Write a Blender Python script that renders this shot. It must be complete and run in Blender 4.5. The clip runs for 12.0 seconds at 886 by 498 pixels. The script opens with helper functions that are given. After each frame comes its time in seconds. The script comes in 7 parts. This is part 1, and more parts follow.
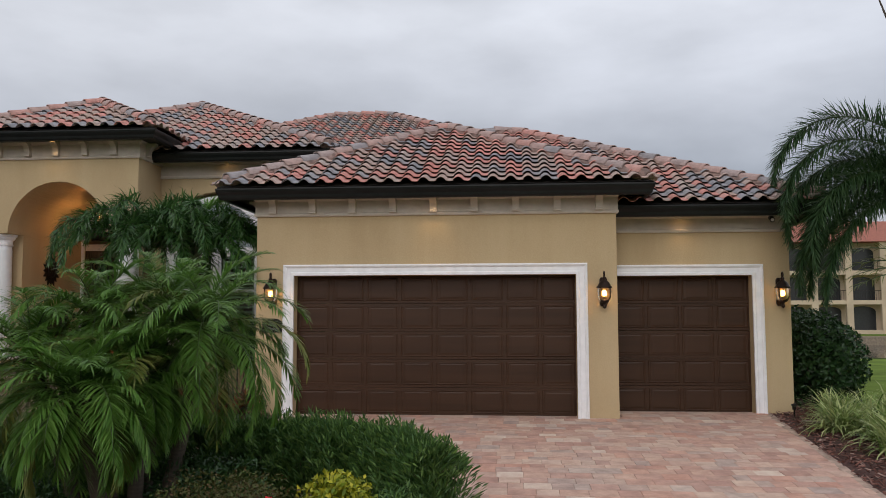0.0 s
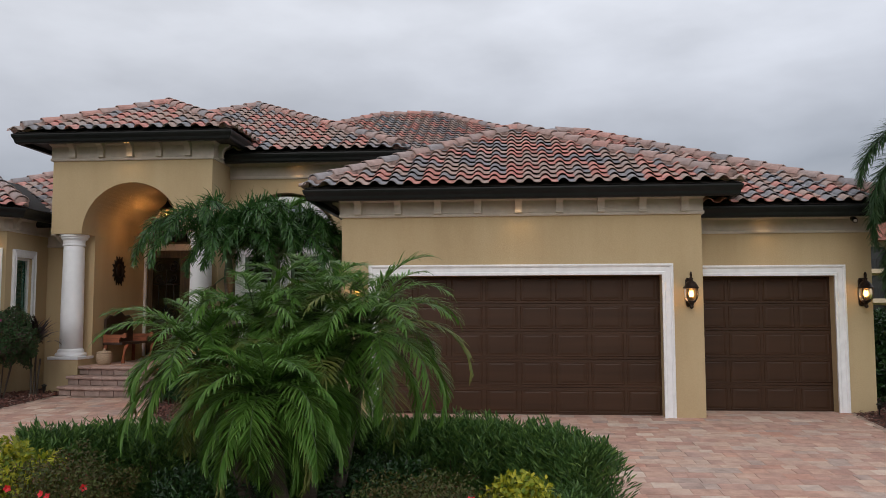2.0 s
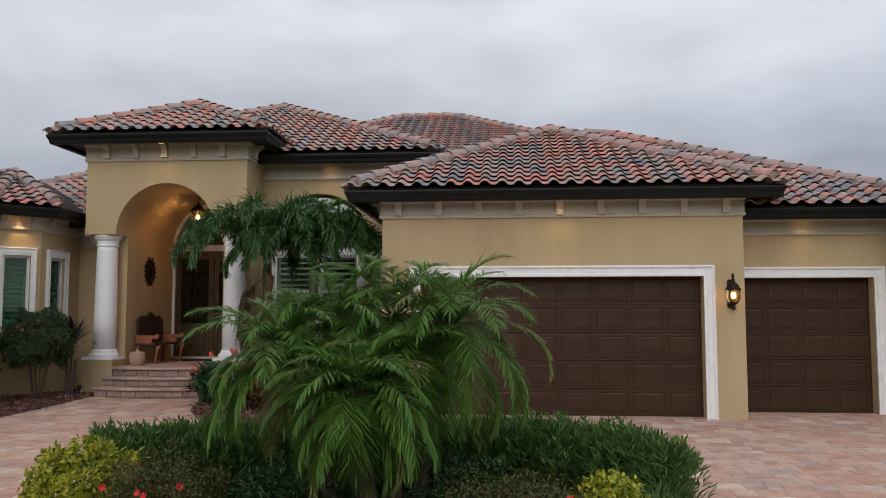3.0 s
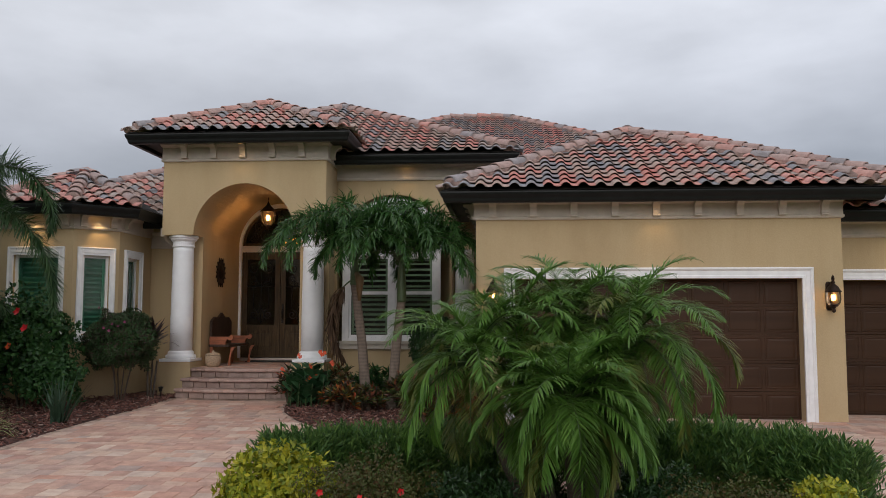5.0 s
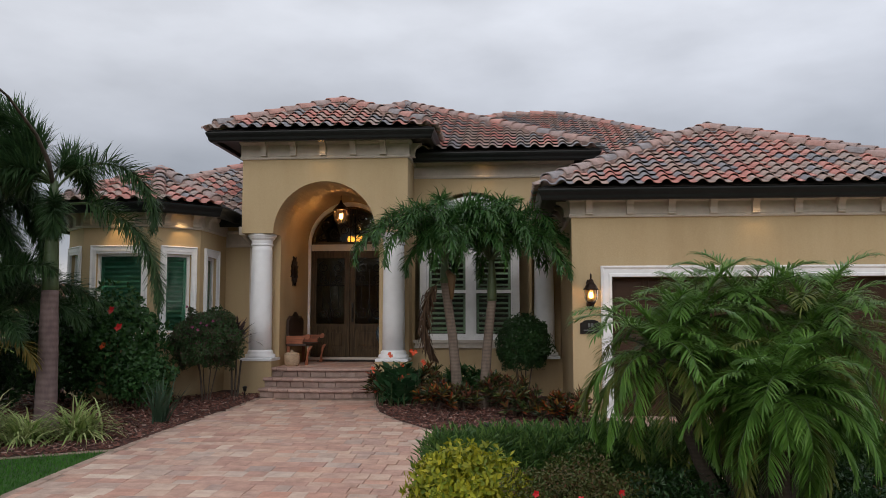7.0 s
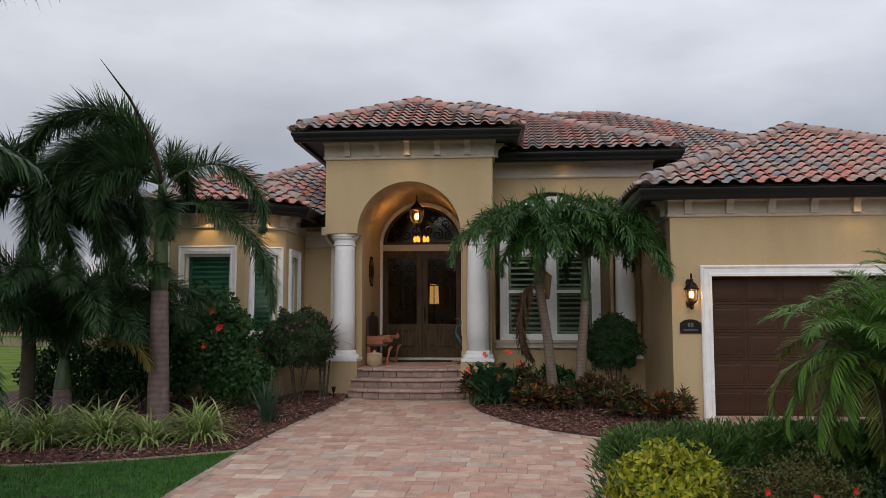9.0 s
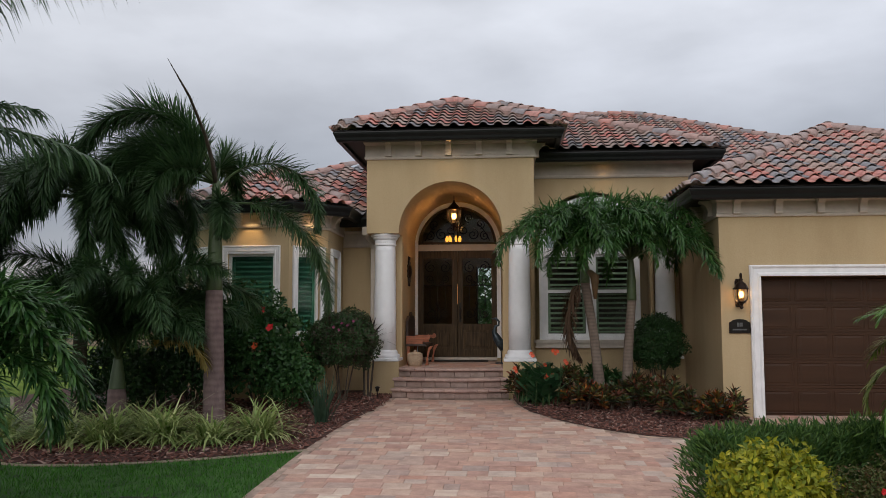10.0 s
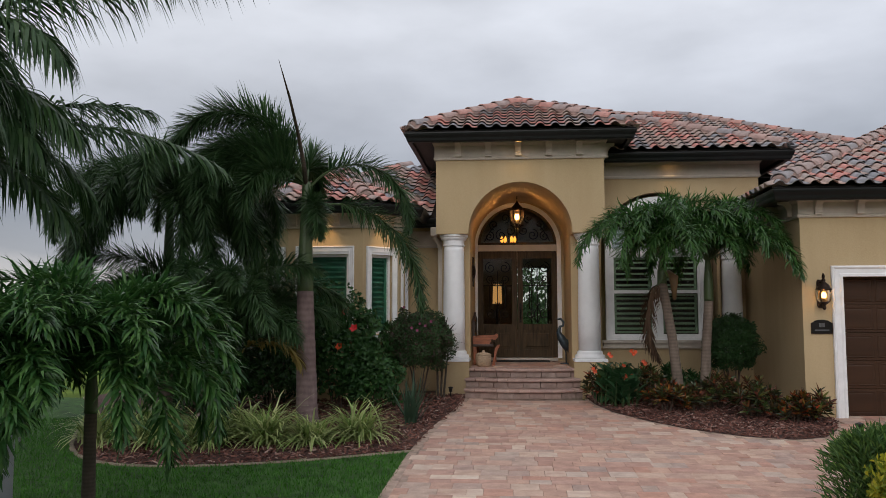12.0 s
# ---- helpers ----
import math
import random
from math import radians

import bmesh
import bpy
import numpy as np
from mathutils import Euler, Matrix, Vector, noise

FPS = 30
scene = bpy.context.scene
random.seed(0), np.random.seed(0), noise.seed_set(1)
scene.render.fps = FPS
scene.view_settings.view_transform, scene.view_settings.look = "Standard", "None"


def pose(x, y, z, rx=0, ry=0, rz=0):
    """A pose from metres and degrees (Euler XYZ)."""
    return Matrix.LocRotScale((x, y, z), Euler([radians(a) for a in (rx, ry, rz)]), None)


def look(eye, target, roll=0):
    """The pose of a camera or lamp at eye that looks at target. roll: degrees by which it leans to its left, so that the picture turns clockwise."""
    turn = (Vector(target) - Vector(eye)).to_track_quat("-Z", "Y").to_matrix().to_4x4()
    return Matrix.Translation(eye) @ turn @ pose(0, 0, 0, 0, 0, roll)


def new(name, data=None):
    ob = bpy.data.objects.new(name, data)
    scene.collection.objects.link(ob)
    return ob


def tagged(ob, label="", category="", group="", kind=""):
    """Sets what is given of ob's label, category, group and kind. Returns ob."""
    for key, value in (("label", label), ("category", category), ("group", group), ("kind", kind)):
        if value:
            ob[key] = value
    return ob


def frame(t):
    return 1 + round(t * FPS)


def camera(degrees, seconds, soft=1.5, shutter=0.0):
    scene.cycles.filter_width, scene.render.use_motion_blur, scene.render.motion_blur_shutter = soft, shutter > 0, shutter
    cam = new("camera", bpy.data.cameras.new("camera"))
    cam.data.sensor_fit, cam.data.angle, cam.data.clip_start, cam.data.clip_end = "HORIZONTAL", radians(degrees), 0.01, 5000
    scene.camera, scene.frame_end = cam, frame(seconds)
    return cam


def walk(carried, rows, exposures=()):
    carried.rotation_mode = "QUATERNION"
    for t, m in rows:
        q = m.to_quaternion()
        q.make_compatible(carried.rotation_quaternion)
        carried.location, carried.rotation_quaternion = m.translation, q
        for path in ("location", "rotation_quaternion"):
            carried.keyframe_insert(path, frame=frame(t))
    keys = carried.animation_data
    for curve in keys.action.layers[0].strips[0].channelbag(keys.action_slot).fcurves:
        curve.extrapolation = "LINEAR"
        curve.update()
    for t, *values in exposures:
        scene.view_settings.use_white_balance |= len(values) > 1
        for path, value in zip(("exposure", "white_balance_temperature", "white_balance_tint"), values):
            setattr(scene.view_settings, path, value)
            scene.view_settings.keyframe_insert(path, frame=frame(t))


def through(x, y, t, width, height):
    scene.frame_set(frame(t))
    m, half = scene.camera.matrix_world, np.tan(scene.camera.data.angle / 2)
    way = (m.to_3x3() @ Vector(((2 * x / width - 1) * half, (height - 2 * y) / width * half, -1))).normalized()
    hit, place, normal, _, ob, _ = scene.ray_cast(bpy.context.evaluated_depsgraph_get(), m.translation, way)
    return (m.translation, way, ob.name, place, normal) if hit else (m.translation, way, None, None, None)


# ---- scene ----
cam = camera(56.0, 12.0, soft=0.65)
PATH = [
    (0, (0.06, 0.066, 1.689), (-0.111, 2.052, 1.854), -0.1),
    (0.5, (-0.275, 0.015, 1.699), (-0.449, 2.001, 1.863), -0.0),
    (1, (-0.68, -0.041, 1.702), (-0.849, 1.945, 1.868), -0.1),
    (1.5, (-1.031, -0.1, 1.692), (-1.203, 1.886, 1.857), -0.0),
    (2, (-1.397, -0.167, 1.731), (-1.57, 1.819, 1.891), -0.1),
    (2.5, (-1.755, -0.195, 1.707), (-1.927, 1.791, 1.872), -0.0),
    (3, (-2.149, -0.246, 1.714), (-2.317, 1.741, 1.879), 0.0),
    (5, (-3.895, -0.301, 1.728), (-4.052, 1.686, 1.895), 0.1),
    (5.5, (-4.35, -0.306, 1.707), (-4.504, 1.681, 1.874), 0.1),
    (6, (-4.721, -0.3, 1.693), (-4.881, 1.687, 1.861), 0.1),
    (6.5, (-5.085, -0.28, 1.706), (-5.252, 1.706, 1.873), 0.0),
    (7, (-5.514, -0.282, 1.709), (-5.679, 1.705, 1.875), 0.0),
    (9, (-7.234, -0.415, 1.694), (-7.399, 1.571, 1.862), -0.1),
    (9.5, (-7.669, -0.451, 1.697), (-7.833, 1.535, 1.865), -0.1),
    (10, (-8.115, -0.486, 1.691), (-8.276, 1.5, 1.859), -0.1),
    (10.5, (-8.535, -0.528, 1.695), (-8.695, 1.458, 1.863), -0.2),
    (11, (-8.905, -0.58, 1.7), (-9.071, 1.406, 1.867), -0.1),
    (11.5, (-9.288, -0.598, 1.7), (-9.453, 1.388, 1.867), -0.1),
    (12, (-9.505, -0.62, 1.711), (-9.67, 1.366, 1.878), -0.1),
]
walk(cam, [(t, look(eye, target, roll)) for t, eye, target, roll in PATH])

# ---------------------------------------------------------------- world and light
world = bpy.data.worlds.new("overcast_sky")
scene.world = world
world.use_nodes = True
wn = world.node_tree
wn.nodes.clear()


def wnode(kind):
    return wn.nodes.new(kind)


w_out = wnode("ShaderNodeOutputWorld")
w_bg = wnode("ShaderNodeBackground")
w_bg.inputs["Strength"].default_value = 1.0
w_sky = wnode("ShaderNodeTexSky")
w_sky.sky_type, w_sky.sun_disc = "NISHITA", False
w_sky.sun_elevation, w_sky.sun_rotation = radians(28), radians(200)
w_tc = wnode("ShaderNodeTexCoord")
w_sep = wnode("ShaderNodeSeparateXYZ")
wn.links.new(w_tc.outputs["Generated"], w_sep.inputs[0])
# cloud deck: grey by height above the horizon, broken by two scales of noise
w_ramp = wnode("ShaderNodeValToRGB")
SKY_STOPS = [(0.0, (0.72, 0.66, 0.63)), (0.055, (0.66, 0.635, 0.64)), (0.085, (0.40, 0.415, 0.46)), (0.14, (0.33, 0.355, 0.41)),
             (0.24, (0.53, 0.555, 0.62)), (0.36, (0.72, 0.745, 0.81)), (0.55, (0.78, 0.80, 0.86))]
e = w_ramp.color_ramp.elements
e[0].position, e[0].color = SKY_STOPS[0][0], (*SKY_STOPS[0][1], 1)
e[1].position, e[1].color = SKY_STOPS[-1][0], (*SKY_STOPS[-1][1], 1)
for p, c in SKY_STOPS[1:-1]:
    k = e.new(p)
    k.color = (*c, 1)
w_map = wnode("ShaderNodeMapping")
w_map.inputs["Scale"].default_value = (1.0, 1.0, 2.6)
w_map.inputs["Rotation"].default_value = (0.0, radians(12), 0.3)
wn.links.new(w_tc.outputs["Generated"], w_map.inputs[0])
w_n1 = wnode("ShaderNodeTexNoise")
w_n1.inputs["Scale"].default_value, w_n1.inputs["Detail"].default_value, w_n1.inputs["Roughness"].default_value = 2.6, 5.0, 0.5
wn.links.new(w_map.outputs[0], w_n1.inputs["Vector"])
w_warp = wnode("ShaderNodeMath")
w_warp.operation = "MULTIPLY_ADD"
w_warp.inputs[1].default_value, w_warp.inputs[2].default_value = 0.16, -0.08
wn.links.new(w_n1.outputs[0], w_warp.inputs[0])
w_add = wnode("ShaderNodeMath")
w_add.operation = "ADD"
wn.links.new(w_sep.outputs[2], w_add.inputs[0])
wn.links.new(w_warp.outputs[0], w_add.inputs[1])
# the cloud bank is heavier towards the east
w_east = wnode("ShaderNodeMath")
w_east.operation = "MULTIPLY_ADD"
w_east.inputs[1].default_value = -0.05
wn.links.new(w_sep.outputs[0], w_east.inputs[0])
wn.links.new(w_add.outputs[0], w_east.inputs[2])
wn.links.new(w_east.outputs[0], w_ramp.inputs[0])
w_n2 = wnode("ShaderNodeTexNoise")
w_n2.inputs["Scale"].default_value, w_n2.inputs["Detail"].default_value = 5.0, 6.0
wn.links.new(w_map.outputs[0], w_n2.inputs["Vector"])
w_val = wnode("ShaderNodeMapRange")
w_val.inputs["From Min"].default_value, w_val.inputs["From Max"].default_value = 0.3, 0.7
w_val.inputs["To Min"].default_value, w_val.inputs["To Max"].default_value = 0.88, 1.12
wn.links.new(w_n2.outputs[0], w_val.inputs[0])
w_mul = wnode("ShaderNodeVectorMath")
w_mul.operation = "SCALE"
wn.links.new(w_ramp.outputs[0], w_mul.inputs[0])
# slightly lighter cloud towards the east
w_side = wnode("ShaderNodeMath")
w_side.operation = "MULTIPLY_ADD"
w_side.inputs[1].default_value, w_side.inputs[2].default_value = 0.20, 0.99
wn.links.new(w_sep.outputs[0], w_side.inputs[0])
w_tot = wnode("ShaderNodeMath")
w_tot.operation = "MULTIPLY"
wn.links.new(w_val.outputs[0], w_tot.inputs[0])
wn.links.new(w_side.outputs[0], w_tot.inputs[1])
wn.links.new(w_tot.outputs[0], w_mul.inputs["Scale"])
w_skys = wnode("ShaderNodeVectorMath")
w_skys.operation = "SCALE"
w_skys.inputs["Scale"].default_value = 0.006
wn.links.new(w_sky.outputs[0], w_skys.inputs[0])
w_sum = wnode("ShaderNodeVectorMath")
w_sum.operation = "ADD"
wn.links.new(w_mul.outputs[0], w_sum.inputs[0])
wn.links.new(w_skys.outputs[0], w_sum.inputs[1])
wn.links.new(w_sum.outputs[0], w_bg.inputs[0])
wn.links.new(w_bg.outputs[0], w_out.inputs[0])

sun = new("sun", bpy.data.lights.new("sun", "SUN"))
sun.data.energy, sun.data.angle, sun.data.color = 0.8, radians(40), (1.0, 0.97, 0.94)
sun.matrix_world = look((-8, -20, 18), (-4, 14, 1))


def bulb(x, y, z, watts, radius=0.03, colour=(1.0, 0.62, 0.26)):
    ob = new("bulb_light", bpy.data.lights.new("bulb_light", "POINT"))
    ob.data.energy, ob.data.shadow_soft_size, ob.data.color = watts, radius, colour
    ob.location = (x, y, z)
    return ob


def downlight(x, y, z, watts, tx, ty, tz, cone=70):
    ob = new("soffit_light", bpy.data.lights.new("soffit_light", "SPOT"))
    ob.data.energy, ob.data.spot_size, ob.data.spot_blend, ob.data.shadow_soft_size = watts, radians(cone), 0.8, 0.04
    ob.data.color = (1.0, 0.66, 0.32)
    ob.matrix_world = look((x, y, z), (tx, ty, tz))
    return ob


# ---------------------------------------------------------------- materials
def material(name):
    m = bpy.data.materials.new(name)
    m.use_nodes = True
    n = m.node_tree
    return m, n, n.nodes["Principled BSDF"]


def link(n, a, b):
    n.links.new(a, b)


def noise_node(n, scale, detail=4.0, rough=0.55, coord="Object", stretch=None):
    tc = n.nodes.new("ShaderNodeTexCoord")
    src = tc.outputs[coord]
    if stretch:
        mp = n.nodes.new("ShaderNodeMapping")
        mp.inputs["Scale"].default_value = stretch
        link(n, src, mp.inputs[0])
        src = mp.outputs[0]
    t = n.nodes.new("ShaderNodeTexNoise")
    t.inputs["Scale"].default_value, t.inputs["Detail"].default_value, t.inputs["Roughness"].default_value = scale, detail, rough
    link(n, src, t.inputs["Vector"])
    return t


def ramp_node(n, src, stops, constant=False):
    r = n.nodes.new("ShaderNodeValToRGB")
    if constant:
        r.color_ramp.interpolation = "CONSTANT"
    el = r.color_ramp.elements
    el[0].position, el[0].color = stops[0][0], (*stops[0][1], 1)
    el[1].position, el[1].color = stops[-1][0], (*stops[-1][1], 1)
    for p, c in stops[1:-1]:
        k = el.new(p)
        k.color = (*c, 1)
    link(n, src, r.inputs[0])
    return r


def mix_node(n, fac, a, b, mode="MIX"):
    m = n.nodes.new("ShaderNodeMix")
    m.data_type, m.blend_type = "RGBA", mode
    for src, sock in ((fac, m.inputs[0]), (a, m.inputs[6]), (b, m.inputs[7])):
        if isinstance(src, (int, float)):
            sock.default_value = src
        elif isinstance(src, tuple):
            sock.default_value = (*src, 1)
        else:
            link(n, src, sock)
    return m.outputs[2]


def bump_node(n, bsdf, src, strength, distance=0.01):
    b = n.nodes.new("ShaderNodeBump")
    b.inputs["Strength"].default_value, b.inputs["Distance"].default_value = strength, distance
    link(n, src, b.inputs["Height"])
    link(n, b.outputs[0], bsdf.inputs["Normal"])


def plain(name, colour, rough=0.6, metal=0.0, vary=0.12, scale=6.0, bump=0.15, fine=60.0, stretch=None, specular=0.5):
    """A surface of one paint or stuff, with broad staining and fine grain."""
    m, n, b = material(name)
    big = noise_node(n, scale, 3.0, stretch=stretch)
    dark = tuple(c * (1 - vary * 1.6) for c in colour)
    lite = tuple(min(1.0, c * (1 + vary)) for c in colour)
    r = ramp_node(n, big.outputs[0], [(0.3, dark), (0.7, lite)])
    small = noise_node(n, fine, 3.0, 0.6, stretch=stretch)
    col = mix_node(n, 0.18, r.outputs[0], small.outputs[1], "SOFT_LIGHT")
    link(n, col, b.inputs["Base Color"])
    b.inputs["Roughness"].default_value, b.inputs["Metallic"].default_value = rough, metal
    b.inputs["Specular IOR Level"].default_value = specular
    if bump:
        bump_node(n, b, small.outputs[0], bump, 0.006)
    return m


def per_piece(name, stops, rough=0.75, island=False, grain=30.0, stain=3.0, bump=0.3, constant=True, stain_mix=0.35):
    """Pieces whose colour differs from one to the next."""
    m, n, b = material(name)
    if island:
        g = n.nodes.new("ShaderNodeNewGeometry")
        rnd = g.outputs["Random Per Island"]
    else:
        g = n.nodes.new("ShaderNodeObjectInfo")
        rnd = g.outputs["Random"]
    r = ramp_node(n, rnd, stops, constant)
    s1 = noise_node(n, stain, 4.0, 0.6)
    s2 = noise_node(n, grain, 5.0, 0.65)
    shift = n.nodes.new("ShaderNodeVectorMath")
    shift.operation = "MULTIPLY_ADD"
    shift.inputs[1].default_value = (41.0, 23.0, 67.0)
    link(n, rnd, shift.inputs[0])
    tc = n.nodes.new("ShaderNodeTexCoord")
    link(n, tc.outputs["Object"], shift.inputs[2])
    link(n, shift.outputs[0], s1.inputs["Vector"])
    col = mix_node(n, stain_mix, r.outputs[0], s1.outputs[0], "OVERLAY")
    col = mix_node(n, 0.35, col, s2.outputs[0], "SOFT_LIGHT")
    link(n, col, b.inputs["Base Color"])
    b.inputs["Roughness"].default_value = rough
    bump_node(n, b, s2.outputs[0], bump, 0.006)
    return m


def stucco_material():
    m, n, b = material("stucco")
    big = noise_node(n, 0.9, 4.0, 0.6, stretch=(1, 1, 0.5))
    streak = noise_node(n, 2.2, 4.0, 0.6, stretch=(1, 1, 0.12))
    fine = noise_node(n, 42.0, 6.0, 0.7)
    r = ramp_node(n, big.outputs[0], [(0.25, (0.475, 0.355, 0.205)), (0.75, (0.545, 0.415, 0.245))])
    c = mix_node(n, 0.22, r.outputs[0], streak.outputs[0], "SOFT_LIGHT")
    c = mix_node(n, 0.2, c, fine.outputs[0], "SOFT_LIGHT")
    link(n, c, b.inputs["Base Color"])
    b.inputs["Roughness"].default_value = 0.9
    b.inputs["Specular IOR Level"].default_value = 0.2
    bump_node(n, b, fine.outputs[0], 0.35, 0.012)
    return m


TILE_STOPS = [(0.0, (0.43, 0.325, 0.29)), (0.14, (0.58, 0.265, 0.228)), (0.27, (0.30, 0.29, 0.31)), (0.39, (0.45, 0.33, 0.29)), (0.50, (0.60, 0.30, 0.26)),
              (0.60, (0.41, 0.34, 0.315)), (0.70, (0.47, 0.34, 0.295)), (0.80, (0.265, 0.265, 0.29)), (0.91, (0.55, 0.255, 0.22))]
PAVER_STOPS = [(0.0, (0.486, 0.282, 0.214)), (0.12, (0.535, 0.339, 0.261)), (0.24, (0.44, 0.255, 0.20)), (0.36, (0.511, 0.328, 0.261)), (0.48, (0.58, 0.40, 0.31)),
               (0.58, (0.45, 0.317, 0.266)), (0.68, (0.53, 0.285, 0.21)), (0.78, (0.60, 0.43, 0.335)), (0.86, (0.41, 0.30, 0.26)), (0.93, (0.67, 0.52, 0.42)), (0.98, (0.50, 0.31, 0.24))]
STUCCO = stucco_material()
TRIM = plain("white_painted_trim", (0.85, 0.84, 0.84), 0.55, vary=0.05, bump=0.08)
FRIEZE = plain("taupe_painted_trim", (0.56, 0.49, 0.415), 0.65, vary=0.06, bump=0.1)
COLUMN = plain("white_column_paint", (0.90, 0.90, 0.91), 0.5, vary=0.025, bump=0.06)
COPING = per_piece("step_edge_stone", [(0.0, (0.44, 0.295, 0.245)), (0.3, (0.40, 0.265, 0.22)), (0.6, (0.46, 0.32, 0.27)), (0.85, (0.38, 0.25, 0.215))], 0.8, False, 45, 5, 0.45, False, 0.5)
GUTTER = plain("dark_bronze_gutter", (0.008, 0.009, 0.009), 0.42, 0.0, vary=0.2, bump=0.03, specular=0.3)
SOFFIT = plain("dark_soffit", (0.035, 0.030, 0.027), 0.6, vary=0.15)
BROWN_DOOR = plain("brown_door_paint", (0.052, 0.0245, 0.0125), 0.45, vary=0.14, scale=2.0, bump=0.12, fine=80, stretch=(0.25, 1, 3), specular=0.24)
ENTRY_WOOD = plain("entry_door_wood", (0.070, 0.043, 0.020), 0.55, vary=0.35, scale=4, bump=0.2, fine=60, stretch=(6, 6, 0.6), specular=0.2)
BENCH_WOOD = plain("orange_bench_wood", (0.34, 0.105, 0.045), 0.5, vary=0.25, scale=6, stretch=(1, 1, 5))
DARK_WOOD = plain("dark_bench_wood", (0.05, 0.025, 0.016), 0.45, vary=0.2)
IRON = plain("dark_iron", (0.016, 0.013, 0.011), 0.45, 0.6, vary=0.2, bump=0.1)
RUST_IRON = plain("bronze_lantern_metal", (0.035, 0.020, 0.014), 0.45, 0.7, vary=0.35, scale=30, bump=0.2)
SHUTTER = plain("green_shutter_paint", (0.055, 0.20, 0.125), 0.5, vary=0.1)
PLINTH_STONE = per_piece("step_riser_stone", [(0.0, (0.33, 0.225, 0.19)), (0.4, (0.38, 0.28, 0.24)), (0.7, (0.30, 0.205, 0.175)), (1.0, (0.36, 0.25, 0.21))], 0.85, False, 45, 5, 0.45, False, 0.6)
TILE = per_piece("roof_tile_clay", TILE_STOPS, 0.62, False, 40, 7, stain_mix=0.55)
TILE_JOINED = per_piece("roof_tile_clay_joined", TILE_STOPS, 0.62, True, 40, 7, stain_mix=0.55)
CAP_STOPS = [(0.0, (0.40, 0.27, 0.24)), (0.3, (0.36, 0.27, 0.25)), (0.5, (0.47, 0.25, 0.21)), (0.65, (0.28, 0.25, 0.255)), (0.78, (0.42, 0.27, 0.235)), (0.9, (0.50, 0.245, 0.205))]
CAP = per_piece("ridge_tile_clay", CAP_STOPS, 0.65, False, 40, 7, stain_mix=0.55)
CAP_JOINED = per_piece("ridge_tile_clay_joined", CAP_STOPS, 0.65, True, 40, 7, stain_mix=0.55)
RIDGE_MORTAR = plain("ridge_mortar", (0.33, 0.225, 0.195), 0.9, vary=0.3, scale=9, bump=0.5)
DECK = plain("roof_deck", (0.025, 0.020, 0.019), 0.9)
PAVER = per_piece("paver_concrete", PAVER_STOPS, 0.8, False, 45, 5, 0.45, False, 0.55)
PAVER_JOINED = per_piece("paver_concrete_joined", PAVER_STOPS, 0.8, True, 45, 5, 0.45, False, 0.55)
SAND = plain("joint_sand", (0.40, 0.29, 0.235), 0.95, vary=0.2)
MULCH = per_piece("mulch_chip", [(0.0, (0.13, 0.05, 0.036)), (0.3, (0.20, 0.085, 0.062)), (0.6, (0.08, 0.035, 0.028)), (0.8, (0.26, 0.14, 0.11)), (0.92, (0.34, 0.23, 0.19))], 0.9, True, 50, 8)
MULCH_BED = plain("mulch_bed", (0.075, 0.032, 0.024), 0.95, vary=0.4, scale=14, bump=0.8, fine=50)
SOIL = plain("lawn_soil", (0.034, 0.094, 0.013), 0.95, vary=0.35, scale=5, bump=0.6)
BORDER = plain("paver_border_concrete", (0.43, 0.31, 0.245), 0.85, vary=0.25, scale=6, bump=0.4)
CURB = plain("concrete_edging", (0.27, 0.215, 0.155), 0.9, vary=0.2, scale=8, bump=0.4)


def glass_material(name, colour, rough=0.03):
    m, n, b = material(name)
    b.inputs["Base Color"].default_value = (*colour, 1)
    b.inputs["Roughness"].default_value = rough
    b.inputs["Transmission Weight"].default_value = 1.0
    b.inputs["IOR"].default_value = 1.28
    return m


def glow_material(name, colour, strength):
    m, n, b = material(name)
    b.inputs["Base Color"].default_value = (*colour, 1)
    b.inputs["Emission Color"].default_value = (*colour, 1)
    b.inputs["Emission Strength"].default_value = strength
    return m


GLASS = glass_material("window_glass", (0.80, 0.90, 0.86))
AMBER_GLASS = glass_material("amber_lantern_glass", (1.0, 0.74, 0.45), 0.32)
CHAND = glow_material("amber_shade_glow", (1.0, 0.36, 0.045), 1.9)
BULB = glow_material("bulb_glow", (1.0, 0.55, 0.17), 9.0)


def leaf_material(name, colours, rough=0.45, through=0.25, spec=0.28):
    """Leaves that differ from one to the next and let some light through."""
    m, n, b = material(name)
    g = n.nodes.new("ShaderNodeNewGeometry")
    k = len(colours)
    r = ramp_node(n, g.outputs["Random Per Island"], [(i / max(1, k - 1), c) for i, c in enumerate(colours)])
    s = noise_node(n, 2.2, 3.0, 0.6)
    c = mix_node(n, 0.45, r.outputs[0], s.outputs[0], "OVERLAY")
    link(n, c, b.inputs["Base Color"])
    b.inputs["Roughness"].default_value = rough
    b.inputs["Specular IOR Level"].default_value = spec
    out = n.nodes["Material Output"]
    tr = n.nodes.new("ShaderNodeBsdfTranslucent")
    link(n, c, tr.inputs[0])
    mx = n.nodes.new("ShaderNodeMixShader")
    mx.inputs[0].default_value = through
    link(n, b.outputs[0], mx.inputs[1])
    link(n, tr.outputs[0], mx.inputs[2])
    link(n, mx.outputs[0], out.inputs[0])
    return m


# ---------------------------------------------------------------- helpers
ORIGIN = {}


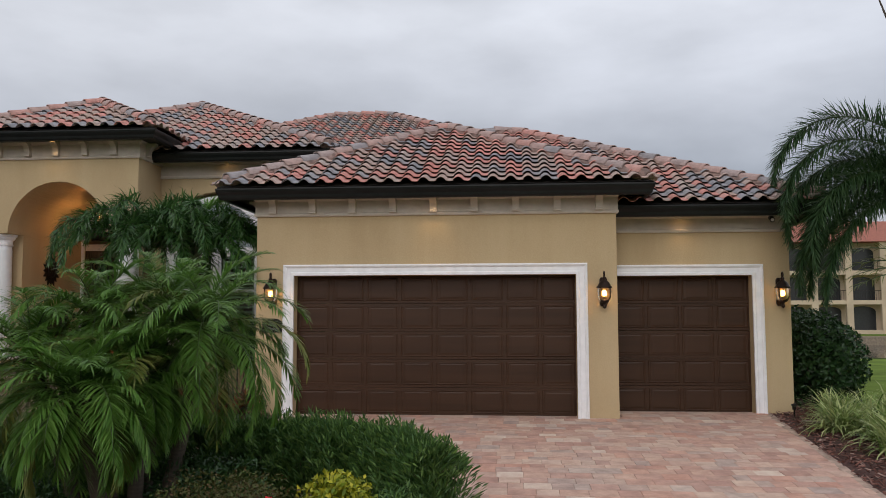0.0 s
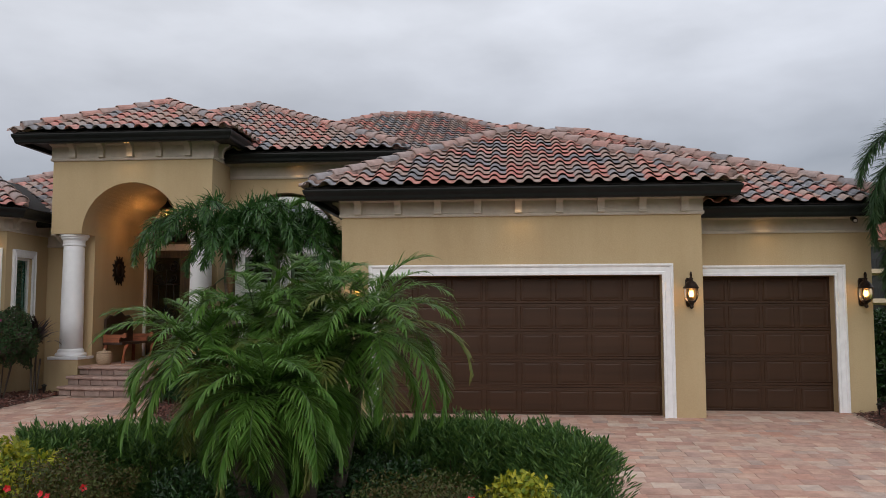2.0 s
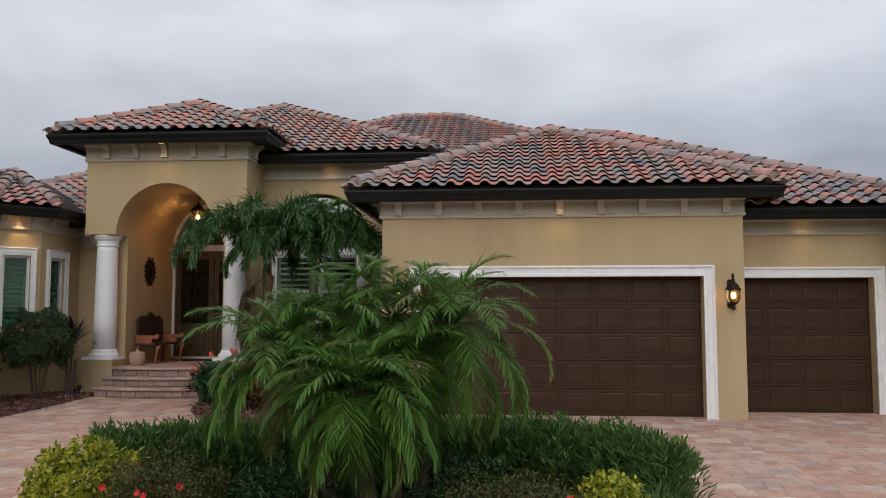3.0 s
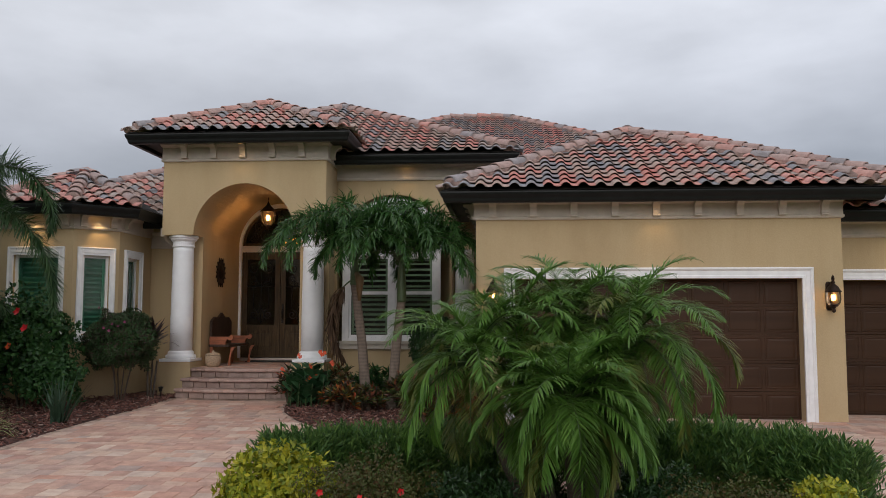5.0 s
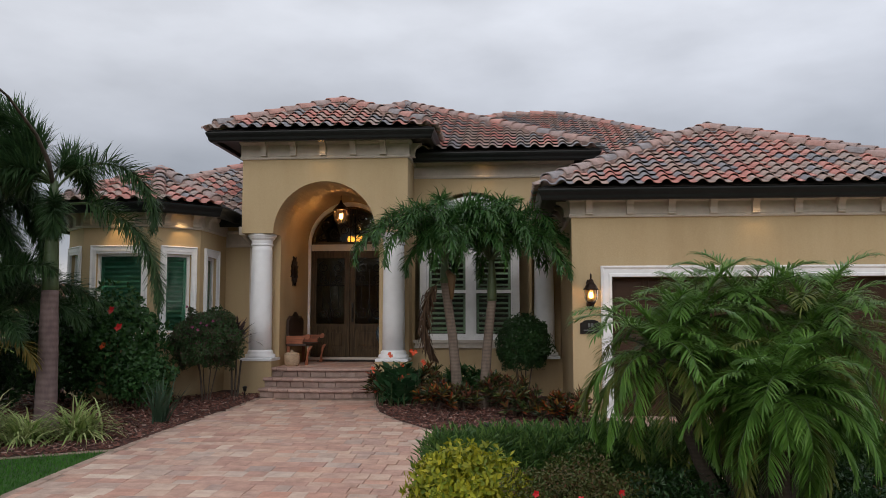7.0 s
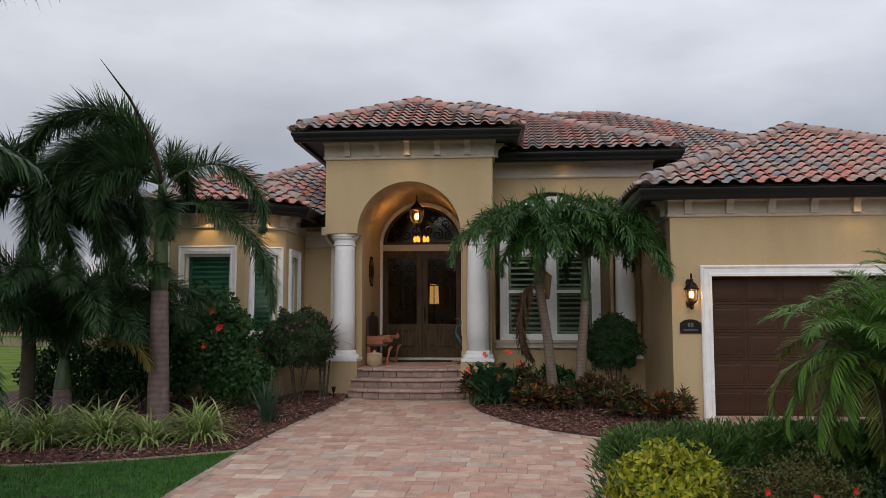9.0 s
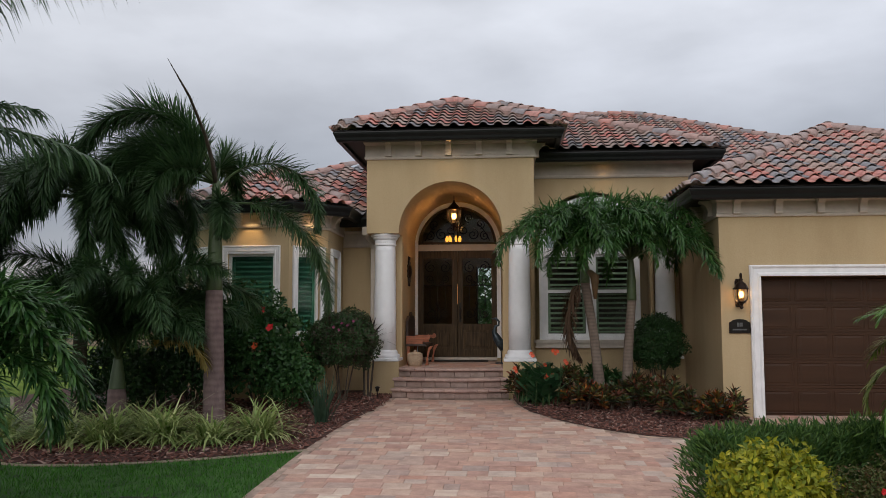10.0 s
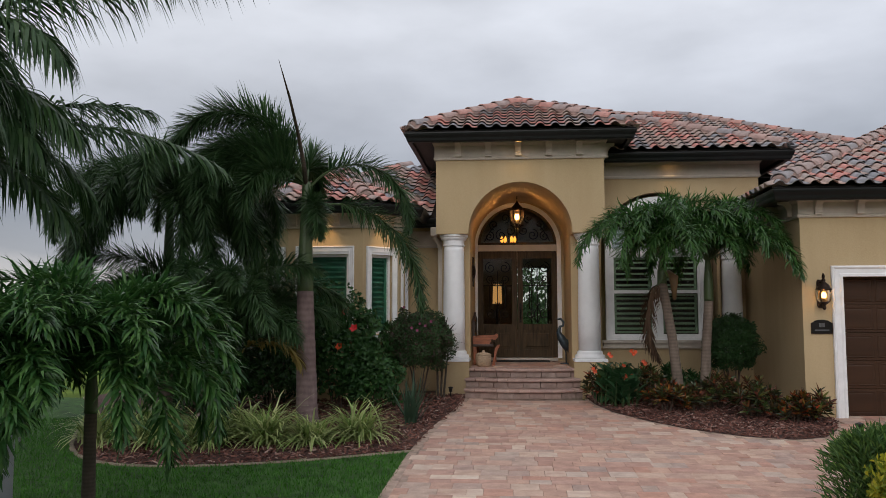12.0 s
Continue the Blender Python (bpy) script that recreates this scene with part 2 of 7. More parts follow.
def thing(name, x, y, z, label, category, group="", kind=""):
    ob = new(name)
    ob.empty_display_size = 0.1
    ob.location = (x, y, z)
    ORIGIN[ob.name] = Vector((x, y, z))
    return tagged(ob, label, category, group, kind)


def part(name, bm, mat, parent=None, label="", smooth=False):
    """Links a bmesh in world coordinates as one mesh object under a thing or part."""
    me = bpy.data.meshes.new(name)
    bm.normal_update()
    bm.to_mesh(me)
    bm.free()
    if smooth:
        me.polygons.foreach_set("use_smooth", [True] * len(me.polygons))
    for m in (mat if isinstance(mat, (list, tuple)) else [mat]):
        me.materials.append(m)
    ob = new(name, me)
    org = Vector((0, 0, 0))
    if parent is not None:
        ob.parent = parent
        org = ORIGIN.get(parent.name, Vector((0, 0, 0)))
        ob.matrix_parent_inverse = Matrix.Translation(-org)
    ORIGIN[ob.name] = Vector((0, 0, 0))
    if label:
        ob["label"] = label
    return ob


def structure(name, bm, mat, label, category, smooth=False):
    return tagged(part(name, bm, mat, None, "", smooth), label, category, "", "structure")


def raw(name, verts, faces, mat, parent=None, label="", smooth=False):
    me = bpy.data.meshes.new(name)
    me.from_pydata(verts, [], faces)
    me.update()
    if smooth:
        me.polygons.foreach_set("use_smooth", [True] * len(me.polygons))
    me.materials.append(mat)
    ob = new(name, me)
    if parent is not None:
        ob.parent = parent
        ob.matrix_parent_inverse = Matrix.Translation(-ORIGIN.get(parent.name, Vector((0, 0, 0))))
    ORIGIN[ob.name] = Vector((0, 0, 0))
    if label:
        ob["label"] = label
    return ob


def box(bm, x0, y0, z0, x1, y1, z1, bevel=0.0):
    vs = [bm.verts.new(p) for p in ((x0, y0, z0), (x1, y0, z0), (x1, y1, z0), (x0, y1, z0), (x0, y0, z1), (x1, y0, z1), (x1, y1, z1), (x0, y1, z1))]
    fs = [bm.faces.new([vs[i] for i in f]) for f in ((3, 2, 1, 0), (4, 5, 6, 7), (0, 1, 5, 4), (1, 2, 6, 5), (2, 3, 7, 6), (3, 0, 4, 7))]
    if bevel:
        es = list({e for f in fs for e in f.edges})
        bmesh.ops.bevel(bm, geom=es, offset=bevel, segments=2, affect="EDGES", profile=0.5)
    return bm


def boxes(*rows, bevel=0.0):
    bm = bmesh.new()
    for r in rows:
        box(bm, *r, bevel=bevel)
    return bm


def lathe(bm, x, y, rings, n=24, cap=True):
    """A turned body about a vertical axis: rings of (radius, height)."""
    loops = []
    for r, z in rings:
        loops.append([bm.verts.new((x + r * math.cos(2 * math.pi * i / n), y + r * math.sin(2 * math.pi * i / n), z)) for i in range(n)])
    for a, b in zip(loops, loops[1:]):
        for i in range(n):
            bm.faces.new((a[i], a[(i + 1) % n], b[(i + 1) % n], b[i]))
    if cap:
        bm.faces.new(loops[0][::-1])
        bm.faces.new(loops[-1])
    return bm


def tube(bm, pts, radii, n=8, cap=True):
    """A round bar through points."""
    pts = [Vector(p) for p in pts]
    if isinstance(radii, (int, float)):
        radii = [radii] * len(pts)
    loops = []
    side = None
    for i, p in enumerate(pts):
        d = (pts[min(i + 1, len(pts) - 1)] - pts[max(i - 1, 0)]).normalized()
        if side is None:
            side = d.orthogonal().normalized()
        side = (side - d * side.dot(d))
        side = side.normalized() if side.length > 1e-6 else d.orthogonal().normalized()
        up = d.cross(side)
        loops.append([bm.verts.new(p + (side * math.cos(2 * math.pi * k / n) + up * math.sin(2 * math.pi * k / n)) * radii[i]) for k in range(n)])
    for a, b in zip(loops, loops[1:]):
        for k in range(n):
            bm.faces.new((a[k], a[(k + 1) % n], b[(k + 1) % n], b[k]))
    if cap:
        bm.faces.new(loops[0][::-1])
        bm.faces.new(loops[-1])
    return bm


def sweep(bm, path, profile, to3d, closed=False):
    """Runs a closed profile of (out, up) along a plane polyline with mitred corners. out: to the right of the way. to3d(u, v, w): plane point and height."""
    n = len(path)
    rings = []
    for i, p in enumerate(path):
        p = Vector(p)
        prv = Vector(path[i - 1]) if (i > 0 or closed) else None
        nxt = Vector(path[(i + 1) % n]) if (i < n - 1 or closed) else None
        da = (p - prv).normalized() if prv is not None else (nxt - p).normalized()
        db = (nxt - p).normalized() if nxt is not None else da
        na, nb = Vector((da.y, -da.x)), Vector((db.y, -db.x))
        m = (na + nb).normalized()
        m = m / max(0.3, m.dot(na))
        rings.append([bm.verts.new(to3d(p.x + m.x * o, p.y + m.y * o, h)) for o, h in profile])
    k = len(profile)
    segs = list(zip(rings, rings[1:])) + ([(rings[-1], rings[0])] if closed else [])
    for a, b in segs:
        for j in range(k):
            bm.faces.new((a[j], a[(j + 1) % k], b[(j + 1) % k], b[j]))
    if not closed:
        bm.faces.new(rings[0][::-1])
        bm.faces.new(rings[-1])
    return bm


def plan_sweep(bm, path, profile):
    return sweep(bm, path, profile, lambda u, v, w: (u, v, w))


def front_sweep(bm, path, profile, y):
    """A profile of (out, proud) along a line in an upright plane that faces -y."""
    return sweep(bm, path, profile, lambda u, v, w: (u, y - w, v))


def prism(bm, outline, place, depth):
    """A plate from an outline of (u, v); place(u, v, w) gives the point, w runs from 0 to depth."""
    a = [bm.verts.new(place(u, v, 0)) for u, v in outline]
    b = [bm.verts.new(place(u, v, depth)) for u, v in outline]
    bm.faces.new(a)
    bm.faces.new(b[::-1])
    n = len(a)
    for i in range(n):
        bm.faces.new((a[i], b[i], b[(i + 1) % n], a[(i + 1) % n]))
    return bm


def smoothstep(a, b, x):
    t = max(0.0, min(1.0, (x - a) / (b - a)))
    return t * t * (3 - 2 * t)


def ground_z(x, y):
    """The lie of the land: it falls gently towards the street and rises a little towards the entry."""
    yy = max(6.0, min(15.6, y))
    z = 0.045 * (yy - 14.4) + 0.11 * smoothstep(-4.0, -8.0, x)
    return z if y > 6 else z - 0.01 * (6 - max(y, -10))

# ---------------------------------------------------------------- ground
PATH_L = [(-10.9, 4.0), (-10.88, 8.4), (-10.85, 10.7), (-10.72, 12.6), (-10.45, 14.6), (-10.45, 15.7)]
DRIVE_R = [(3.6, 4.0), (3.75, 7.5), (3.95, 9.6), (4.2, 12.5), (4.42, 15.3)]
BED_EDGE = [(-8.08, 15.7), (-8.0, 14.9), (-7.8, 14.1), (-7.38, 13.3), (-6.8, 12.6), (-6.1, 12.2), (-5.4, 12.15), (-4.85, 12.45), (-4.45, 13.1), (-4.15, 13.9), (-4.05, 14.45)]
ISLAND = [(-6.45, 7.6), (-6.2, 8.5), (-5.4, 9.0), (-4.0, 9.2), (-2.4, 9.3), (-1.2, 9.2), (-0.5, 8.6), (-0.3, 7.6), (-0.6, 6.2), (-1.0, 4.6), (-6.0, 4.6), (-6.45, 6.0)]
PAVED = PATH_L + [(4.42, 15.35)] + DRIVE_R[::-1]
BED = BED_EDGE + [(-4.05, 18.0), (-8.08, 18.0)]
LAWN_EDGE = [(-10.85, 10.66), (-11.3, 10.42), (-12.0, 10.05), (-12.9, 9.7), (-13.9, 9.5), (-14.8, 9.7), (-15.5, 10.4), (-16.1, 11.6), (-16.8, 13.6), (-18.0, 15.5)]
LAWN = LAWN_EDGE + [(-30, 16), (-30, -6), (-10.86, -6), (-10.86, 4.0), (-10.86, 8.4)]


def inside(poly, x, y):
    hit, j = False, len(poly) - 1
    for i in range(len(poly)):
        (xi, yi), (xj, yj) = poly[i], poly[j]
        if (yi > y) != (yj > y) and x < (xj - xi) * (y - yi) / (yj - yi) + xi:
            hit = not hit
        j = i
    return hit


def sheet(poly, lift, step=1.0):
    bm = bmesh.new()
    bm.faces.new([bm.verts.new((x, y, 0)) for x, y in poly])
    bmesh.ops.triangulate(bm, faces=bm.faces[:])
    for ax in (0, 1):
        lo, hi = min(p[ax] for p in poly), max(p[ax] for p in poly)
        v = math.floor(lo) + step
        while v < hi:
            co, no = [0, 0, 0], [0, 0, 0]
            co[ax], no[ax] = v, 1
            bmesh.ops.bisect_plane(bm, geom=bm.verts[:] + bm.edges[:] + bm.faces[:], plane_co=co, plane_no=no)
            v += step
    for v in bm.verts:
        v.co.z = ground_z(v.co.x, v.co.y) + lift
    bmesh.ops.recalc_face_normals(bm, faces=bm.faces[:])
    if sum(f.normal.z for f in bm.faces) < 0:
        bmesh.ops.reverse_faces(bm, faces=bm.faces[:])
    return bm


def ground_sheet():
    xs = [-900, -200, -80, -40, -30, -24] + [i for i in range(-20, 13)] + [18, 26, 40, 80, 200, 900]
    ys = [-300, -60, -20, -8, 0, 3] + [i for i in range(6, 20)] + [24, 30, 45, 80, 200, 900]
    bm = bmesh.new()
    g = [[bm.verts.new((x, y, ground_z(x, y) - 0.06)) for x in xs] for y in ys]
    for j in range(len(ys) - 1):
        for i in range(len(xs) - 1):
            bm.faces.new((g[j][i], g[j][i + 1], g[j + 1][i + 1], g[j + 1][i]))
    return bm


GRASS_GROUND = plain("grass_ground", (0.13, 0.19, 0.035), 0.95, vary=0.25, scale=0.8, bump=0.4, fine=60, specular=0.05)
structure("ground", ground_sheet(), GRASS_GROUND, "green grassy ground round the house", "ground")
structure("pavement_bed", sheet(PAVED, -0.009), SAND, "sandy joint bed under the driveway pavers", "driveway")
structure("mulch_bed_entry", sheet(BED, 0.012), MULCH_BED, "red-brown mulch bed beside the entry steps", "flower bed")
structure("mulch_bed_island", sheet(ISLAND, 0.03), MULCH_BED, "mulch bed under the front hedge", "flower bed")
LEFT_BED = LAWN_EDGE[::-1] + PATH_L[2:] + [(-10.45, 18.0), (-18.0, 18.0)]
structure("mulch_bed_left", sheet(LEFT_BED, 0.0), MULCH_BED, "red-brown mulch bed along the front wall", "flower bed")
RIGHT_BED = DRIVE_R + [(4.42, 19.0), (6.6, 19.0), (6.4, 12.0), (5.6, 8.0), (5.2, 4.0)]
structure("mulch_bed_right", sheet(RIGHT_BED, 0.0), MULCH_BED, "dark mulch bed beside the driveway", "flower bed")
structure("lawn", sheet(LAWN, 0.0), SOIL, "dark green mown lawn", "lawn")

# ---------------------------------------------------------------- walls
GX0, GX1, GY = -4.47, 1.79, 14.39
SX1, SY = 4.85, 15.09
PX0, PX1, PY = -11.06, -7.62, 16.39
MY = 17.5
WALL_T = 0.22


def wall(name, rows, label):
    return structure(name, boxes(*rows), STUCCO, label, "wall")


G_TOP, S_TOP, M_TOP, P_TOP = 3.82, 3.45, 5.05, 5.40
structure("wall_garage_front", prism(bmesh.new(), [(GX0, -0.3), (-3.79, -0.3), (-3.79, 2.43), (1.10, 2.43), (1.10, -0.3), (GX1, -0.3), (GX1, G_TOP), (GX0, G_TOP)], lambda u, v, w: (u, GY + w, v), 0.30),
          STUCCO, "tan stucco garage front wall with a wide door opening", "wall")
wall("wall_garage_left", [(GX0, GY + 0.30, -0.3, GX0 + WALL_T, 18.2, G_TOP)], "tan stucco side wall of the garage")
wall("wall_garage_right", [(GX1 - WALL_T, GY + 0.30, -0.3, GX1, SY + 0.30, G_TOP)], "tan stucco return wall between the garage doors")
structure("wall_single_garage", prism(bmesh.new(), [(4.20, -0.3), (SX1, -0.3), (SX1, S_TOP), (GX1, S_TOP), (GX1, 2.43), (4.20, 2.43)], lambda u, v, w: (u, SY + w, v), 0.30),
          STUCCO, "tan stucco wall round the single garage door", "wall")
wall("wall_east", [(SX1 - WALL_T, SY + 0.30, -0.3, SX1, 26.0, S_TOP)], "tan stucco end wall of the house")
wall("wall_garage_back", [(GX0 + WALL_T, 21.0, -0.3, SX1 - WALL_T, 21.2, S_TOP)], "plain back wall of the garage")
wall("wall_rear", [(-15.4, 33.0, -0.3, -11.6, 33.2, M_TOP), (-7.5, 33.0, -0.3, SX1, 33.2, M_TOP)], "plain rear wall of the house")
structure("garage_floor", boxes((GX0 + WALL_T, GY + 0.3, -0.3, SX1 - WALL_T, 21.0, -0.03)), CURB, "plain concrete garage floor", "floor")


def arc(cx, cz, r, a0, a1, n):
    return [(cx + r * math.cos(radians(a0 + (a1 - a0) * i / n)), cz + r * math.sin(radians(a0 + (a1 - a0) * i / n))) for i in range(n + 1)]


# portico: vaulted block on columns and side walls
ACX, AR, ASZ = -9.335, 1.062, 3.455
bm = bmesh.new()
prism(bm, [(PX0, ASZ)] + arc(ACX, ASZ, AR, 180, 0, 32) + [(PX1, ASZ), (PX1, P_TOP), (PX0, P_TOP)], lambda u, v, w: (u, PY + w, v), 3.0)
structure("wall_portico", bm, STUCCO, "tan stucco portico wall with a round arch and vault", "wall")
wall("wall_porch_left", [(-10.98, 16.95, 0.0, -10.39, 19.39, ASZ - 0.003)], "tan stucco porch side wall")
wall("wall_porch_right", [(-8.28, 16.95, 0.0, -7.66, 19.39, ASZ - 0.003)], "tan stucco porch side wall")
wall("pedestal_wall", [(PX0, PY, 0.0, -10.39, 16.945, 0.84), (-8.28, PY, 0.0, PX1, 16.945, 0.84)], "tan stucco column pedestals")
# entry wall with arched doorway
DX0, DX1, DZ0, DZT, DCX, DR = -10.33, -8.44, 0.78, 3.45, -9.385, 0.945
bm = bmesh.new()
prism(bm, [(-11.2, 0.3), (DX0, 0.3), (DX0, DZT)] + arc(DCX, DZT, DR, 180, 0, 28)[1:-1] + [(DX1, DZT), (DX1, 0.3), (-7.5, 0.3), (-7.5, 5.4), (-11.2, 5.4)], lambda u, v, w: (u, 19.4 + w, v), 0.25)
structure("wall_entry", bm, STUCCO, "tan stucco entry wall with an arched doorway", "wall")
# main wall with the arched window niche
NX, NR, NZ = -6.38, 1.22, 3.2
bm = bmesh.new()
prism(bm, [(PX1 - 0.3, NZ), (NX - NR, NZ)] + arc(NX, NZ, NR, 180, 0, 30)[1:-1] + [(NX + NR, NZ), (-4.25, NZ), (-4.25, M_TOP), (PX1 - 0.3, M_TOP)], lambda u, v, w: (u, MY + w, v), 0.30)
box(bm, PX1 - 0.3, MY, -0.2, NX - NR, MY + 0.30, NZ)
box(bm, NX - NR, MY, -0.2, NX + NR, MY + 0.30, 1.14)
box(bm, NX + NR, MY, -0.2, -5.10, MY + 0.30, NZ)
box(bm, -5.10, MY, -0.2, -4.47, MY + 0.30, 0.86)
box(bm, -5.10, MY + 0.45, 0.86, -4.25, MY + 0.6, NZ)
structure("wall_main", bm, STUCCO, "tan stucco front wall with an arched window niche", "wall")
wall("wall_main_side", [(-4.25 - WALL_T, MY + 0.30, 3.0, -4.25, 33.0, M_TOP)], "tan stucco upper side wall")
wall("wall_inner", [(-7.4, MY + 0.9, 0.0, -4.6, MY + 1.0, 5.0), (-14.0, 18.6, 0.2, -11.3, 18.7, 3.8)], "plain room wall behind the windows")

# bay: half octagon
BAY = [(-14.52, 17.5), (-14.52, 15.98), (-13.885, 15.35), (-12.40, 15.35), (-11.766, 15.98), (-11.766, 17.5)]
wall("wall_wing", [(-11.766, MY, -0.2, -11.0, MY + 0.22, 3.88), (-15.3, MY, -0.2, -14.52, MY + 0.22, 3.88)], "tan stucco wing wall")
wall("wall_west", [(-15.3, MY + 0.22, -0.2, -15.08, 33.0, 3.88)], "tan stucco end wall of the wing")
WIN_Z0, WIN_Z1 = 1.42, 3.13
# (facet start, width of the window opening)
FACETS = []
for (ax, ay), (bx, by) in zip(BAY, BAY[1:]):
    FACETS.append((Vector((ax, ay)), Vector((bx, by))))
bm = bmesh.new()
BAY_WIN = []
for k, (a, b) in enumerate(FACETS):
    d = (b - a)
    L = d.length
    d.normalize()
    n_out = Vector((d.y, -d.x))
    half = {0: 0.30, 1: 0.258, 2: 0.467, 3: 0.258, 4: 0.30}[k]
    mid = L / 2 if k not in (0, 4) else (L - 0.62 if k == 0 else 0.62)
    u0, u1 = mid - half, mid + half

    def place(u, v, w, a=a, d=d, n_out=n_out):
        p = a + d * u - n_out * w
        return (p.x, p.y, v)
    for s0, s1, z0, z1 in ((0, u0, -0.2, 3.88), (u1, L, -0.2, 3.88), (u0, u1, -0.2, WIN_Z0), (u0, u1, WIN_Z1 - 0.16, 3.88)):
        prism(bm, [(s0, z0), (s1, z0), (s1, z1), (s0, z1)], place, 0.2)
    BAY_WIN.append((u0, u1, place))
structure("wall_bay", bm, STUCCO, "tan stucco half-octagon bay wall", "wall")

# ---------------------------------------------------------------- friezes, gutters, soffits
FRZ = lambda z0, z1: [(0, z0), (0.035, z0), (0.045, z0 + 0.02), (0.045, z0 + 0.05), (0.03, z0 + 0.06), (0.03, z1 - 0.07), (0.07, z1 - 0.02), (0.07, z1), (0, z1)]


SET = 0.11


def gutter_run(name, path, z, label):
    bm = bmesh.new()
    plan_sweep(bm, path, [(o - SET, z + h) for o, h in ((-0.03, -0.205), (0.055, -0.205), (0.075, -0.175), (0.085, -0.13), (0.115, -0.075), (0.125, -0.04), (0.125, -0.015), (0.105, -0.015), (0.10, -0.045), (-0.03, -0.045))])
    return structure(name, bm, GUTTER, label, "gutter", False)


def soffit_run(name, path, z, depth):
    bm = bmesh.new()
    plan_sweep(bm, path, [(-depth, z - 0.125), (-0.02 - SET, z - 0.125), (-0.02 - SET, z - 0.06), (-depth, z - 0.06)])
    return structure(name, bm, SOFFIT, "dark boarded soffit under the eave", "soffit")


OV = 0.58
GE = [(GX0 - OV, 18.6), (GX0 - OV, GY - OV + 0.08), (GX1 + OV, GY - OV + 0.08), (GX1 + OV, 15.6)]
SE = [(GX1, SY - OV), (SX1 + OV, SY - OV), (SX1 + OV, 26.0)]
PE = [(PX0 - OV, 19.6), (PX0 - OV, PY - OV), (PX1 + OV, PY - OV), (PX1 + OV, 18.2)]
ME = [(-9.0, MY - OV), (-4.25 + OV, MY - OV), (-4.25 + OV, 30.0)]
GZ, SZ, PZ, MZ, BZ = 3.93, 3.63, 5.47, 5.20, 3.93
WE = [(-15.88, 20.0), (-15.88, MY - OV), (-11.0, MY - OV)]
octo = lambda o: [(BAY[0][0] - o, 17.0)] + [(x, y) for x, y in [(BAY[1][0] - o, BAY[1][1] - o * 0.414), (BAY[2][0] - o * 0.414, BAY[2][1] - o), (BAY[3][0] + o * 0.414, BAY[3][1] - o), (BAY[4][0] + o, BAY[4][1] - o * 0.414)]] + [(BAY[5][0] + o, 17.0)]
BE = octo(0.50)
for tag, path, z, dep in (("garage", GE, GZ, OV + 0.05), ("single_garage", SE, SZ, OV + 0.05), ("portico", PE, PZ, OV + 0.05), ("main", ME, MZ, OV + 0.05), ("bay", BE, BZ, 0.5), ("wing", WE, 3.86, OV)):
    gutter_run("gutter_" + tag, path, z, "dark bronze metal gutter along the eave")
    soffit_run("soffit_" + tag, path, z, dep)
for tag, path, z0, z1 in (("garage", [(GX0, 18.0), (GX0, GY), (GX1, GY), (GX1, 15.6)], 3.47, GZ - 0.125), ("single", [(GX1, SY), (SX1, SY), (SX1, 20.0)], 3.19, SZ - 0.125),
                          ("portico", [(PX0, 19.0), (PX0, PY), (PX1, PY), (PX1, 18.0)], 4.98, PZ - 0.125), ("main", [(PX1, MY), (-4.25, MY), (-4.25, 22.0)], 4.72, MZ - 0.125),
                          ("bay", BAY, 3.48, BZ - 0.125), ("wing", [(-11.76, MY), (-11.0, MY)], 3.26, 3.62)):
    bm = bmesh.new()
    plan_sweep(bm, path, FRZ(z0, z1))
    structure("trim_frieze_" + tag, bm, FRIEZE, "taupe painted frieze band below the eave", "trim")


def corbel_mesh(height):
    h = height
    pts = [(0, 0), (0.075, 0), (0.082, 0.015), (0.078, 0.05), (0.085, h * 0.36), (0.105, h * 0.56), (0.15, h * 0.76), (0.215, h * 0.86), (0.22, h), (0, h)]
    bm = bmesh.new()
    prism(bm, [(o, z) for o, z in pts], lambda u, v, w: (w - 0.06, -u, v), 0.12)
    box(bm, -0.066, -0.09, -0.02, 0.066, 0.0, 0.0)
    return bm


CORBELS = {}


def corbel(x, y, z, height, turn=0.0):
    key = round(height, 3)
    if key not in CORBELS:
        ob = part("corbel", corbel_mesh(height), FRIEZE)
        ob.matrix_world = pose(x, y, z, 0, 0, turn)
        CORBELS[key] = ob
    else:
        ob = CORBELS[key].copy()
        scene.collection.objects.link(ob)
        ob.matrix_world = pose(x, y, z, 0, 0, turn)
    return tagged(ob, "taupe curved corbel bracket under the eave", "corbel", "corbels under the eaves")


for i in range(9):
    corbel(-4.17 + i * (1.50 + 4.17) / 8, GY - 0.03, 3.54, 0.255)
for i in range(5):
    corbel(-10.60 + i * 0.62, PY - 0.03, 5.06, 0.27)
for i in range(4):
    corbel(GX0 - 0.03, GY + 0.35 + i * 0.75, 3.54, 0.255, -90)
    corbel(PX1 + 0.03, PY + 0.3 + i * 0.6, 5.06, 0.27, 90)
for a, b, us in ((BAY[1], BAY[2], (0.2, 0.7)), (BAY[2], BAY[3], (0.12, 0.5, 0.98, 1.36)), (BAY[3], BAY[4], (0.16, 0.74)), (BAY[4], BAY[5], (0.2,))):
    a, b = Vector(a), Vector(b)
    d = (b - a).normalized()
    for u in us:
        p = a + d * u + Vector((d.y, -d.x)) * 0.03
        corbel(p.x, p.y, 3.55, 0.245, math.degrees(math.atan2(d.y, d.x)))

# ---------------------------------------------------------------- roofs
TW, TEXP, TLEN = 0.292, 0.29, 0.365


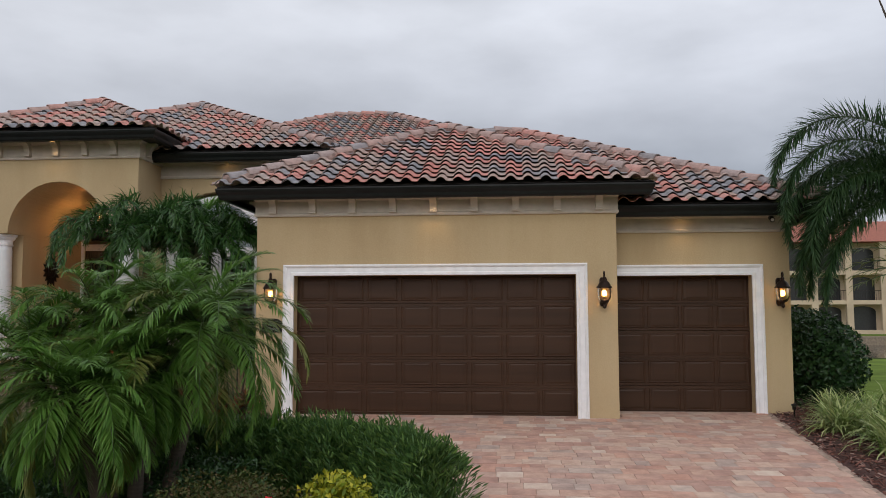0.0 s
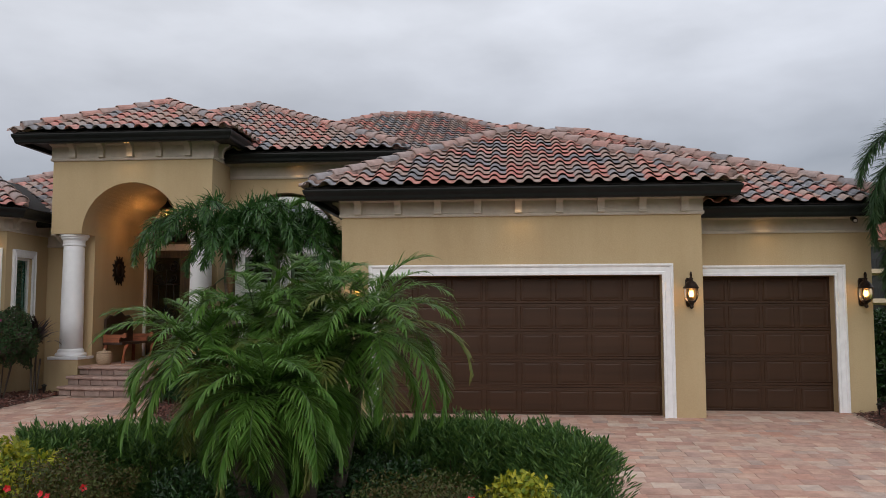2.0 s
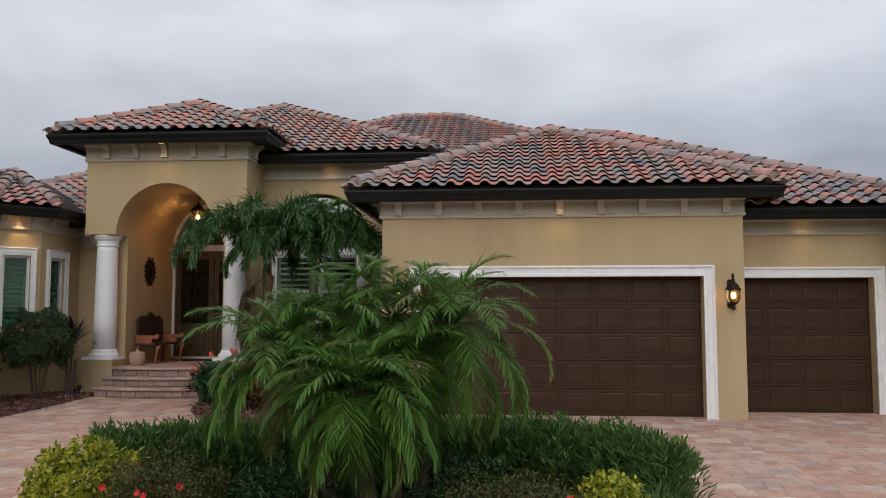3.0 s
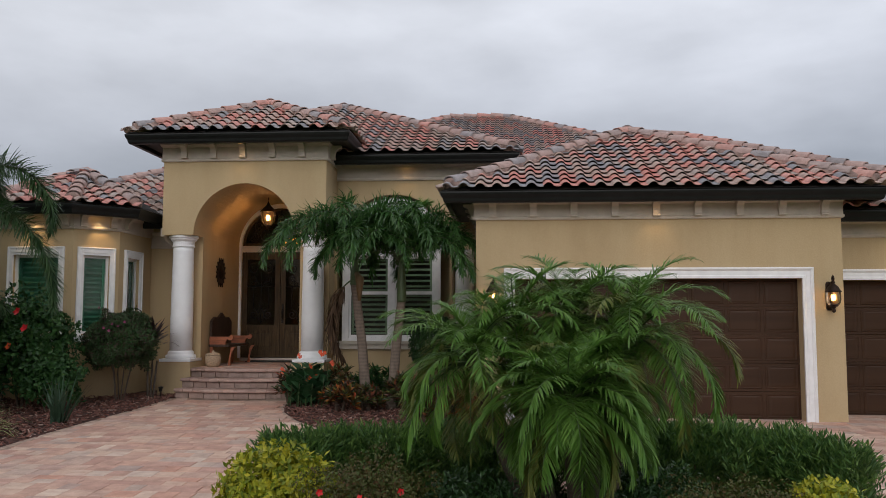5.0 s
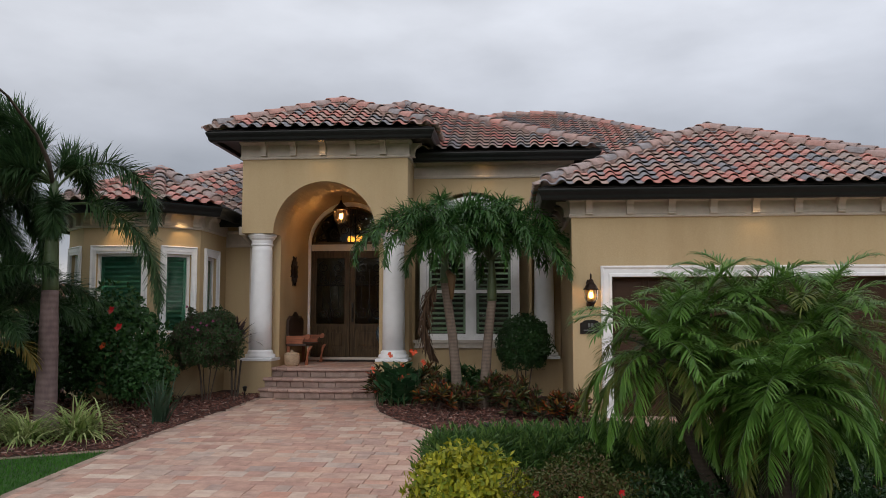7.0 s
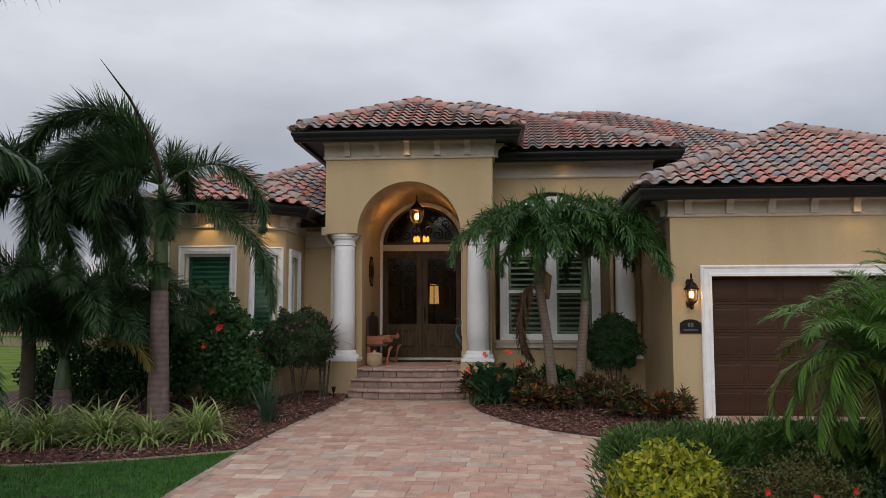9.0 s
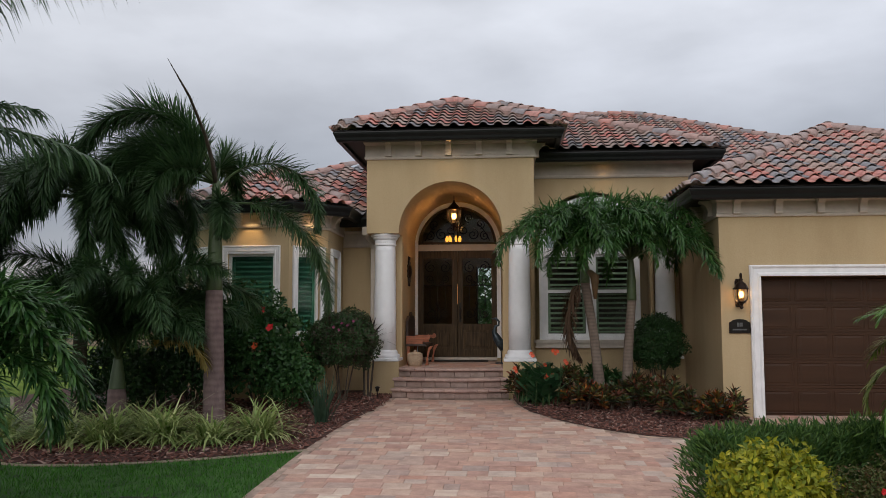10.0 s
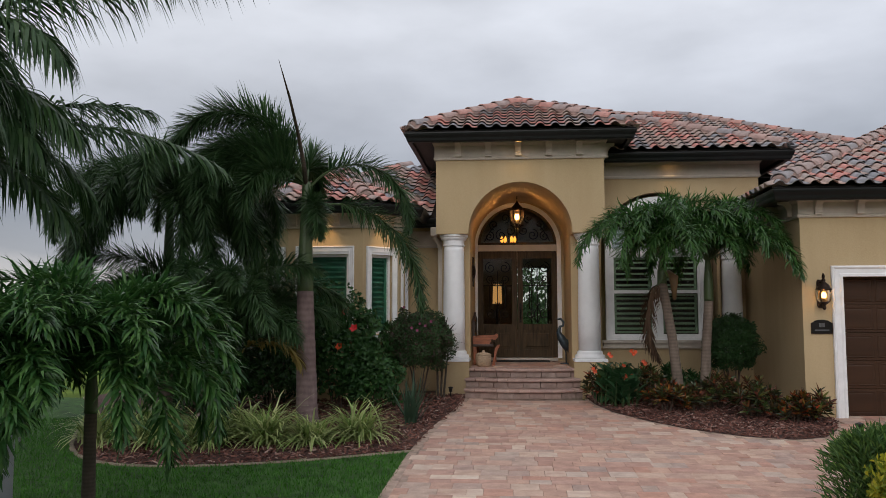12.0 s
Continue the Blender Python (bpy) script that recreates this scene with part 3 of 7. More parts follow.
def tile_rise(f):
    """Height across one S-tile: a round barrel, then a shallow pan."""
    return 0.064 * math.sin(math.pi * f / 0.60) ** 0.8 if 0 < f < 0.60 else (-0.010 * math.sin(math.pi * (f - 0.60) / 0.40) if f > 0.60 else 0.0)


def tile_bm():
    bm = bmesh.new()
    marks = (0.0, 0.05, 0.13, 0.22, 0.30, 0.38, 0.47, 0.55, 0.60, 0.70, 0.80, 0.90, 1.0)
    rows = []
    for y, lift in ((0.0, 0.069), (TLEN, 0.012)):
        rows.append([bm.verts.new((TW * 1.03 * f, y, lift + tile_rise(f))) for f in marks])
    lip = [bm.verts.new((v.co.x, 0.004, v.co.z - 0.013)) for v in rows[0]]
    under = [bm.verts.new((v.co.x, 0.12, v.co.z - 0.034)) for v in rows[0]]
    for i in range(len(marks) - 1):
        bm.faces.new((rows[0][i], rows[0][i + 1], rows[1][i + 1], rows[1][i]))
        bm.faces.new((lip[i], lip[i + 1], rows[0][i + 1], rows[0][i]))
        bm.faces.new((under[i], under[i + 1], lip[i + 1], lip[i]))
    return bm


def cap_bm(length=0.44, r0=0.15, r1=0.128):
    bm = bmesh.new()
    n = 10
    rings = []
    for x, r, lift in ((0.0, r0, 0.024), (0.05, r0 * 0.99, 0.021), (length, r1, 0.0)):
        rings.append([bm.verts.new((x, -r * math.cos(math.pi * i / n), lift + r * 0.85 * math.sin(math.pi * i / n) - 0.035)) for i in range(n + 1)])
    lip = [bm.verts.new((0.004, v.co.y * 0.86, (v.co.z - 0.024) * 0.86 + 0.02)) for v in rings[0]]
    for i in range(n):
        for ra, rb in zip(rings, rings[1:]):
            bm.faces.new((ra[i + 1], ra[i], rb[i], rb[i + 1]))
        bm.faces.new((lip[i + 1], lip[i], rings[0][i], rings[0][i + 1]))
    return bm


def to_mesh(name, bm, mat):
    me = bpy.data.meshes.new(name)
    bm.normal_update()
    bm.to_mesh(me)
    bm.free()
    me.polygons.foreach_set("use_smooth", [True] * len(me.polygons))
    me.materials.append(mat)
    return me


TILE_MESH = to_mesh("roof_tile", tile_bm(), TILE)
CAP_MESH = to_mesh("ridge_tile", cap_bm(), CAP)
tile_rng = random.Random(5)
tmp = tile_bm()
tmp.verts.index_update()
TILE_V = [v.co.copy() for v in tmp.verts]
TILE_F = [[v.index for v in f.verts] for f in tmp.faces]
tmp.free()
tmp = cap_bm()
tmp.verts.index_update()
CAP_V = [v.co.copy() for v in tmp.verts]
CAP_F = [[v.index for v in f.verts] for f in tmp.faces]
tmp.free()


class Joined:
    def __init__(self):
        self.v, self.f = [], []

    def add(self, vs, fs, m):
        k = len(self.v)
        self.v += [tuple(m @ v) for v in vs]
        self.f += [[i + k for i in f] for f in fs]


def child_piece(name, mesh, m, parent):
    ob = new(name, mesh)
    ob.parent = parent
    ob.matrix_world = m
    return ob


def tile_face(roof, origin, along, inward, length, height, slope, keep, parts, joined, cuts=(True, True)):
    """Lays courses of tiles on one roof face, cut at its hips. origin: the eave's left end; height: plan depth of the face."""
    c = math.sqrt(1 + slope * slope)
    U = Vector((along[0], along[1], 0)).normalized()
    In = Vector((inward[0], inward[1], 0)).normalized()
    Y = (In + Vector((0, 0, slope))) / c
    Z = U.cross(Y)
    O = Vector(origin)
    rows = int(height * c / TEXP) + 1
    cols = int(length / TW) + 2
    for j in range(rows):
        for i in range(-1, cols):
            u0, v0 = i * TW, j * TEXP - 0.06
            s0, s1 = v0 / c, (v0 + TLEN) / c
            u1 = u0 + TW * 1.04
            p = O + U * (u0 + TW / 2) + Y * (v0 + TLEN / 2)
            if not keep(p.x, p.y):
                continue
            outside = (cuts[0] and u1 < s0) or (cuts[1] and u0 > length - s0) or s0 > height or (not cuts[0] and u1 < 0) or (not cuts[1] and u0 > length)
            if outside:
                continue
            left, right, top = cuts[0] and u0 < s1, cuts[1] and u1 > length - s1, s1 > height
            m = Matrix.Translation(O + U * u0 + Y * v0) @ Matrix((U, Y, Z)).transposed().to_4x4()
            m = m @ pose(tile_rng.uniform(-0.003, 0.003), tile_rng.uniform(-0.008, 0.008), tile_rng.uniform(0, 0.004), 0, 0, tile_rng.uniform(-0.5, 0.5))
            if left or right or top:
                bm = tile_bm()
                for on, co, no in ((left, (-(u0 - s0), 0, 0), (-1, 1 / c, 0)), (right, (length - s0 - u0, 0, 0), (1, 1 / c, 0)), (top, (0, (height - s0) * c, 0), (0, 1, 0))):
                    if on and bm.verts:
                        bmesh.ops.bisect_plane(bm, geom=bm.verts[:] + bm.edges[:] + bm.faces[:], plane_co=co, plane_no=no, clear_outer=True)
                if len(bm.faces) == 0:
                    bm.free()
                    continue
                if parts:
                    child_piece("roof_tile", to_mesh("roof_tile_cut", bm, TILE), m, roof)
                else:
                    bm.verts.index_update()
                    joined.add([v.co.copy() for v in bm.verts], [[v.index for v in f.verts] for f in bm.faces], m)
                    bm.free()
            elif parts:
                child_piece("roof_tile", TILE_MESH, m, roof)
            else:
                joined.add(TILE_V, TILE_F, m)


def ridge_line(roof, a, b, parts, joined, keep=lambda x, y: True):
    a, b = Vector(a), Vector(b)
    if b.z - a.z > 0.2:
        a = a + (b - a).normalized() * 0.20
    d = (b - a)
    L = d.length
    d.normalize()
    side = Vector((0, 0, 1)).cross(d).normalized()
    up = d.cross(side)
    n = max(1, int(L / 0.38))
    core = [a + d * (L * i / 12) + Vector((0, 0, 0.015)) for i in range(13) if keep(*(a + d * (L * i / 12)).xy)]
    if len(core) > 1:
        part("ridge_mortar", tube(bmesh.new(), core, [0.142] * len(core), 14), RIDGE_MORTAR, roof, "pinkish mortar bedding the ridge tiles", True)
    for i in range(n):
        p = a + d * (i * L / n) + Vector((0, 0, 0.085))
        if not keep(p.x, p.y):
            continue
        m = Matrix.Translation(p) @ Matrix((d, side, up)).transposed().to_4x4() @ pose(0, tile_rng.uniform(-0.006, 0.006), 0, 0, 0, tile_rng.uniform(-1.2, 1.2))
        if parts:
            child_piece("ridge_tile", CAP_MESH, m, roof)
        else:
            joined.add(CAP_V, CAP_F, m)


def hip_roof(name, x0, x1, y0, y1, z, slope, label, part_faces=(), faces=("front", "left", "right"), keep=lambda x, y: True, ridge_parts=True, cut_left=None, cut_right=None):
    w, d = x1 - x0, y1 - y0
    h = min(w, d) / 2
    ra, rb = ((x0 + h, y0 + h), (x0 + h, y1 - h)) if w <= d else ((x0 + h, y0 + h), (x1 - h, y0 + h))
    zr = z + h * slope
    bm = bmesh.new()
    c = [bm.verts.new((x, y, z - 0.02)) for x, y in ((x0, y0), (x1, y0), (x1, y1), (x0, y1))]
    r = [bm.verts.new((*ra, zr - 0.02)), bm.verts.new((*rb, zr - 0.02))]
    if w <= d:
        for f in ((c[0], c[1], r[0]), (c[1], c[2], r[1], r[0]), (c[2], c[3], r[1]), (c[3], c[0], r[0], r[1])):
            bm.faces.new(f)
    else:
        for f in ((c[0], c[1], r[1], r[0]), (c[1], c[2], r[1]), (c[2], c[3], r[0], r[1]), (c[3], c[0], r[0])):
            bm.faces.new(f)
    bm.faces.new(c[::-1])
    if cut_left is not None:
        bmesh.ops.bisect_plane(bm, geom=bm.verts[:] + bm.edges[:] + bm.faces[:], plane_co=(cut_left, 0, 0), plane_no=(-1, 0, 0), clear_outer=True)
    if cut_right is not None:
        bmesh.ops.bisect_plane(bm, geom=bm.verts[:] + bm.edges[:] + bm.faces[:], plane_co=(cut_right, 0, 0), plane_no=(1, 0, 0), clear_outer=True)
    roof = structure(name, bm, DECK, label, "roof")
    J, K = Joined(), Joined()
    spec = {"front": ((x0, y0, z), (1, 0), (0, 1), w), "right": ((x1, y0, z), (0, 1), (-1, 0), d), "left": ((x0, y1, z), (0, -1), (1, 0), d), "back": ((x1, y1, z), (-1, 0), (0, -1), w)}
    for f in faces:
        o, al, inn, L = spec[f]
        tile_face(roof, o, al, inn, L, h, slope, keep, f in part_faces, J)
    lines = [((x0, y0, z), (*ra, zr)), ((x1, y0, z), (*(ra if w <= d else rb), zr)), ((*ra, zr), (*rb, zr))]
    if "back" in faces:
        lines += [((x0, y1, z), (*(rb if w <= d else ra), zr)), ((x1, y1, z), (*rb, zr))]
    for a, b in lines:
        ridge_line(roof, a, b, ridge_parts, K, keep)
    if J.v:
        tagged(raw("roof_tile_field", J.v, J.f, TILE_JOINED, roof, "weathered clay S-tiles", True), kind="stuff")
    if K.v:
        tagged(raw("ridge_tile_row", K.v, K.f, CAP_JOINED, roof, "weathered clay ridge tiles", True), kind="stuff")
    return roof


SL = 0.47
RLAB = "hip roof of mixed red and grey clay tiles"
hip_roof("roof_garage", GX0 - OV, GX1 + OV, GY - OV + 0.08, 22.0, GZ + 0.02, SL, RLAB, part_faces=("front",), keep=lambda x, y: y < 19.5)
hip_roof("roof_single_garage", -5.75, SX1 + OV, SY - OV, 25.2, SZ + 0.02, SL - 0.013, RLAB, part_faces=("front",), keep=lambda x, y: x > -1.8 - max(0, y - 17.5), faces=("front", "right"), cut_left=-2.6)
hip_roof("roof_portico", PX0 - OV, PX1 + OV, PY - OV, 21.5, PZ + 0.02, SL, RLAB, part_faces=("front",), keep=lambda x, y: y < 19.6)
hip_roof("roof_main", -13.0, -4.25 + OV, MY - OV, 27.0, MZ + 0.02, SL - 0.010, RLAB, faces=("front", "right"), keep=lambda x, y: x > -9.7 and y < 24, ridge_parts=False, cut_left=-9.7)
hip_roof("roof_rear", -12.5, 2.7, 20.0, 33.4, 5.14, SL, RLAB, faces=("front", "right"), keep=lambda x, y: x > -8.5, ridge_parts=False, cut_left=-9.0)
hip_roof("roof_wing", -15.88, -7.4, MY - OV, 27.0, 3.88, SL, RLAB, faces=("front",), keep=lambda x, y: -16.5 < x < -11.15 and y < 20.5, ridge_parts=False, cut_right=-11.0)
# bay roof: half an octagonal pyramid
BAX, BAYY, BAZ = -13.20, 17.25, 4.90
bm = bmesh.new()
ring = [bm.verts.new((x, y, BZ)) for x, y in BE]
top = bm.verts.new((BAX, BAYY, BAZ - 0.03))
back = bm.verts.new((BAX, 19.5, BAZ - 0.03))
for a, b in zip(ring, ring[1:]):
    bm.faces.new((a, b, top))
bm.faces.new((ring[-1], back, top))
bm.faces.new((ring[0], top, back))
bay_roof = structure("roof_bay", bm, DECK, "half-octagon bay roof of mixed clay tiles", "roof")
for k in range(1, 4):
    a, b = Vector(BE[k]), Vector(BE[k + 1])
    mid = (a + b) / 2
    inn = Vector((BAX, BAYY)) - mid
    d = (b - a)
    L = d.length
    d.normalize()
    inn = Vector((-d.y, d.x))
    dist = (Vector((BAX, BAYY)) - mid).dot(inn)
    sl = (BAZ - BZ) / dist
    c = math.sqrt(1 + sl * sl)
    U, Y = Vector((d.x, d.y, 0)), Vector((inn.x, inn.y, sl)) / c
    Z = U.cross(Y)
    taper = (L / 2) / dist
    for j in range(int(dist * c / TEXP) + 1):
        for i in range(int(L / TW) + 1):
            u0, v0 = (L - TW * round(L / TW)) / 2 + i * TW, j * TEXP - 0.06
            s0, s1 = v0 / c, (v0 + TLEN) / c
            if u0 + TW < s0 * taper or u0 > L - s0 * taper or s0 > dist:
                continue
            bmt = tile_bm()
            for co, no in (((s0 * taper - u0, 0, 0), (-1, taper / c, 0)), ((L - s0 * taper - u0, 0, 0), (1, taper / c, 0))):
                if bmt.verts:
                    bmesh.ops.bisect_plane(bmt, geom=bmt.verts[:] + bmt.edges[:] + bmt.faces[:], plane_co=co, plane_no=no, clear_outer=True)
            if len(bmt.faces) == 0:
                bmt.free()
                continue
            m = Matrix.Translation(Vector((a.x, a.y, BZ)) + U * u0 + Y * v0) @ Matrix((U, Y, Z)).transposed().to_4x4()
            child_piece("roof_tile", to_mesh("roof_tile_cut", bmt, TILE), m, bay_roof)
for k in range(1, 5):
    ridge_line(bay_roof, (*BE[k], BZ), (BAX, BAYY, BAZ), True, None)

# ---------------------------------------------------------------- door and window trim
CASING = [(0, 0), (0, 0.05), (0.025, 0.065), (0.05, 0.05), (0.06, 0.035), (0.13, 0.035), (0.15, 0.05), (0.19, 0.05), (0.19, 0)]


def front_trim(name, x0, x1, z0, z1, y, label, left=True):
    bm = bmesh.new()
    path = ([(x0, z0)] if left else []) + [(x0, z1), (x1, z1), (x1, z0)]
    front_sweep(bm, path, CASING, y)
    return structure(name, bm, TRIM, label, "trim")


front_trim("trim_garage_door", -3.98, 1.29, 0.0, 2.62, GY - 0.002, "white moulded casing round the wide garage door")
front_trim("trim_single_door", GX1 + 0.003, 4.39, 0.02, 2.62, SY - 0.002, "white moulded casing round the single garage door", False)


def garage_door(x0, x1, y, cols, label):
    door = thing("garage_door", (x0 + x1) / 2, y, 0, label, "garage door")
    sh, cw = 2.43 / 5, (x1 - x0) / cols
    for r in range(5):
        z0 = r * sh + 0.003
        sec = part("section", boxes((x0, y, z0, x1, y + 0.05, z0 + sh - 0.006)), BROWN_DOOR, door)
        for c in range(cols):
            a0, a1 = x0 + c * cw + 0.022, x0 + (c + 1) * cw - 0.022
            b0, b1 = z0 + 0.045, z0 + sh - 0.045
            bm = bmesh.new()
            rings = [[(a0 + 1.7 * o, y - p, b0 + o), (a1 - 1.7 * o, y - p, b0 + o), (a1 - 1.7 * o, y - p, b1 - o), (a0 + 1.7 * o, y - p, b1 - o)] for o, p in ((0, -0.001), (0.008, 0.009), (0.014, 0.010), (0.026, 0.001), (0.034, 0.001), (0.056, 0.006))]
            vr = [[bm.verts.new(q) for q in ring] for ring in rings]
            for ra_, rb_ in zip(vr, vr[1:]):
                for i in range(4):
                    bm.faces.new((ra_[i], ra_[(i + 1) % 4], rb_[(i + 1) % 4], rb_[i]))
            bm.faces.new(vr[-1])
            part("panel", bm, BROWN_DOOR, sec)
    part("bottom_seal", boxes((x0, y - 0.03, -0.02, x1, y + 0.03, 0.014)), FRIEZE, door, "pale weather strip")
    return door


garage_door(-3.79, 1.10, GY + 0.22, 8, "wide dark brown panelled garage door, closed")
garage_door(GX1 + 0.005, 4.20, SY + 0.22, 4, "single dark brown panelled garage door, closed")


def ubox(bm, place, u0, u1, v0, v1, w0, w1):
    return prism(bm, [(u0, v0), (u1, v0), (u1, v1), (u0, v1)], lambda u, v, w: place(u, v, w0 + w), w1 - w0)


def slats(parent, place, u0, u1, v0, v1, w, mat, step=0.095, tilt=0.035):
    n = int((v1 - v0) / step)
    for i in range(n):
        v = v0 + (i + 0.5) * (v1 - v0) / n
        bm = bmesh.new()
        prism(bm, [(0, -0.006), (0.075, 0.034), (0.075, 0.044), (0, 0.004)], lambda a, b, c: place(u0 + c, v - 0.02 + b, w + a), u1 - u0)
        part("slat", bm, mat, parent)


def shuttered_window(name, place, u0, u1, z0, z1, label, casing=0.11):
    """A bay window: white casing, frame, pane and green louvred shutter."""
    cx = place((u0 + u1) / 2, z0, 0)
    win = thing(name, cx[0], cx[1], z0, label, "window", "bay windows", "structure")
    cz = z1 - 0.16
    bm = bmesh.new()
    sweep(bm, [(u0 - casing, z0 - 0.02), (u0 - casing, z1), (u1 + casing, z1), (u1 + casing, z0 - 0.02)],
          [(0, 0), (0, 0.045), (0.02, 0.055), (0.04, 0.035), (casing - 0.02, 0.03), (casing - 0.02, 0.045), (casing, 0.045), (casing, 0)], lambda u, v, w: place(u, v, -w))
    ubox(bm, place, u0, u1, cz, z1 - casing + 0.02, -0.03, 0.02)
    part("casing", bm, TRIM, win)
    bm = bmesh.new()
    f = 0.05
    for a in ((u0, u0 + f, z0, cz), (u1 - f, u1, z0, cz), (u0 + f, u1 - f, z0, z0 + f), (u0 + f, u1 - f, cz - f, cz)):
        ubox(bm, place, *a, 0.06, 0.12)
    part("window_frame", bm, TRIM, win)
    bm = bmesh.new()
    ubox(bm, place, u0 + f, u1 - f, z0 + f, cz - f, 0.085, 0.091)
    g = part("pane", bm, GLASS, win)
    g.visible_shadow = False
    sh = bmesh.new()
    s = 0.06
    a0, a1, b0, b1 = u0 + f - 0.01, u1 - f + 0.01, z0 + f - 0.01, cz - f + 0.01
    for a in ((a0, a0 + s, b0, b1), (a1 - s, a1, b0, b1), (a0 + s, a1 - s, b0, b0 + s), (a0 + s, a1 - s, b1 - s, b1)):
        ubox(sh, place, *a, 0.13, 0.17)
    shut = part("shutter", sh, SHUTTER, win, "green louvred shutter")
    slats(shut, place, a0 + s, a1 - s, b0 + s, b1 - s, 0.125, SHUTTER)
    bm = bmesh.new()
    ubox(bm, place, u0 + s, u1 - s, b0, b1, 0.2, 0.21)
    part("blind_backing", bm, SHUTTER, win)
    bm = bmesh.new()
    ubox(bm, place, u0 - casing - 0.05, u1 + casing + 0.05, z0 - 0.09, z0 - 0.02, -0.09, 0.0)
    ubox(bm, place, u0 - casing - 0.02, u1 + casing + 0.02, z0 - 0.15, z0 - 0.09, -0.06, 0.0)
    part("window_sill", bm, TRIM, win)
    return win


for k, (u0, u1, place) in enumerate(BAY_WIN):
    shuttered_window("window_%d" % (k + 1), place, u0, u1, WIN_Z0, WIN_Z1, "white-framed bay window with a green louvred shutter")

# arched front window in the niche
SHUT2 = plain("grey_green_shutter_paint", (0.23, 0.28, 0.185), 0.5, vary=0.1)
ARCH_LOUVRE = plain("pale_louvre_paint", (0.42, 0.48, 0.50), 0.5, vary=0.08)
nplace = lambda u, v, w: (u, MY + 0.10 + w, v)
win = thing("window_6", NX, MY, 1.2, "large arched double window with white frame and louvred shutters", "window", "", "structure")
WX0, WX1 = -7.50, -5.36
bm = bmesh.new()
for a in ((WX0, WX0 + 0.14, 1.252, 3.16), (WX1 - 0.14, WX1, 1.252, 3.16), (-6.47, -6.33, 1.312, 3.079), (WX0 + 0.141, WX1 - 0.141, 3.08, 3.159), (WX0 + 0.141, WX1 - 0.141, 1.252, 1.311), (WX0, WX1, 3.161, 3.22)):
    ubox(bm, nplace, *a, -0.02, 0.10)
part("window_frame", bm, TRIM, win)
bm = bmesh.new()
outer, inner = arc(NX, 3.222, 1.12, 0, 180, 28), arc(NX, 3.222, 0.97, 180, 0, 28)
prism(bm, outer + inner, lambda u, v, w: nplace(u, v, w - 0.02), 0.12)
part("arch_frame", bm, TRIM, win)
for a, b in ((WX0 + 0.14, -6.47), (-6.33, WX1 - 0.14)):
    bm = bmesh.new()
    for q in ((a + 0.002, a + 0.045, 1.313, 3.078), (b - 0.045, b - 0.002, 1.313, 3.078), (a + 0.046, b - 0.046, 1.313, 1.38), (a + 0.046, b - 0.046, 2.25, 2.32), (a + 0.046, b - 0.046, 3.03, 3.078)):
        ubox(bm, nplace, *q, 0.03, 0.08)
    sash = part("sash", bm, TRIM, win)
    bm = bmesh.new()
    ubox(bm, nplace, a + 0.045, b - 0.045, 1.38, 3.03, 0.05, 0.056)
    g = part("pane", bm, GLASS, sash)
    g.visible_shadow = False
    for z0, z1 in ((1.40, 2.24), (2.33, 3.02)):
        bm = bmesh.new()
        for q in ((a + 0.05, a + 0.10, z0, z1), (b - 0.10, b - 0.05, z0, z1), (a + 0.1, b - 0.1, z0, z0 + 0.04), (a + 0.1, b - 0.1, z1 - 0.04, z1)):
            ubox(bm, nplace, *q, 0.11, 0.15)
        sh = part("shutter", bm, SHUT2, win, "grey-green louvred shutter")
        slats(sh, nplace, a + 0.1, b - 0.1, z0 + 0.04, z1 - 0.04, 0.1, SHUT2, 0.105)
bm = bmesh.new()
ubox(bm, nplace, WX0 + 0.1, WX1 - 0.1, 1.3, 3.1, 0.22, 0.23)
part("blind_backing", bm, DARK_WOOD, win)
arched = part("arched_shutter", prism(bmesh.new(), arc(NX, 3.2, 0.98, 0, 180, 24), lambda u, v, w: nplace(u, v, 0.10 + w), 0.02), ARCH_LOUVRE, win, "pale blue-grey arched louvre")
for i in range(9):
    z = 3.25 + i * 0.1
    hw = math.sqrt(max(0.01, 0.95 ** 2 - (z + 0.08 - 3.2) ** 2))
    bm = bmesh.new()
    prism(bm, [(0, 0.0), (0.06, 0.05), (0.06, 0.065), (0, 0.015)], lambda a, b, c: nplace(NX - hw + c, z + b, 0.04 + a), 2 * hw)
    part("slat", bm, ARCH_LOUVRE, arched)
bm = bmesh.new()
ubox(bm, nplace, -7.62, -5.2, 1.19, 1.25, -0.22, 0.05)
ubox(bm, nplace, -7.58, -5.24, 1.12, 1.19, -0.17, 0.02)
ubox(bm, nplace, -7.60, -5.22, 1.08, 1.12, -0.19, 0.02)
part("window_sill", bm, FRIEZE, win, "taupe moulded sill")


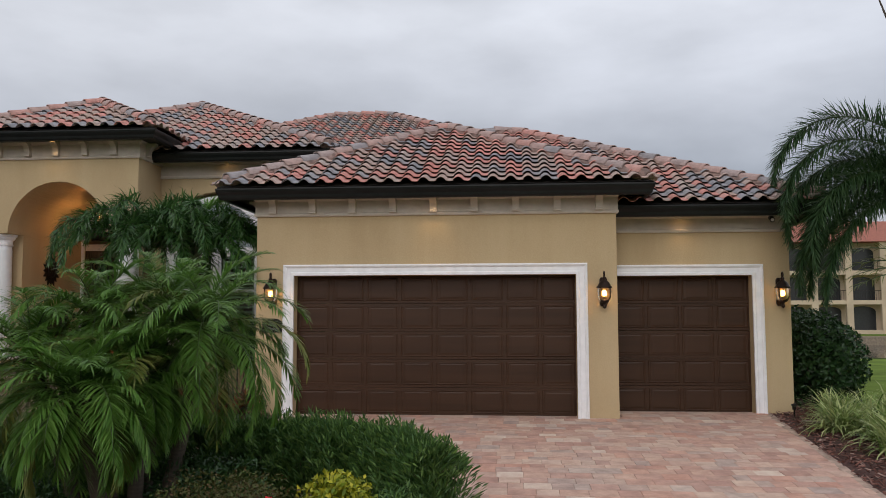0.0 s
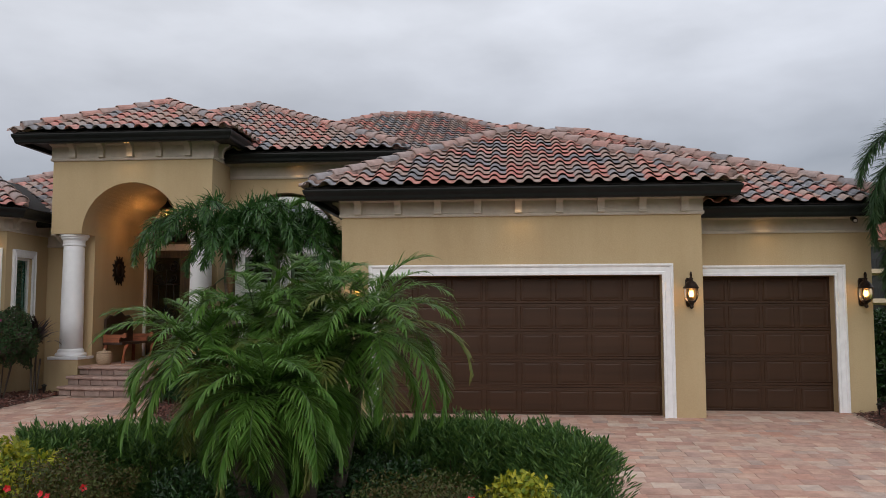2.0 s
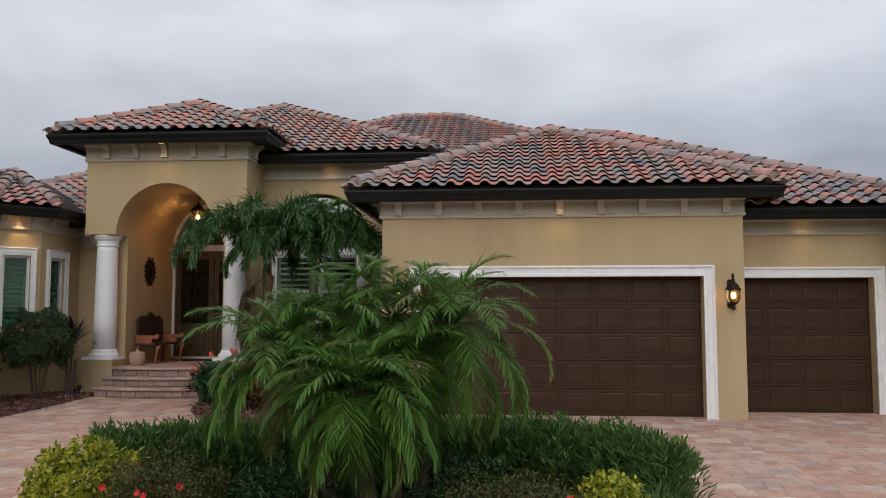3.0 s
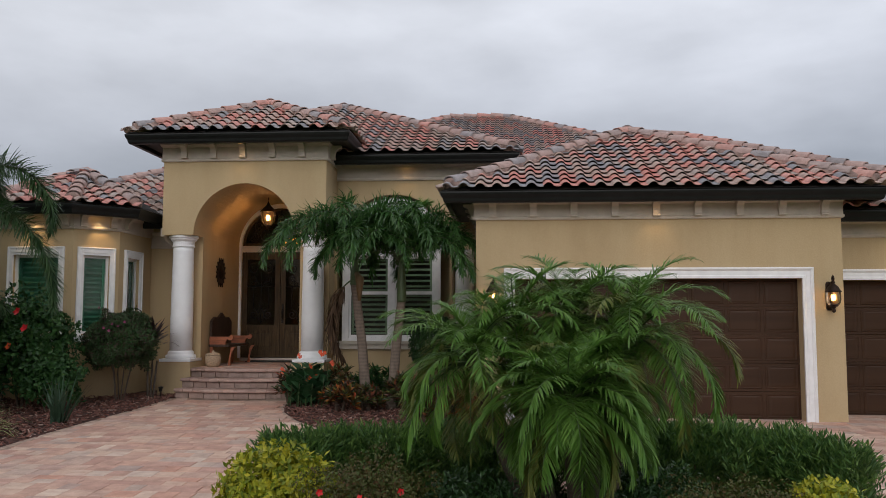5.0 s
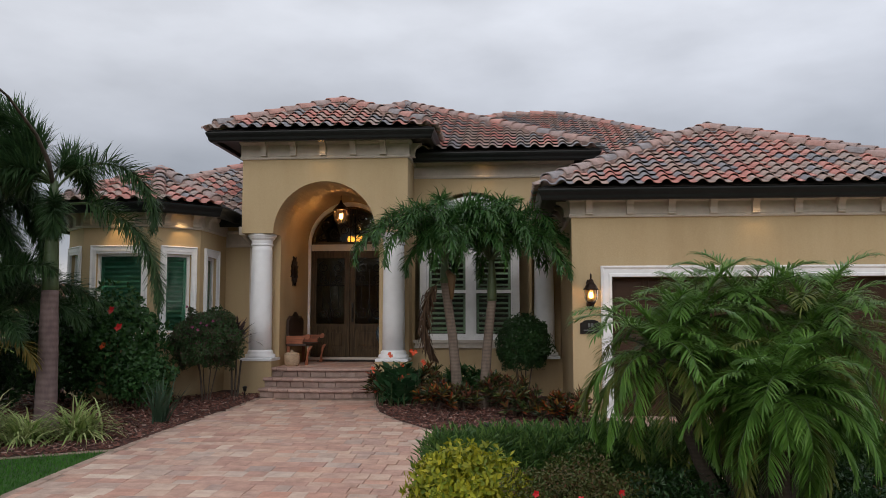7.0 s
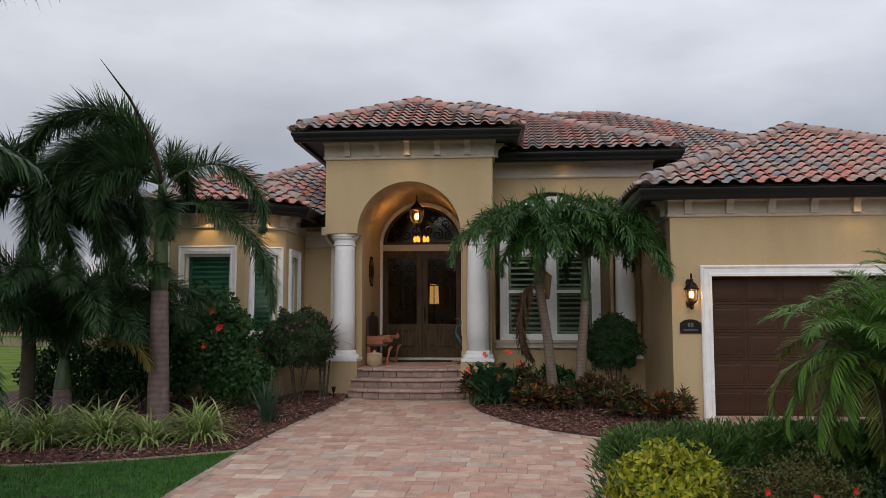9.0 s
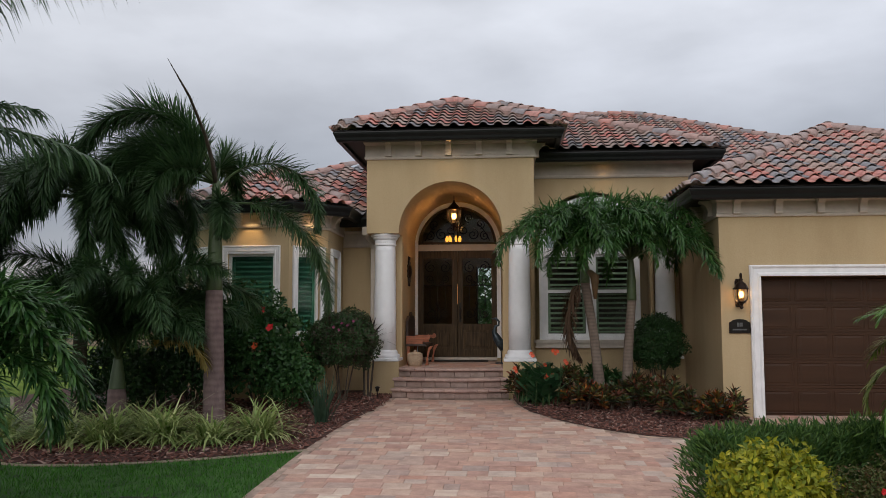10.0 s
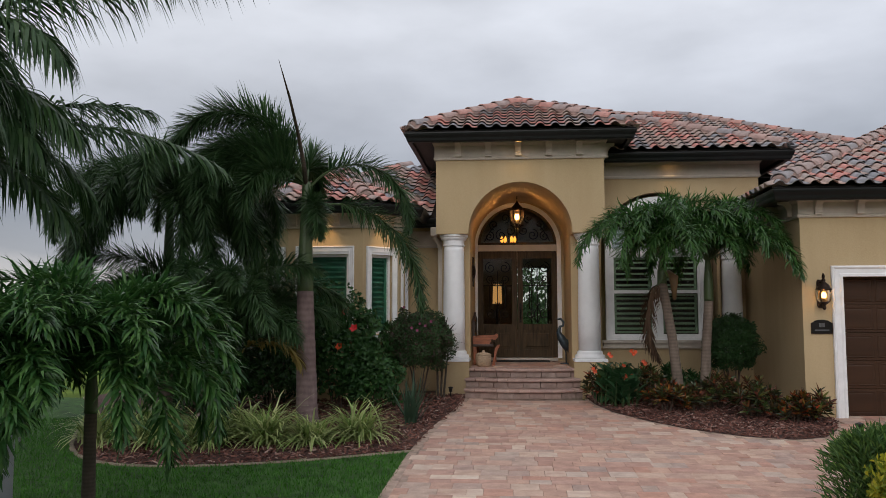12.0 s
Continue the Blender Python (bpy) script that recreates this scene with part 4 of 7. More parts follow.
# ---------------------------------------------------------------- columns
def column(x, y, z0, z1, r):
    col = thing("column", x, y, z0, "smooth round white column on a tan pedestal", "column", "white columns")
    part("shaft", lathe(bmesh.new(), x, y, [(r, z0 + 0.2), (r * 1.0, z0 + 0.9), (r * 0.93, z1 - 0.35), (r * 0.9, z1 - 0.24)], 32), COLUMN, col, smooth=True)
    part("base", lathe(bmesh.new(), x, y, [(r * 1.33, z0 + 0.06), (r * 1.36, z0 + 0.09), (r * 1.33, z0 + 0.13), (r * 1.14, z0 + 0.145), (r * 1.16, z0 + 0.17), (r * 1.12, z0 + 0.2), (r, z0 + 0.22)], 32), COLUMN, col, smooth=True)
    part("plinth", boxes((x - r * 1.45, y - r * 1.45, z0, x + r * 1.45, y + r * 1.45, z0 + 0.06), bevel=0.008), COLUMN, col)
    part("capital", lathe(bmesh.new(), x, y, [(r * 0.9, z1 - 0.25), (r * 1.02, z1 - 0.235), (r * 1.02, z1 - 0.21), (r * 0.95, z1 - 0.20), (r * 0.97, z1 - 0.13), (r * 1.16, z1 - 0.09), (r * 1.2, z1 - 0.06), (r * 1.3, z1 - 0.045), (r * 1.3, z1 - 0.003)], 32), COLUMN, col, smooth=False)
    return col


column(-10.715, 16.70, 0.842, ASZ, 0.228)
column(-7.937, 16.70, 0.842, ASZ, 0.228)
column(-4.84, MY + 0.12, 0.862, NZ, 0.215)

# ---------------------------------------------------------------- steps and porch floor
porch = structure("porch_floor", boxes((-10.42, 16.56, 0.0, -8.25, 19.66, 0.70)), SAND, "paved porch floor at the entry", "floor")
steps = thing("entry_steps", -9.3, 15.6, 0.15, "three brick-paved entry steps with rounded edge stones", "steps")
piece_rng = random.Random(11)


def bull_stone(w, depth, h):
    bm = bmesh.new()
    pts = [(0.018, 0), (0.005, h * 0.15), (0.0, h * 0.45), (0.005, h * 0.75), (0.018, h * 0.94), (0.036, h), (depth, h), (depth, 0)]
    prism(bm, pts, lambda u, v, q: (q, u, v), w - 0.004)
    return bm


def stone_run(parent, x0, x1, y, z, depth, h, w0, name, mat, bull):
    """A row of stones along a gently bowed step edge."""
    xc, hw = (x0 + x1) / 2, (x1 - x0) / 2
    x = x0
    while x < x1 - 0.02:
        w = min(w0 * piece_rng.uniform(0.9, 1.1), x1 - x)
        if x1 - x - w < 0.1:
            w = x1 - x
        bm = bull_stone(w, depth, h) if bull else box(bmesh.new(), 0, 0, 0, w - 0.008, depth, h, 0.006)
        ya, yb = [BOW * ((q - xc) / hw) ** 2 for q in (x, x + w)]
        bmesh.ops.transform(bm, matrix=pose(x, y + ya + piece_rng.uniform(-0.003, 0.003), z + piece_rng.uniform(-0.002, 0.002), 0, 0, math.degrees(math.atan2(yb - ya, w))), verts=bm.verts[:])
        part(name, bm, mat, parent)
        x += w


BOW = 0.22
for k, (zt, yf, xa, xb) in enumerate(((0.355, 15.52, -10.46, -8.15), (0.535, 15.87, -10.47, -8.16), (0.715, 16.22, -10.48, -8.15))):
    bow = [(xa + 0.02 + (xb - xa - 0.04) * i / 16, yf + 0.09 + BOW * (i / 8 - 1) ** 2) for i in range(17)]
    bm = bmesh.new()
    prism(bm, bow + [(xb - 0.02, 16.6), (xa + 0.02, 16.6)], lambda u, v, w: (u, v, 0.05 + w), zt - 0.115)
    base = part("step", bm, SAND, steps)
    stone_run(base, xa, xb, yf, zt - 0.062, 0.34, 0.062, 0.22, "coping_stone", COPING, True)
    stone_run(base, xa + 0.02, xb - 0.02, yf + 0.055, zt - 0.178, 0.06, 0.11, 0.30, "riser_stone", PLINTH_STONE, False)

# ---------------------------------------------------------------- entry door
door = thing("door_1", DCX, 19.5, DZ0, "double wooden entry door with wrought-iron scroll glass, closed", "door", "", "structure")
bm = bmesh.new()
# arched white casing
outl = [(DX0 - 0.10, DZ0), (DX0 - 0.10, DZT)] + arc(DCX, DZT, DR + 0.10, 180, 0, 30)[1:-1] + [(DX1 + 0.10, DZT), (DX1 + 0.10, DZ0)]
inl = [(DX1, DZ0), (DX1, DZT)] + arc(DCX, DZT, DR, 0, 180, 30)[1:-1] + [(DX0, DZT), (DX0, DZ0)]
ring = outl + inl
n1 = len(outl)
f0 = [bm.verts.new((u, 19.345, v)) for u, v in ring]
f1 = [bm.verts.new((u, 19.41, v)) for u, v in ring]
for i in range(n1 - 1):
    a, b = i, i + 1
    c, d = len(ring) - 1 - b, len(ring) - 1 - a
    bm.faces.new((f0[a], f0[b], f0[c], f0[d]))
    bm.faces.new((f0[a], f1[a], f1[b], f0[b]))
    bm.faces.new((f0[d], f0[c], f1[c], f1[d]))
part("casing", bm, TRIM, door)
part("transom_bar", boxes((DX0, 19.40, 3.33, DX1, 19.50, DZT + 0.03)), FRIEZE, door)
bm = bmesh.new()
prism(bm, arc(DCX, DZT + 0.03, DR, 0, 180, 28) + arc(DCX, DZT + 0.03, DR - 0.07, 180, 0, 28), lambda u, v, w: (u, 19.43 + w, v), 0.06)
box(bm, DX0, 19.43, DZT + 0.03, DX1, 19.49, DZT + 0.09)
transom = part("transom", bm, ENTRY_WOOD, door, "arched glass transom with iron scrolls")
g = part("pane", prism(bmesh.new(), arc(DCX, DZT + 0.03, DR - 0.06, 0, 180, 28), lambda u, v, w: (u, 19.46 + w, v), 0.006), GLASS, transom)
g.visible_shadow = False


def spiral(cx, cz, r, turns, a0, y, hand=1, n=26):
    pts = []
    for i in range(n + 1):
        t = i / n
        rr = r * (1 - 0.82 * t)
        a = radians(a0) + hand * 2 * math.pi * turns * t
        pts.append((cx + rr * math.cos(a), y, cz + rr * math.sin(a)))
    return pts


def scroll_part(curves, parent, rad=0.013):
    bm = bmesh.new()
    for c in curves:
        tube(bm, c, rad, 6)
    return part("iron_scroll", bm, IRON, parent, "wrought-iron scrollwork", True)


for s in (-1, 1):
    cz = DZT + 0.1
    crv = [spiral(DCX + s * 0.66, cz + 0.14, 0.12, 1.5, 90, 19.44, s), spiral(DCX + s * 0.38, cz + 0.17, 0.14, 1.5, 90, 19.44, -s), spiral(DCX + s * 0.55, cz + 0.42, 0.12, 1.4, -90, 19.44, s),
           spiral(DCX + s * 0.16, cz + 0.28, 0.13, 1.4, 90, 19.44, s), spiral(DCX + s * 0.28, cz + 0.58, 0.12, 1.4, -90, 19.44, -s),
           [(DCX + s * (0.78 - 0.3 * t), 19.44, cz + 0.02 + 0.62 * t - 0.2 * t * t) for t in (0, 0.25, 0.5, 0.75, 1)]]
    scroll_part(crv, transom)
scroll_part([[(DCX, 19.44, DZT + 0.08), (DCX, 19.44, DZT + 0.9)], [(DCX + 0.09 * math.cos(i * 0.4), 19.44, DZT + 0.62 + 0.18 * math.sin(i * 0.4)) for i in range(17)]], transom)
LEAF_W = (DX1 - DX0) / 2
for s in (0, 1):
    x0 = DX0 + s * LEAF_W + 0.006
    x1 = x0 + LEAF_W - 0.012
    bm = bmesh.new()
    st = 0.125
    for a in ((x0, x0 + st, DZ0 + 0.02, 3.325), (x1 - st, x1, DZ0 + 0.02, 3.325), (x0 + st, x1 - st, 3.15, 3.325), (x0 + st, x1 - st, 1.44, 1.58), (x0 + st, x1 - st, DZ0 + 0.02, 0.98)):
        box(bm, a[0], 19.42, a[2], a[1], 19.475, a[3])
    leaf = part("door_leaf", bm, ENTRY_WOOD, door, "brown wooden door leaf")
    bm = bmesh.new()
    box(bm, x0 + st, 19.44, 0.98, x1 - st, 19.455, 1.44)
    box(bm, x0 + st + 0.06, 19.425, 1.05, x1 - st - 0.06, 19.45, 1.37, 0.012)
    part("bottom_panel", bm, ENTRY_WOOD, leaf)
    g = part("pane", boxes((x0 + st, 19.45, 1.58, x1 - st, 19.456, 3.15)), GLASS, leaf)
    g.visible_shadow = False
    cx, w2 = (x0 + x1) / 2, (x1 - x0) / 2 - st
    y = 19.435
    crv = []
    for q in (-1, 1):
        crv += [spiral(cx + q * w2 * 0.5, 2.93, 0.14, 1.5, 90, y, -q), spiral(cx + q * w2 * 0.52, 2.66, 0.10, 1.4, -90, y, q), spiral(cx + q * w2 * 0.5, 1.82, 0.12, 1.5, 90, y, q),
                spiral(cx + q * w2 * 0.25, 2.56, 0.07, 1.3, 90, y, -q), [(cx + q * w2 * 0.55, y, z) for z in (2.5, 2.2, 1.95)], [(cx + q * 0.07 * math.sin(i * 0.5), y, 1.62 + i * 0.06) for i in range(9)]]
    crv += [[(cx, y, 1.6), (cx, y, 2.85)], [(cx - w2, y, 2.5), (cx + w2, y, 2.5)]]
    scroll_part(crv, leaf, 0.012)
    if s == 1:
        bm = bmesh.new()
        box(bm, x0 + 0.04, 19.395, 1.62, x0 + 0.085, 19.42, 2.08, 0.005)
        tube(bm, [(x0 + 0.062, 19.40, 1.70), (x0 + 0.062, 19.345, 1.74), (x0 + 0.062, 19.345, 1.92), (x0 + 0.062, 19.40, 1.96)], 0.011, 8)
        part("door_handle", bm, IRON, leaf, "dark bronze pull handle")
part("threshold", boxes((DX0, 19.34, DZ0 - 0.06, DX1, 19.5, DZ0 + 0.01)), FRIEZE, door, "pale stone threshold")
# hall behind the door
ROOM = plain("hall_wall_paint", (0.30, 0.24, 0.17), 0.8)
structure("hall_wall_left", boxes((-11.6, 19.65, 0.3, -11.5, 31.0, 5.3)), ROOM, "plain beige hall wall", "wall")
structure("hall_wall_right", boxes((-7.6, 19.65, 0.3, -7.5, 31.0, 5.3)), ROOM, "plain beige hall wall", "wall")
# opening added in the end wall: daylight makes the pale patch in the door glass
structure("hall_wall_end", boxes((-11.5, 31.0, 0.3, -9.40, 31.1, 5.3), (-8.15, 31.0, 0.3, -7.6, 31.1, 5.3), (-9.40, 31.0, 0.3, -8.15, 31.1, 1.30), (-9.40, 31.0, 3.68, -8.15, 31.1, 5.3)), ROOM, "plain beige hall wall with an opening for the added window", "wall")
gw = thing("added_window", -8.78, 31.05, 1.3, "window added at the end of the hall to brighten the right door glass", "window", "", "structure")
part("window_frame", boxes((-9.40, 31.02, 1.302, -9.34, 31.08, 3.678), (-8.21, 31.02, 1.302, -8.15, 31.08, 3.678), (-9.34, 31.02, 1.302, -8.21, 31.08, 1.36), (-9.34, 31.02, 3.62, -8.21, 31.08, 3.678), (-8.80, 31.03, 1.36, -8.76, 31.07, 3.62)), DARK_WOOD, gw)
structure("hall_floor", boxes((-11.6, 19.66, 0.68, -7.5, 31.0, 0.76)), ENTRY_WOOD, "polished brown hall floor", "floor")
structure("hall_ceiling", boxes((-11.6, 19.65, 5.0, -7.5, 31.0, 5.1)), ROOM, "plain hall ceiling", "ceiling")
ch = thing("chandelier", -9.6, 21.2, 3.6, "lit brass chandelier in the hall", "chandelier")
part("stem", tube(bmesh.new(), [(-9.6, 21.2, 5.0), (-9.6, 21.2, 3.65)], 0.012), IRON, ch)
for i in range(6):
    a = i * math.pi / 3
    ex, ey = -9.6 + 0.17 * math.cos(a), 21.2 + 0.17 * math.sin(a)
    arm = part("arm", tube(bmesh.new(), [(-9.6, 21.2, 3.68), ((-9.6 + ex) / 2, (21.2 + ey) / 2, 3.6), (ex, ey, 3.7)], 0.01, 6), IRON, ch)
    part("candle_bulb", lathe(bmesh.new(), ex, ey, [(0.02, 3.70), (0.04, 3.75), (0.042, 3.80), (0.015, 3.86)], 12), CHAND, arm, "glowing amber shade", True)
bulb(-9.6, 21.2, 3.55, 1.2, 0.15)
# small amber glow behind the door glass, given the shape of a shaded lamp
lamp = thing("hall_glow", -10.05, 29.6, 0.76, "warm glow deep in the hall, built as a shaded lamp on a stand", "lamp")
part("stand", lathe(bmesh.new(), -10.05, 29.6, [(0.25, 0.76), (0.25, 0.8), (0.05, 0.85), (0.04, 2.2)], 16), DARK_WOOD, lamp)
part("shade", lathe(bmesh.new(), -10.05, 29.6, [(0.17, 2.25), (0.15, 2.95)], 20, False), glow_material("hall_glow_shade", (1.0, 0.46, 0.15), 0.50), lamp)

# ---------------------------------------------------------------- lanterns
def wall_lantern(x, y, zt):
    """A bronze wall lantern; zt is its top."""
    L = thing("wall_lantern", x, y, zt - 0.6, "lit bronze wall lantern with amber seeded glass", "wall lantern", "wall lanterns")
    yc = y - 0.17
    bm = bmesh.new()
    prism(bm, [(-0.065, -0.54), (-0.045, -0.58), (0.045, -0.58), (0.065, -0.54), (0.065, -0.13), (0.045, -0.09), (-0.045, -0.09), (-0.065, -0.13)], lambda u, v, w: (x + u, y - 0.035 + w, zt + v), 0.035)
    box(bm, x - 0.04, y - 0.05, zt - 0.50, x + 0.04, y - 0.03, zt - 0.16, 0.008)
    part("back_plate", bm, RUST_IRON, L)
    bm = bmesh.new()
    tube(bm, [(x, y - 0.04, zt - 0.17), (x, y - 0.08, zt - 0.12), (x, yc, zt - 0.13)], 0.018, 8)
    part("arm", bm, RUST_IRON, L)
    part("arm", tube(bmesh.new(), [(x, y - 0.04, zt - 0.50), (x, y - 0.09, zt - 0.545), (x, yc, zt - 0.53)], 0.014, 8), RUST_IRON, L)
    bm = bmesh.new()
    tube(bm, [(x, yc + 0.038 * math.cos(i * 0.524), zt - 0.045 + 0.045 * math.sin(i * 0.524)) for i in range(13)], 0.013, 8)
    part("top_ring", bm, RUST_IRON, L, smooth=True)
    part("cap", lathe(bmesh.new(), x, yc, [(0.012, zt - 0.08), (0.036, zt - 0.10), (0.036, zt - 0.115), (0.026, zt - 0.13), (0.045, zt - 0.15), (0.078, zt - 0.175), (0.098, zt - 0.21), (0.115, zt - 0.245), (0.132, zt - 0.255), (0.132, zt - 0.275), (0.095, zt - 0.278)], 24), RUST_IRON, L, smooth=True)
    g = part("glass", lathe(bmesh.new(), x, yc, [(0.112, zt - 0.275), (0.118, zt - 0.33), (0.116, zt - 0.40), (0.104, zt - 0.45), (0.074, zt - 0.49), (0.03, zt - 0.50)], 24, False), AMBER_GLASS, L, "amber seeded glass", True)
    g.visible_shadow = False
    for i in range(4):
        a = math.pi / 4 + i * math.pi / 2
        part("cage_bar", tube(bmesh.new(), [(x + r * math.cos(a), yc + r * math.sin(a), z) for r, z in ((0.118, zt - 0.27), (0.124, zt - 0.33), (0.122, zt - 0.40), (0.109, zt - 0.455), (0.077, zt - 0.497), (0.02, zt - 0.51))], 0.006, 6), RUST_IRON, L)
    part("cage_ring", lathe(bmesh.new(), x, yc, [(0.076, zt - 0.482), (0.08, zt - 0.49), (0.06, zt - 0.515), (0.02, zt - 0.52)], 20, False), RUST_IRON, L)
    part("finial", lathe(bmesh.new(), x, yc, [(0.045, zt - 0.51), (0.03, zt - 0.535), (0.018, zt - 0.55), (0.034, zt - 0.575), (0.030, zt - 0.60), (0.008, zt - 0.62)], 12), RUST_IRON, L, smooth=True)
    for dx, dy in ((-0.03, 0), (0.03, 0), (0, 0.03)):
        part("candle_bulb", lathe(bmesh.new(), x + dx, yc + dy, [(0.012, zt - 0.42), (0.023, zt - 0.385), (0.025, zt - 0.36), (0.012, zt - 0.32), (0.003, zt - 0.30)], 10), BULB, L, "glowing candle bulb", True)
    bulb(x, yc, zt - 0.37, 8.5, 0.04)
    return L


wall_lantern(-4.165, GY, 2.47)
wall_lantern(1.555, GY, 2.46)
wall_lantern(4.67, SY, 2.47)

hl = thing("porch_lantern", -9.386, 18.3, 3.85, "lit bronze lantern hanging on a chain in the porch vault", "hanging lantern")
hx, hy, ht = -9.386, 18.30, 4.40
bm = bmesh.new()
for i in range(6):
    tube(bm, [(hx + 0.012 * math.cos(a) * (i % 2), hy + 0.012 * math.cos(a) * (1 - i % 2), 4.43 - i * 0.0 + 0.0 + i * 0.012 + 0.01 * math.sin(a)) for a in (0, 1.05, 2.1, 3.14, 4.2, 5.2, 6.28)], 0.003, 5)
tube(bm, [(hx, hy, 4.485), (hx, hy, 4.40)], 0.006, 6)
part("chain", bm, RUST_IRON, hl)
part("cap", lathe(bmesh.new(), hx, hy, [(0.012, ht), (0.03, ht - 0.05), (0.045, ht - 0.08), (0.085, ht - 0.12), (0.15, ht - 0.19), (0.185, ht - 0.23), (0.14, ht - 0.24)], 24), RUST_IRON, hl, smooth=True)
g = part("glass", lathe(bmesh.new(), hx, hy, [(0.155, ht - 0.24), (0.160, ht - 0.33), (0.135, ht - 0.46), (0.075, ht - 0.54)], 24, False), AMBER_GLASS, hl, "amber glass", True)
g.visible_shadow = False
for i in range(6):
    a = i * math.pi / 3
    part("cage_bar", tube(bmesh.new(), [(hx + r * math.cos(a), hy + r * math.sin(a), z) for r, z in ((0.16, ht - 0.24), (0.166, ht - 0.33), (0.141, ht - 0.46), (0.06, ht - 0.55))], 0.008, 6), RUST_IRON, hl)
part("finial", lathe(bmesh.new(), hx, hy, [(0.05, ht - 0.53), (0.03, ht - 0.56), (0.04, ht - 0.59), (0.008, ht - 0.64)], 12), RUST_IRON, hl, smooth=True)
for dx, dy in ((-0.04, 0), (0.04, 0), (0, 0.04)):
    part("candle_bulb", lathe(bmesh.new(), hx + dx, hy + dy, [(0.014, ht - 0.45), (0.026, ht - 0.40), (0.028, ht - 0.37), (0.014, ht - 0.32), (0.003, ht - 0.30)], 10), BULB, hl, "glowing candle bulb", True)
bulb(hx, hy, ht - 0.38, 27, 0.06, (1.0, 0.52, 0.19))


# recessed soffit lights
def soffit_spot(x, y, z, watts, ty, tz=2.6):
    s = thing("recessed_light", x, y, z, "lit recessed downlight in the dark soffit", "downlight", "soffit downlights")
    part("trim_ring", lathe(bmesh.new(), x, y, [(0.055, z), (0.075, z), (0.075, z - 0.012), (0.055, z - 0.012)], 20, False), GUTTER, s)
    part("lens", lathe(bmesh.new(), x, y, [(0.002, z - 0.004), (0.055, z - 0.004)], 20, False), BULB, s, "glowing lens")
    downlight(x, y, z - 0.03, watts, x, ty, tz)


soffit_spot(-1.335, GY - 0.31, GZ - 0.127, 6, GY)
soffit_spot(3.0, SY - 0.22, SZ - 0.127, 3, SY)
soffit_spot(-9.36, PY - 0.32, PZ - 0.127, 4, PY, 4.2)
soffit_spot(-6.1, MY - 0.22, MZ - 0.127, 3, MY, 4.0)
soffit_spot(-11.97, 15.50, BZ - 0.127, 17, 15.70, 2.9)
soffit_spot(-13.14, 15.07, BZ - 0.127, 17, 15.35, 2.9)

# ---------------------------------------------------------------- small things on the walls and porch
pq = thing("address_plaque", -4.16, GY, 1.45, "dark arched metal address plaque on the garage wall", "plaque")
bm = bmesh.new()
oul = [(-0.18, 0), (0.18, 0), (0.18, 0.185), (0.15, 0.20)] + [(0.14 * math.cos(radians(a)), 0.20 + 0.045 * math.sin(radians(a))) for a in range(0, 181, 20)] + [(-0.15, 0.20), (-0.18, 0.185)]
prism(bm, oul, lambda u, v, w: (-4.165 + u, GY - 0.018 + w, 1.44 + v), 0.018)
part("plate", bm, IRON, pq)
bm = bmesh.new()
for sx in (-1, 1):
    box(bm, -4.165 + sx * 0.175 - 0.006, GY - 0.024, 1.445, -4.165 + sx * 0.175 + 0.006, GY - 0.018, 1.622)
box(bm, -4.34, GY - 0.024, 1.44, -3.99, GY - 0.018, 1.452)
part("rim", bm, RUST_IRON, pq)
bm = bmesh.new()
for a in ((-0.045, 0.115, -0.005, 0.185), (0.008, 0.115, 0.048, 0.185), (-0.12, 0.05, 0.12, 0.075)):
    box(bm, -4.165 + a[0], GY - 0.023, 1.44 + a[1], -4.165 + a[2], GY - 0.018, 1.44 + a[3])
part("raised_bars", bm, plain("plaque_grey", (0.10, 0.10, 0.10), 0.5), pq)

sunorn = thing("sun_ornament", -10.36, 18.2, 2.1, "dark metal sun ornament on the porch wall", "wall ornament")
bm = bmesh.new()
sy, sz = 18.05, 2.76
pts = []
for i in range(32):
    r = (0.34, 0.23)[i % 2] * (1.0 if i % 4 else 0.92)
    pts.append((r * math.cos(i * math.pi / 16), r * 1.05 * math.sin(i * math.pi / 16)))
prism(bm, pts, lambda u, v, w: (-10.388 + w, sy + u, sz + v), 0.02)
part("rays", bm, RUST_IRON, sunorn)
bm = bmesh.new()
bmesh.ops.create_uvsphere(bm, u_segments=20, v_segments=12, radius=0.16)
bmesh.ops.transform(bm, matrix=Matrix.Translation((-10.375, sy, sz)) @ Matrix.Diagonal((0.35, 1, 1, 1)), verts=bm.verts[:])
part("face_disc", bm, RUST_IRON, sunorn, smooth=True)

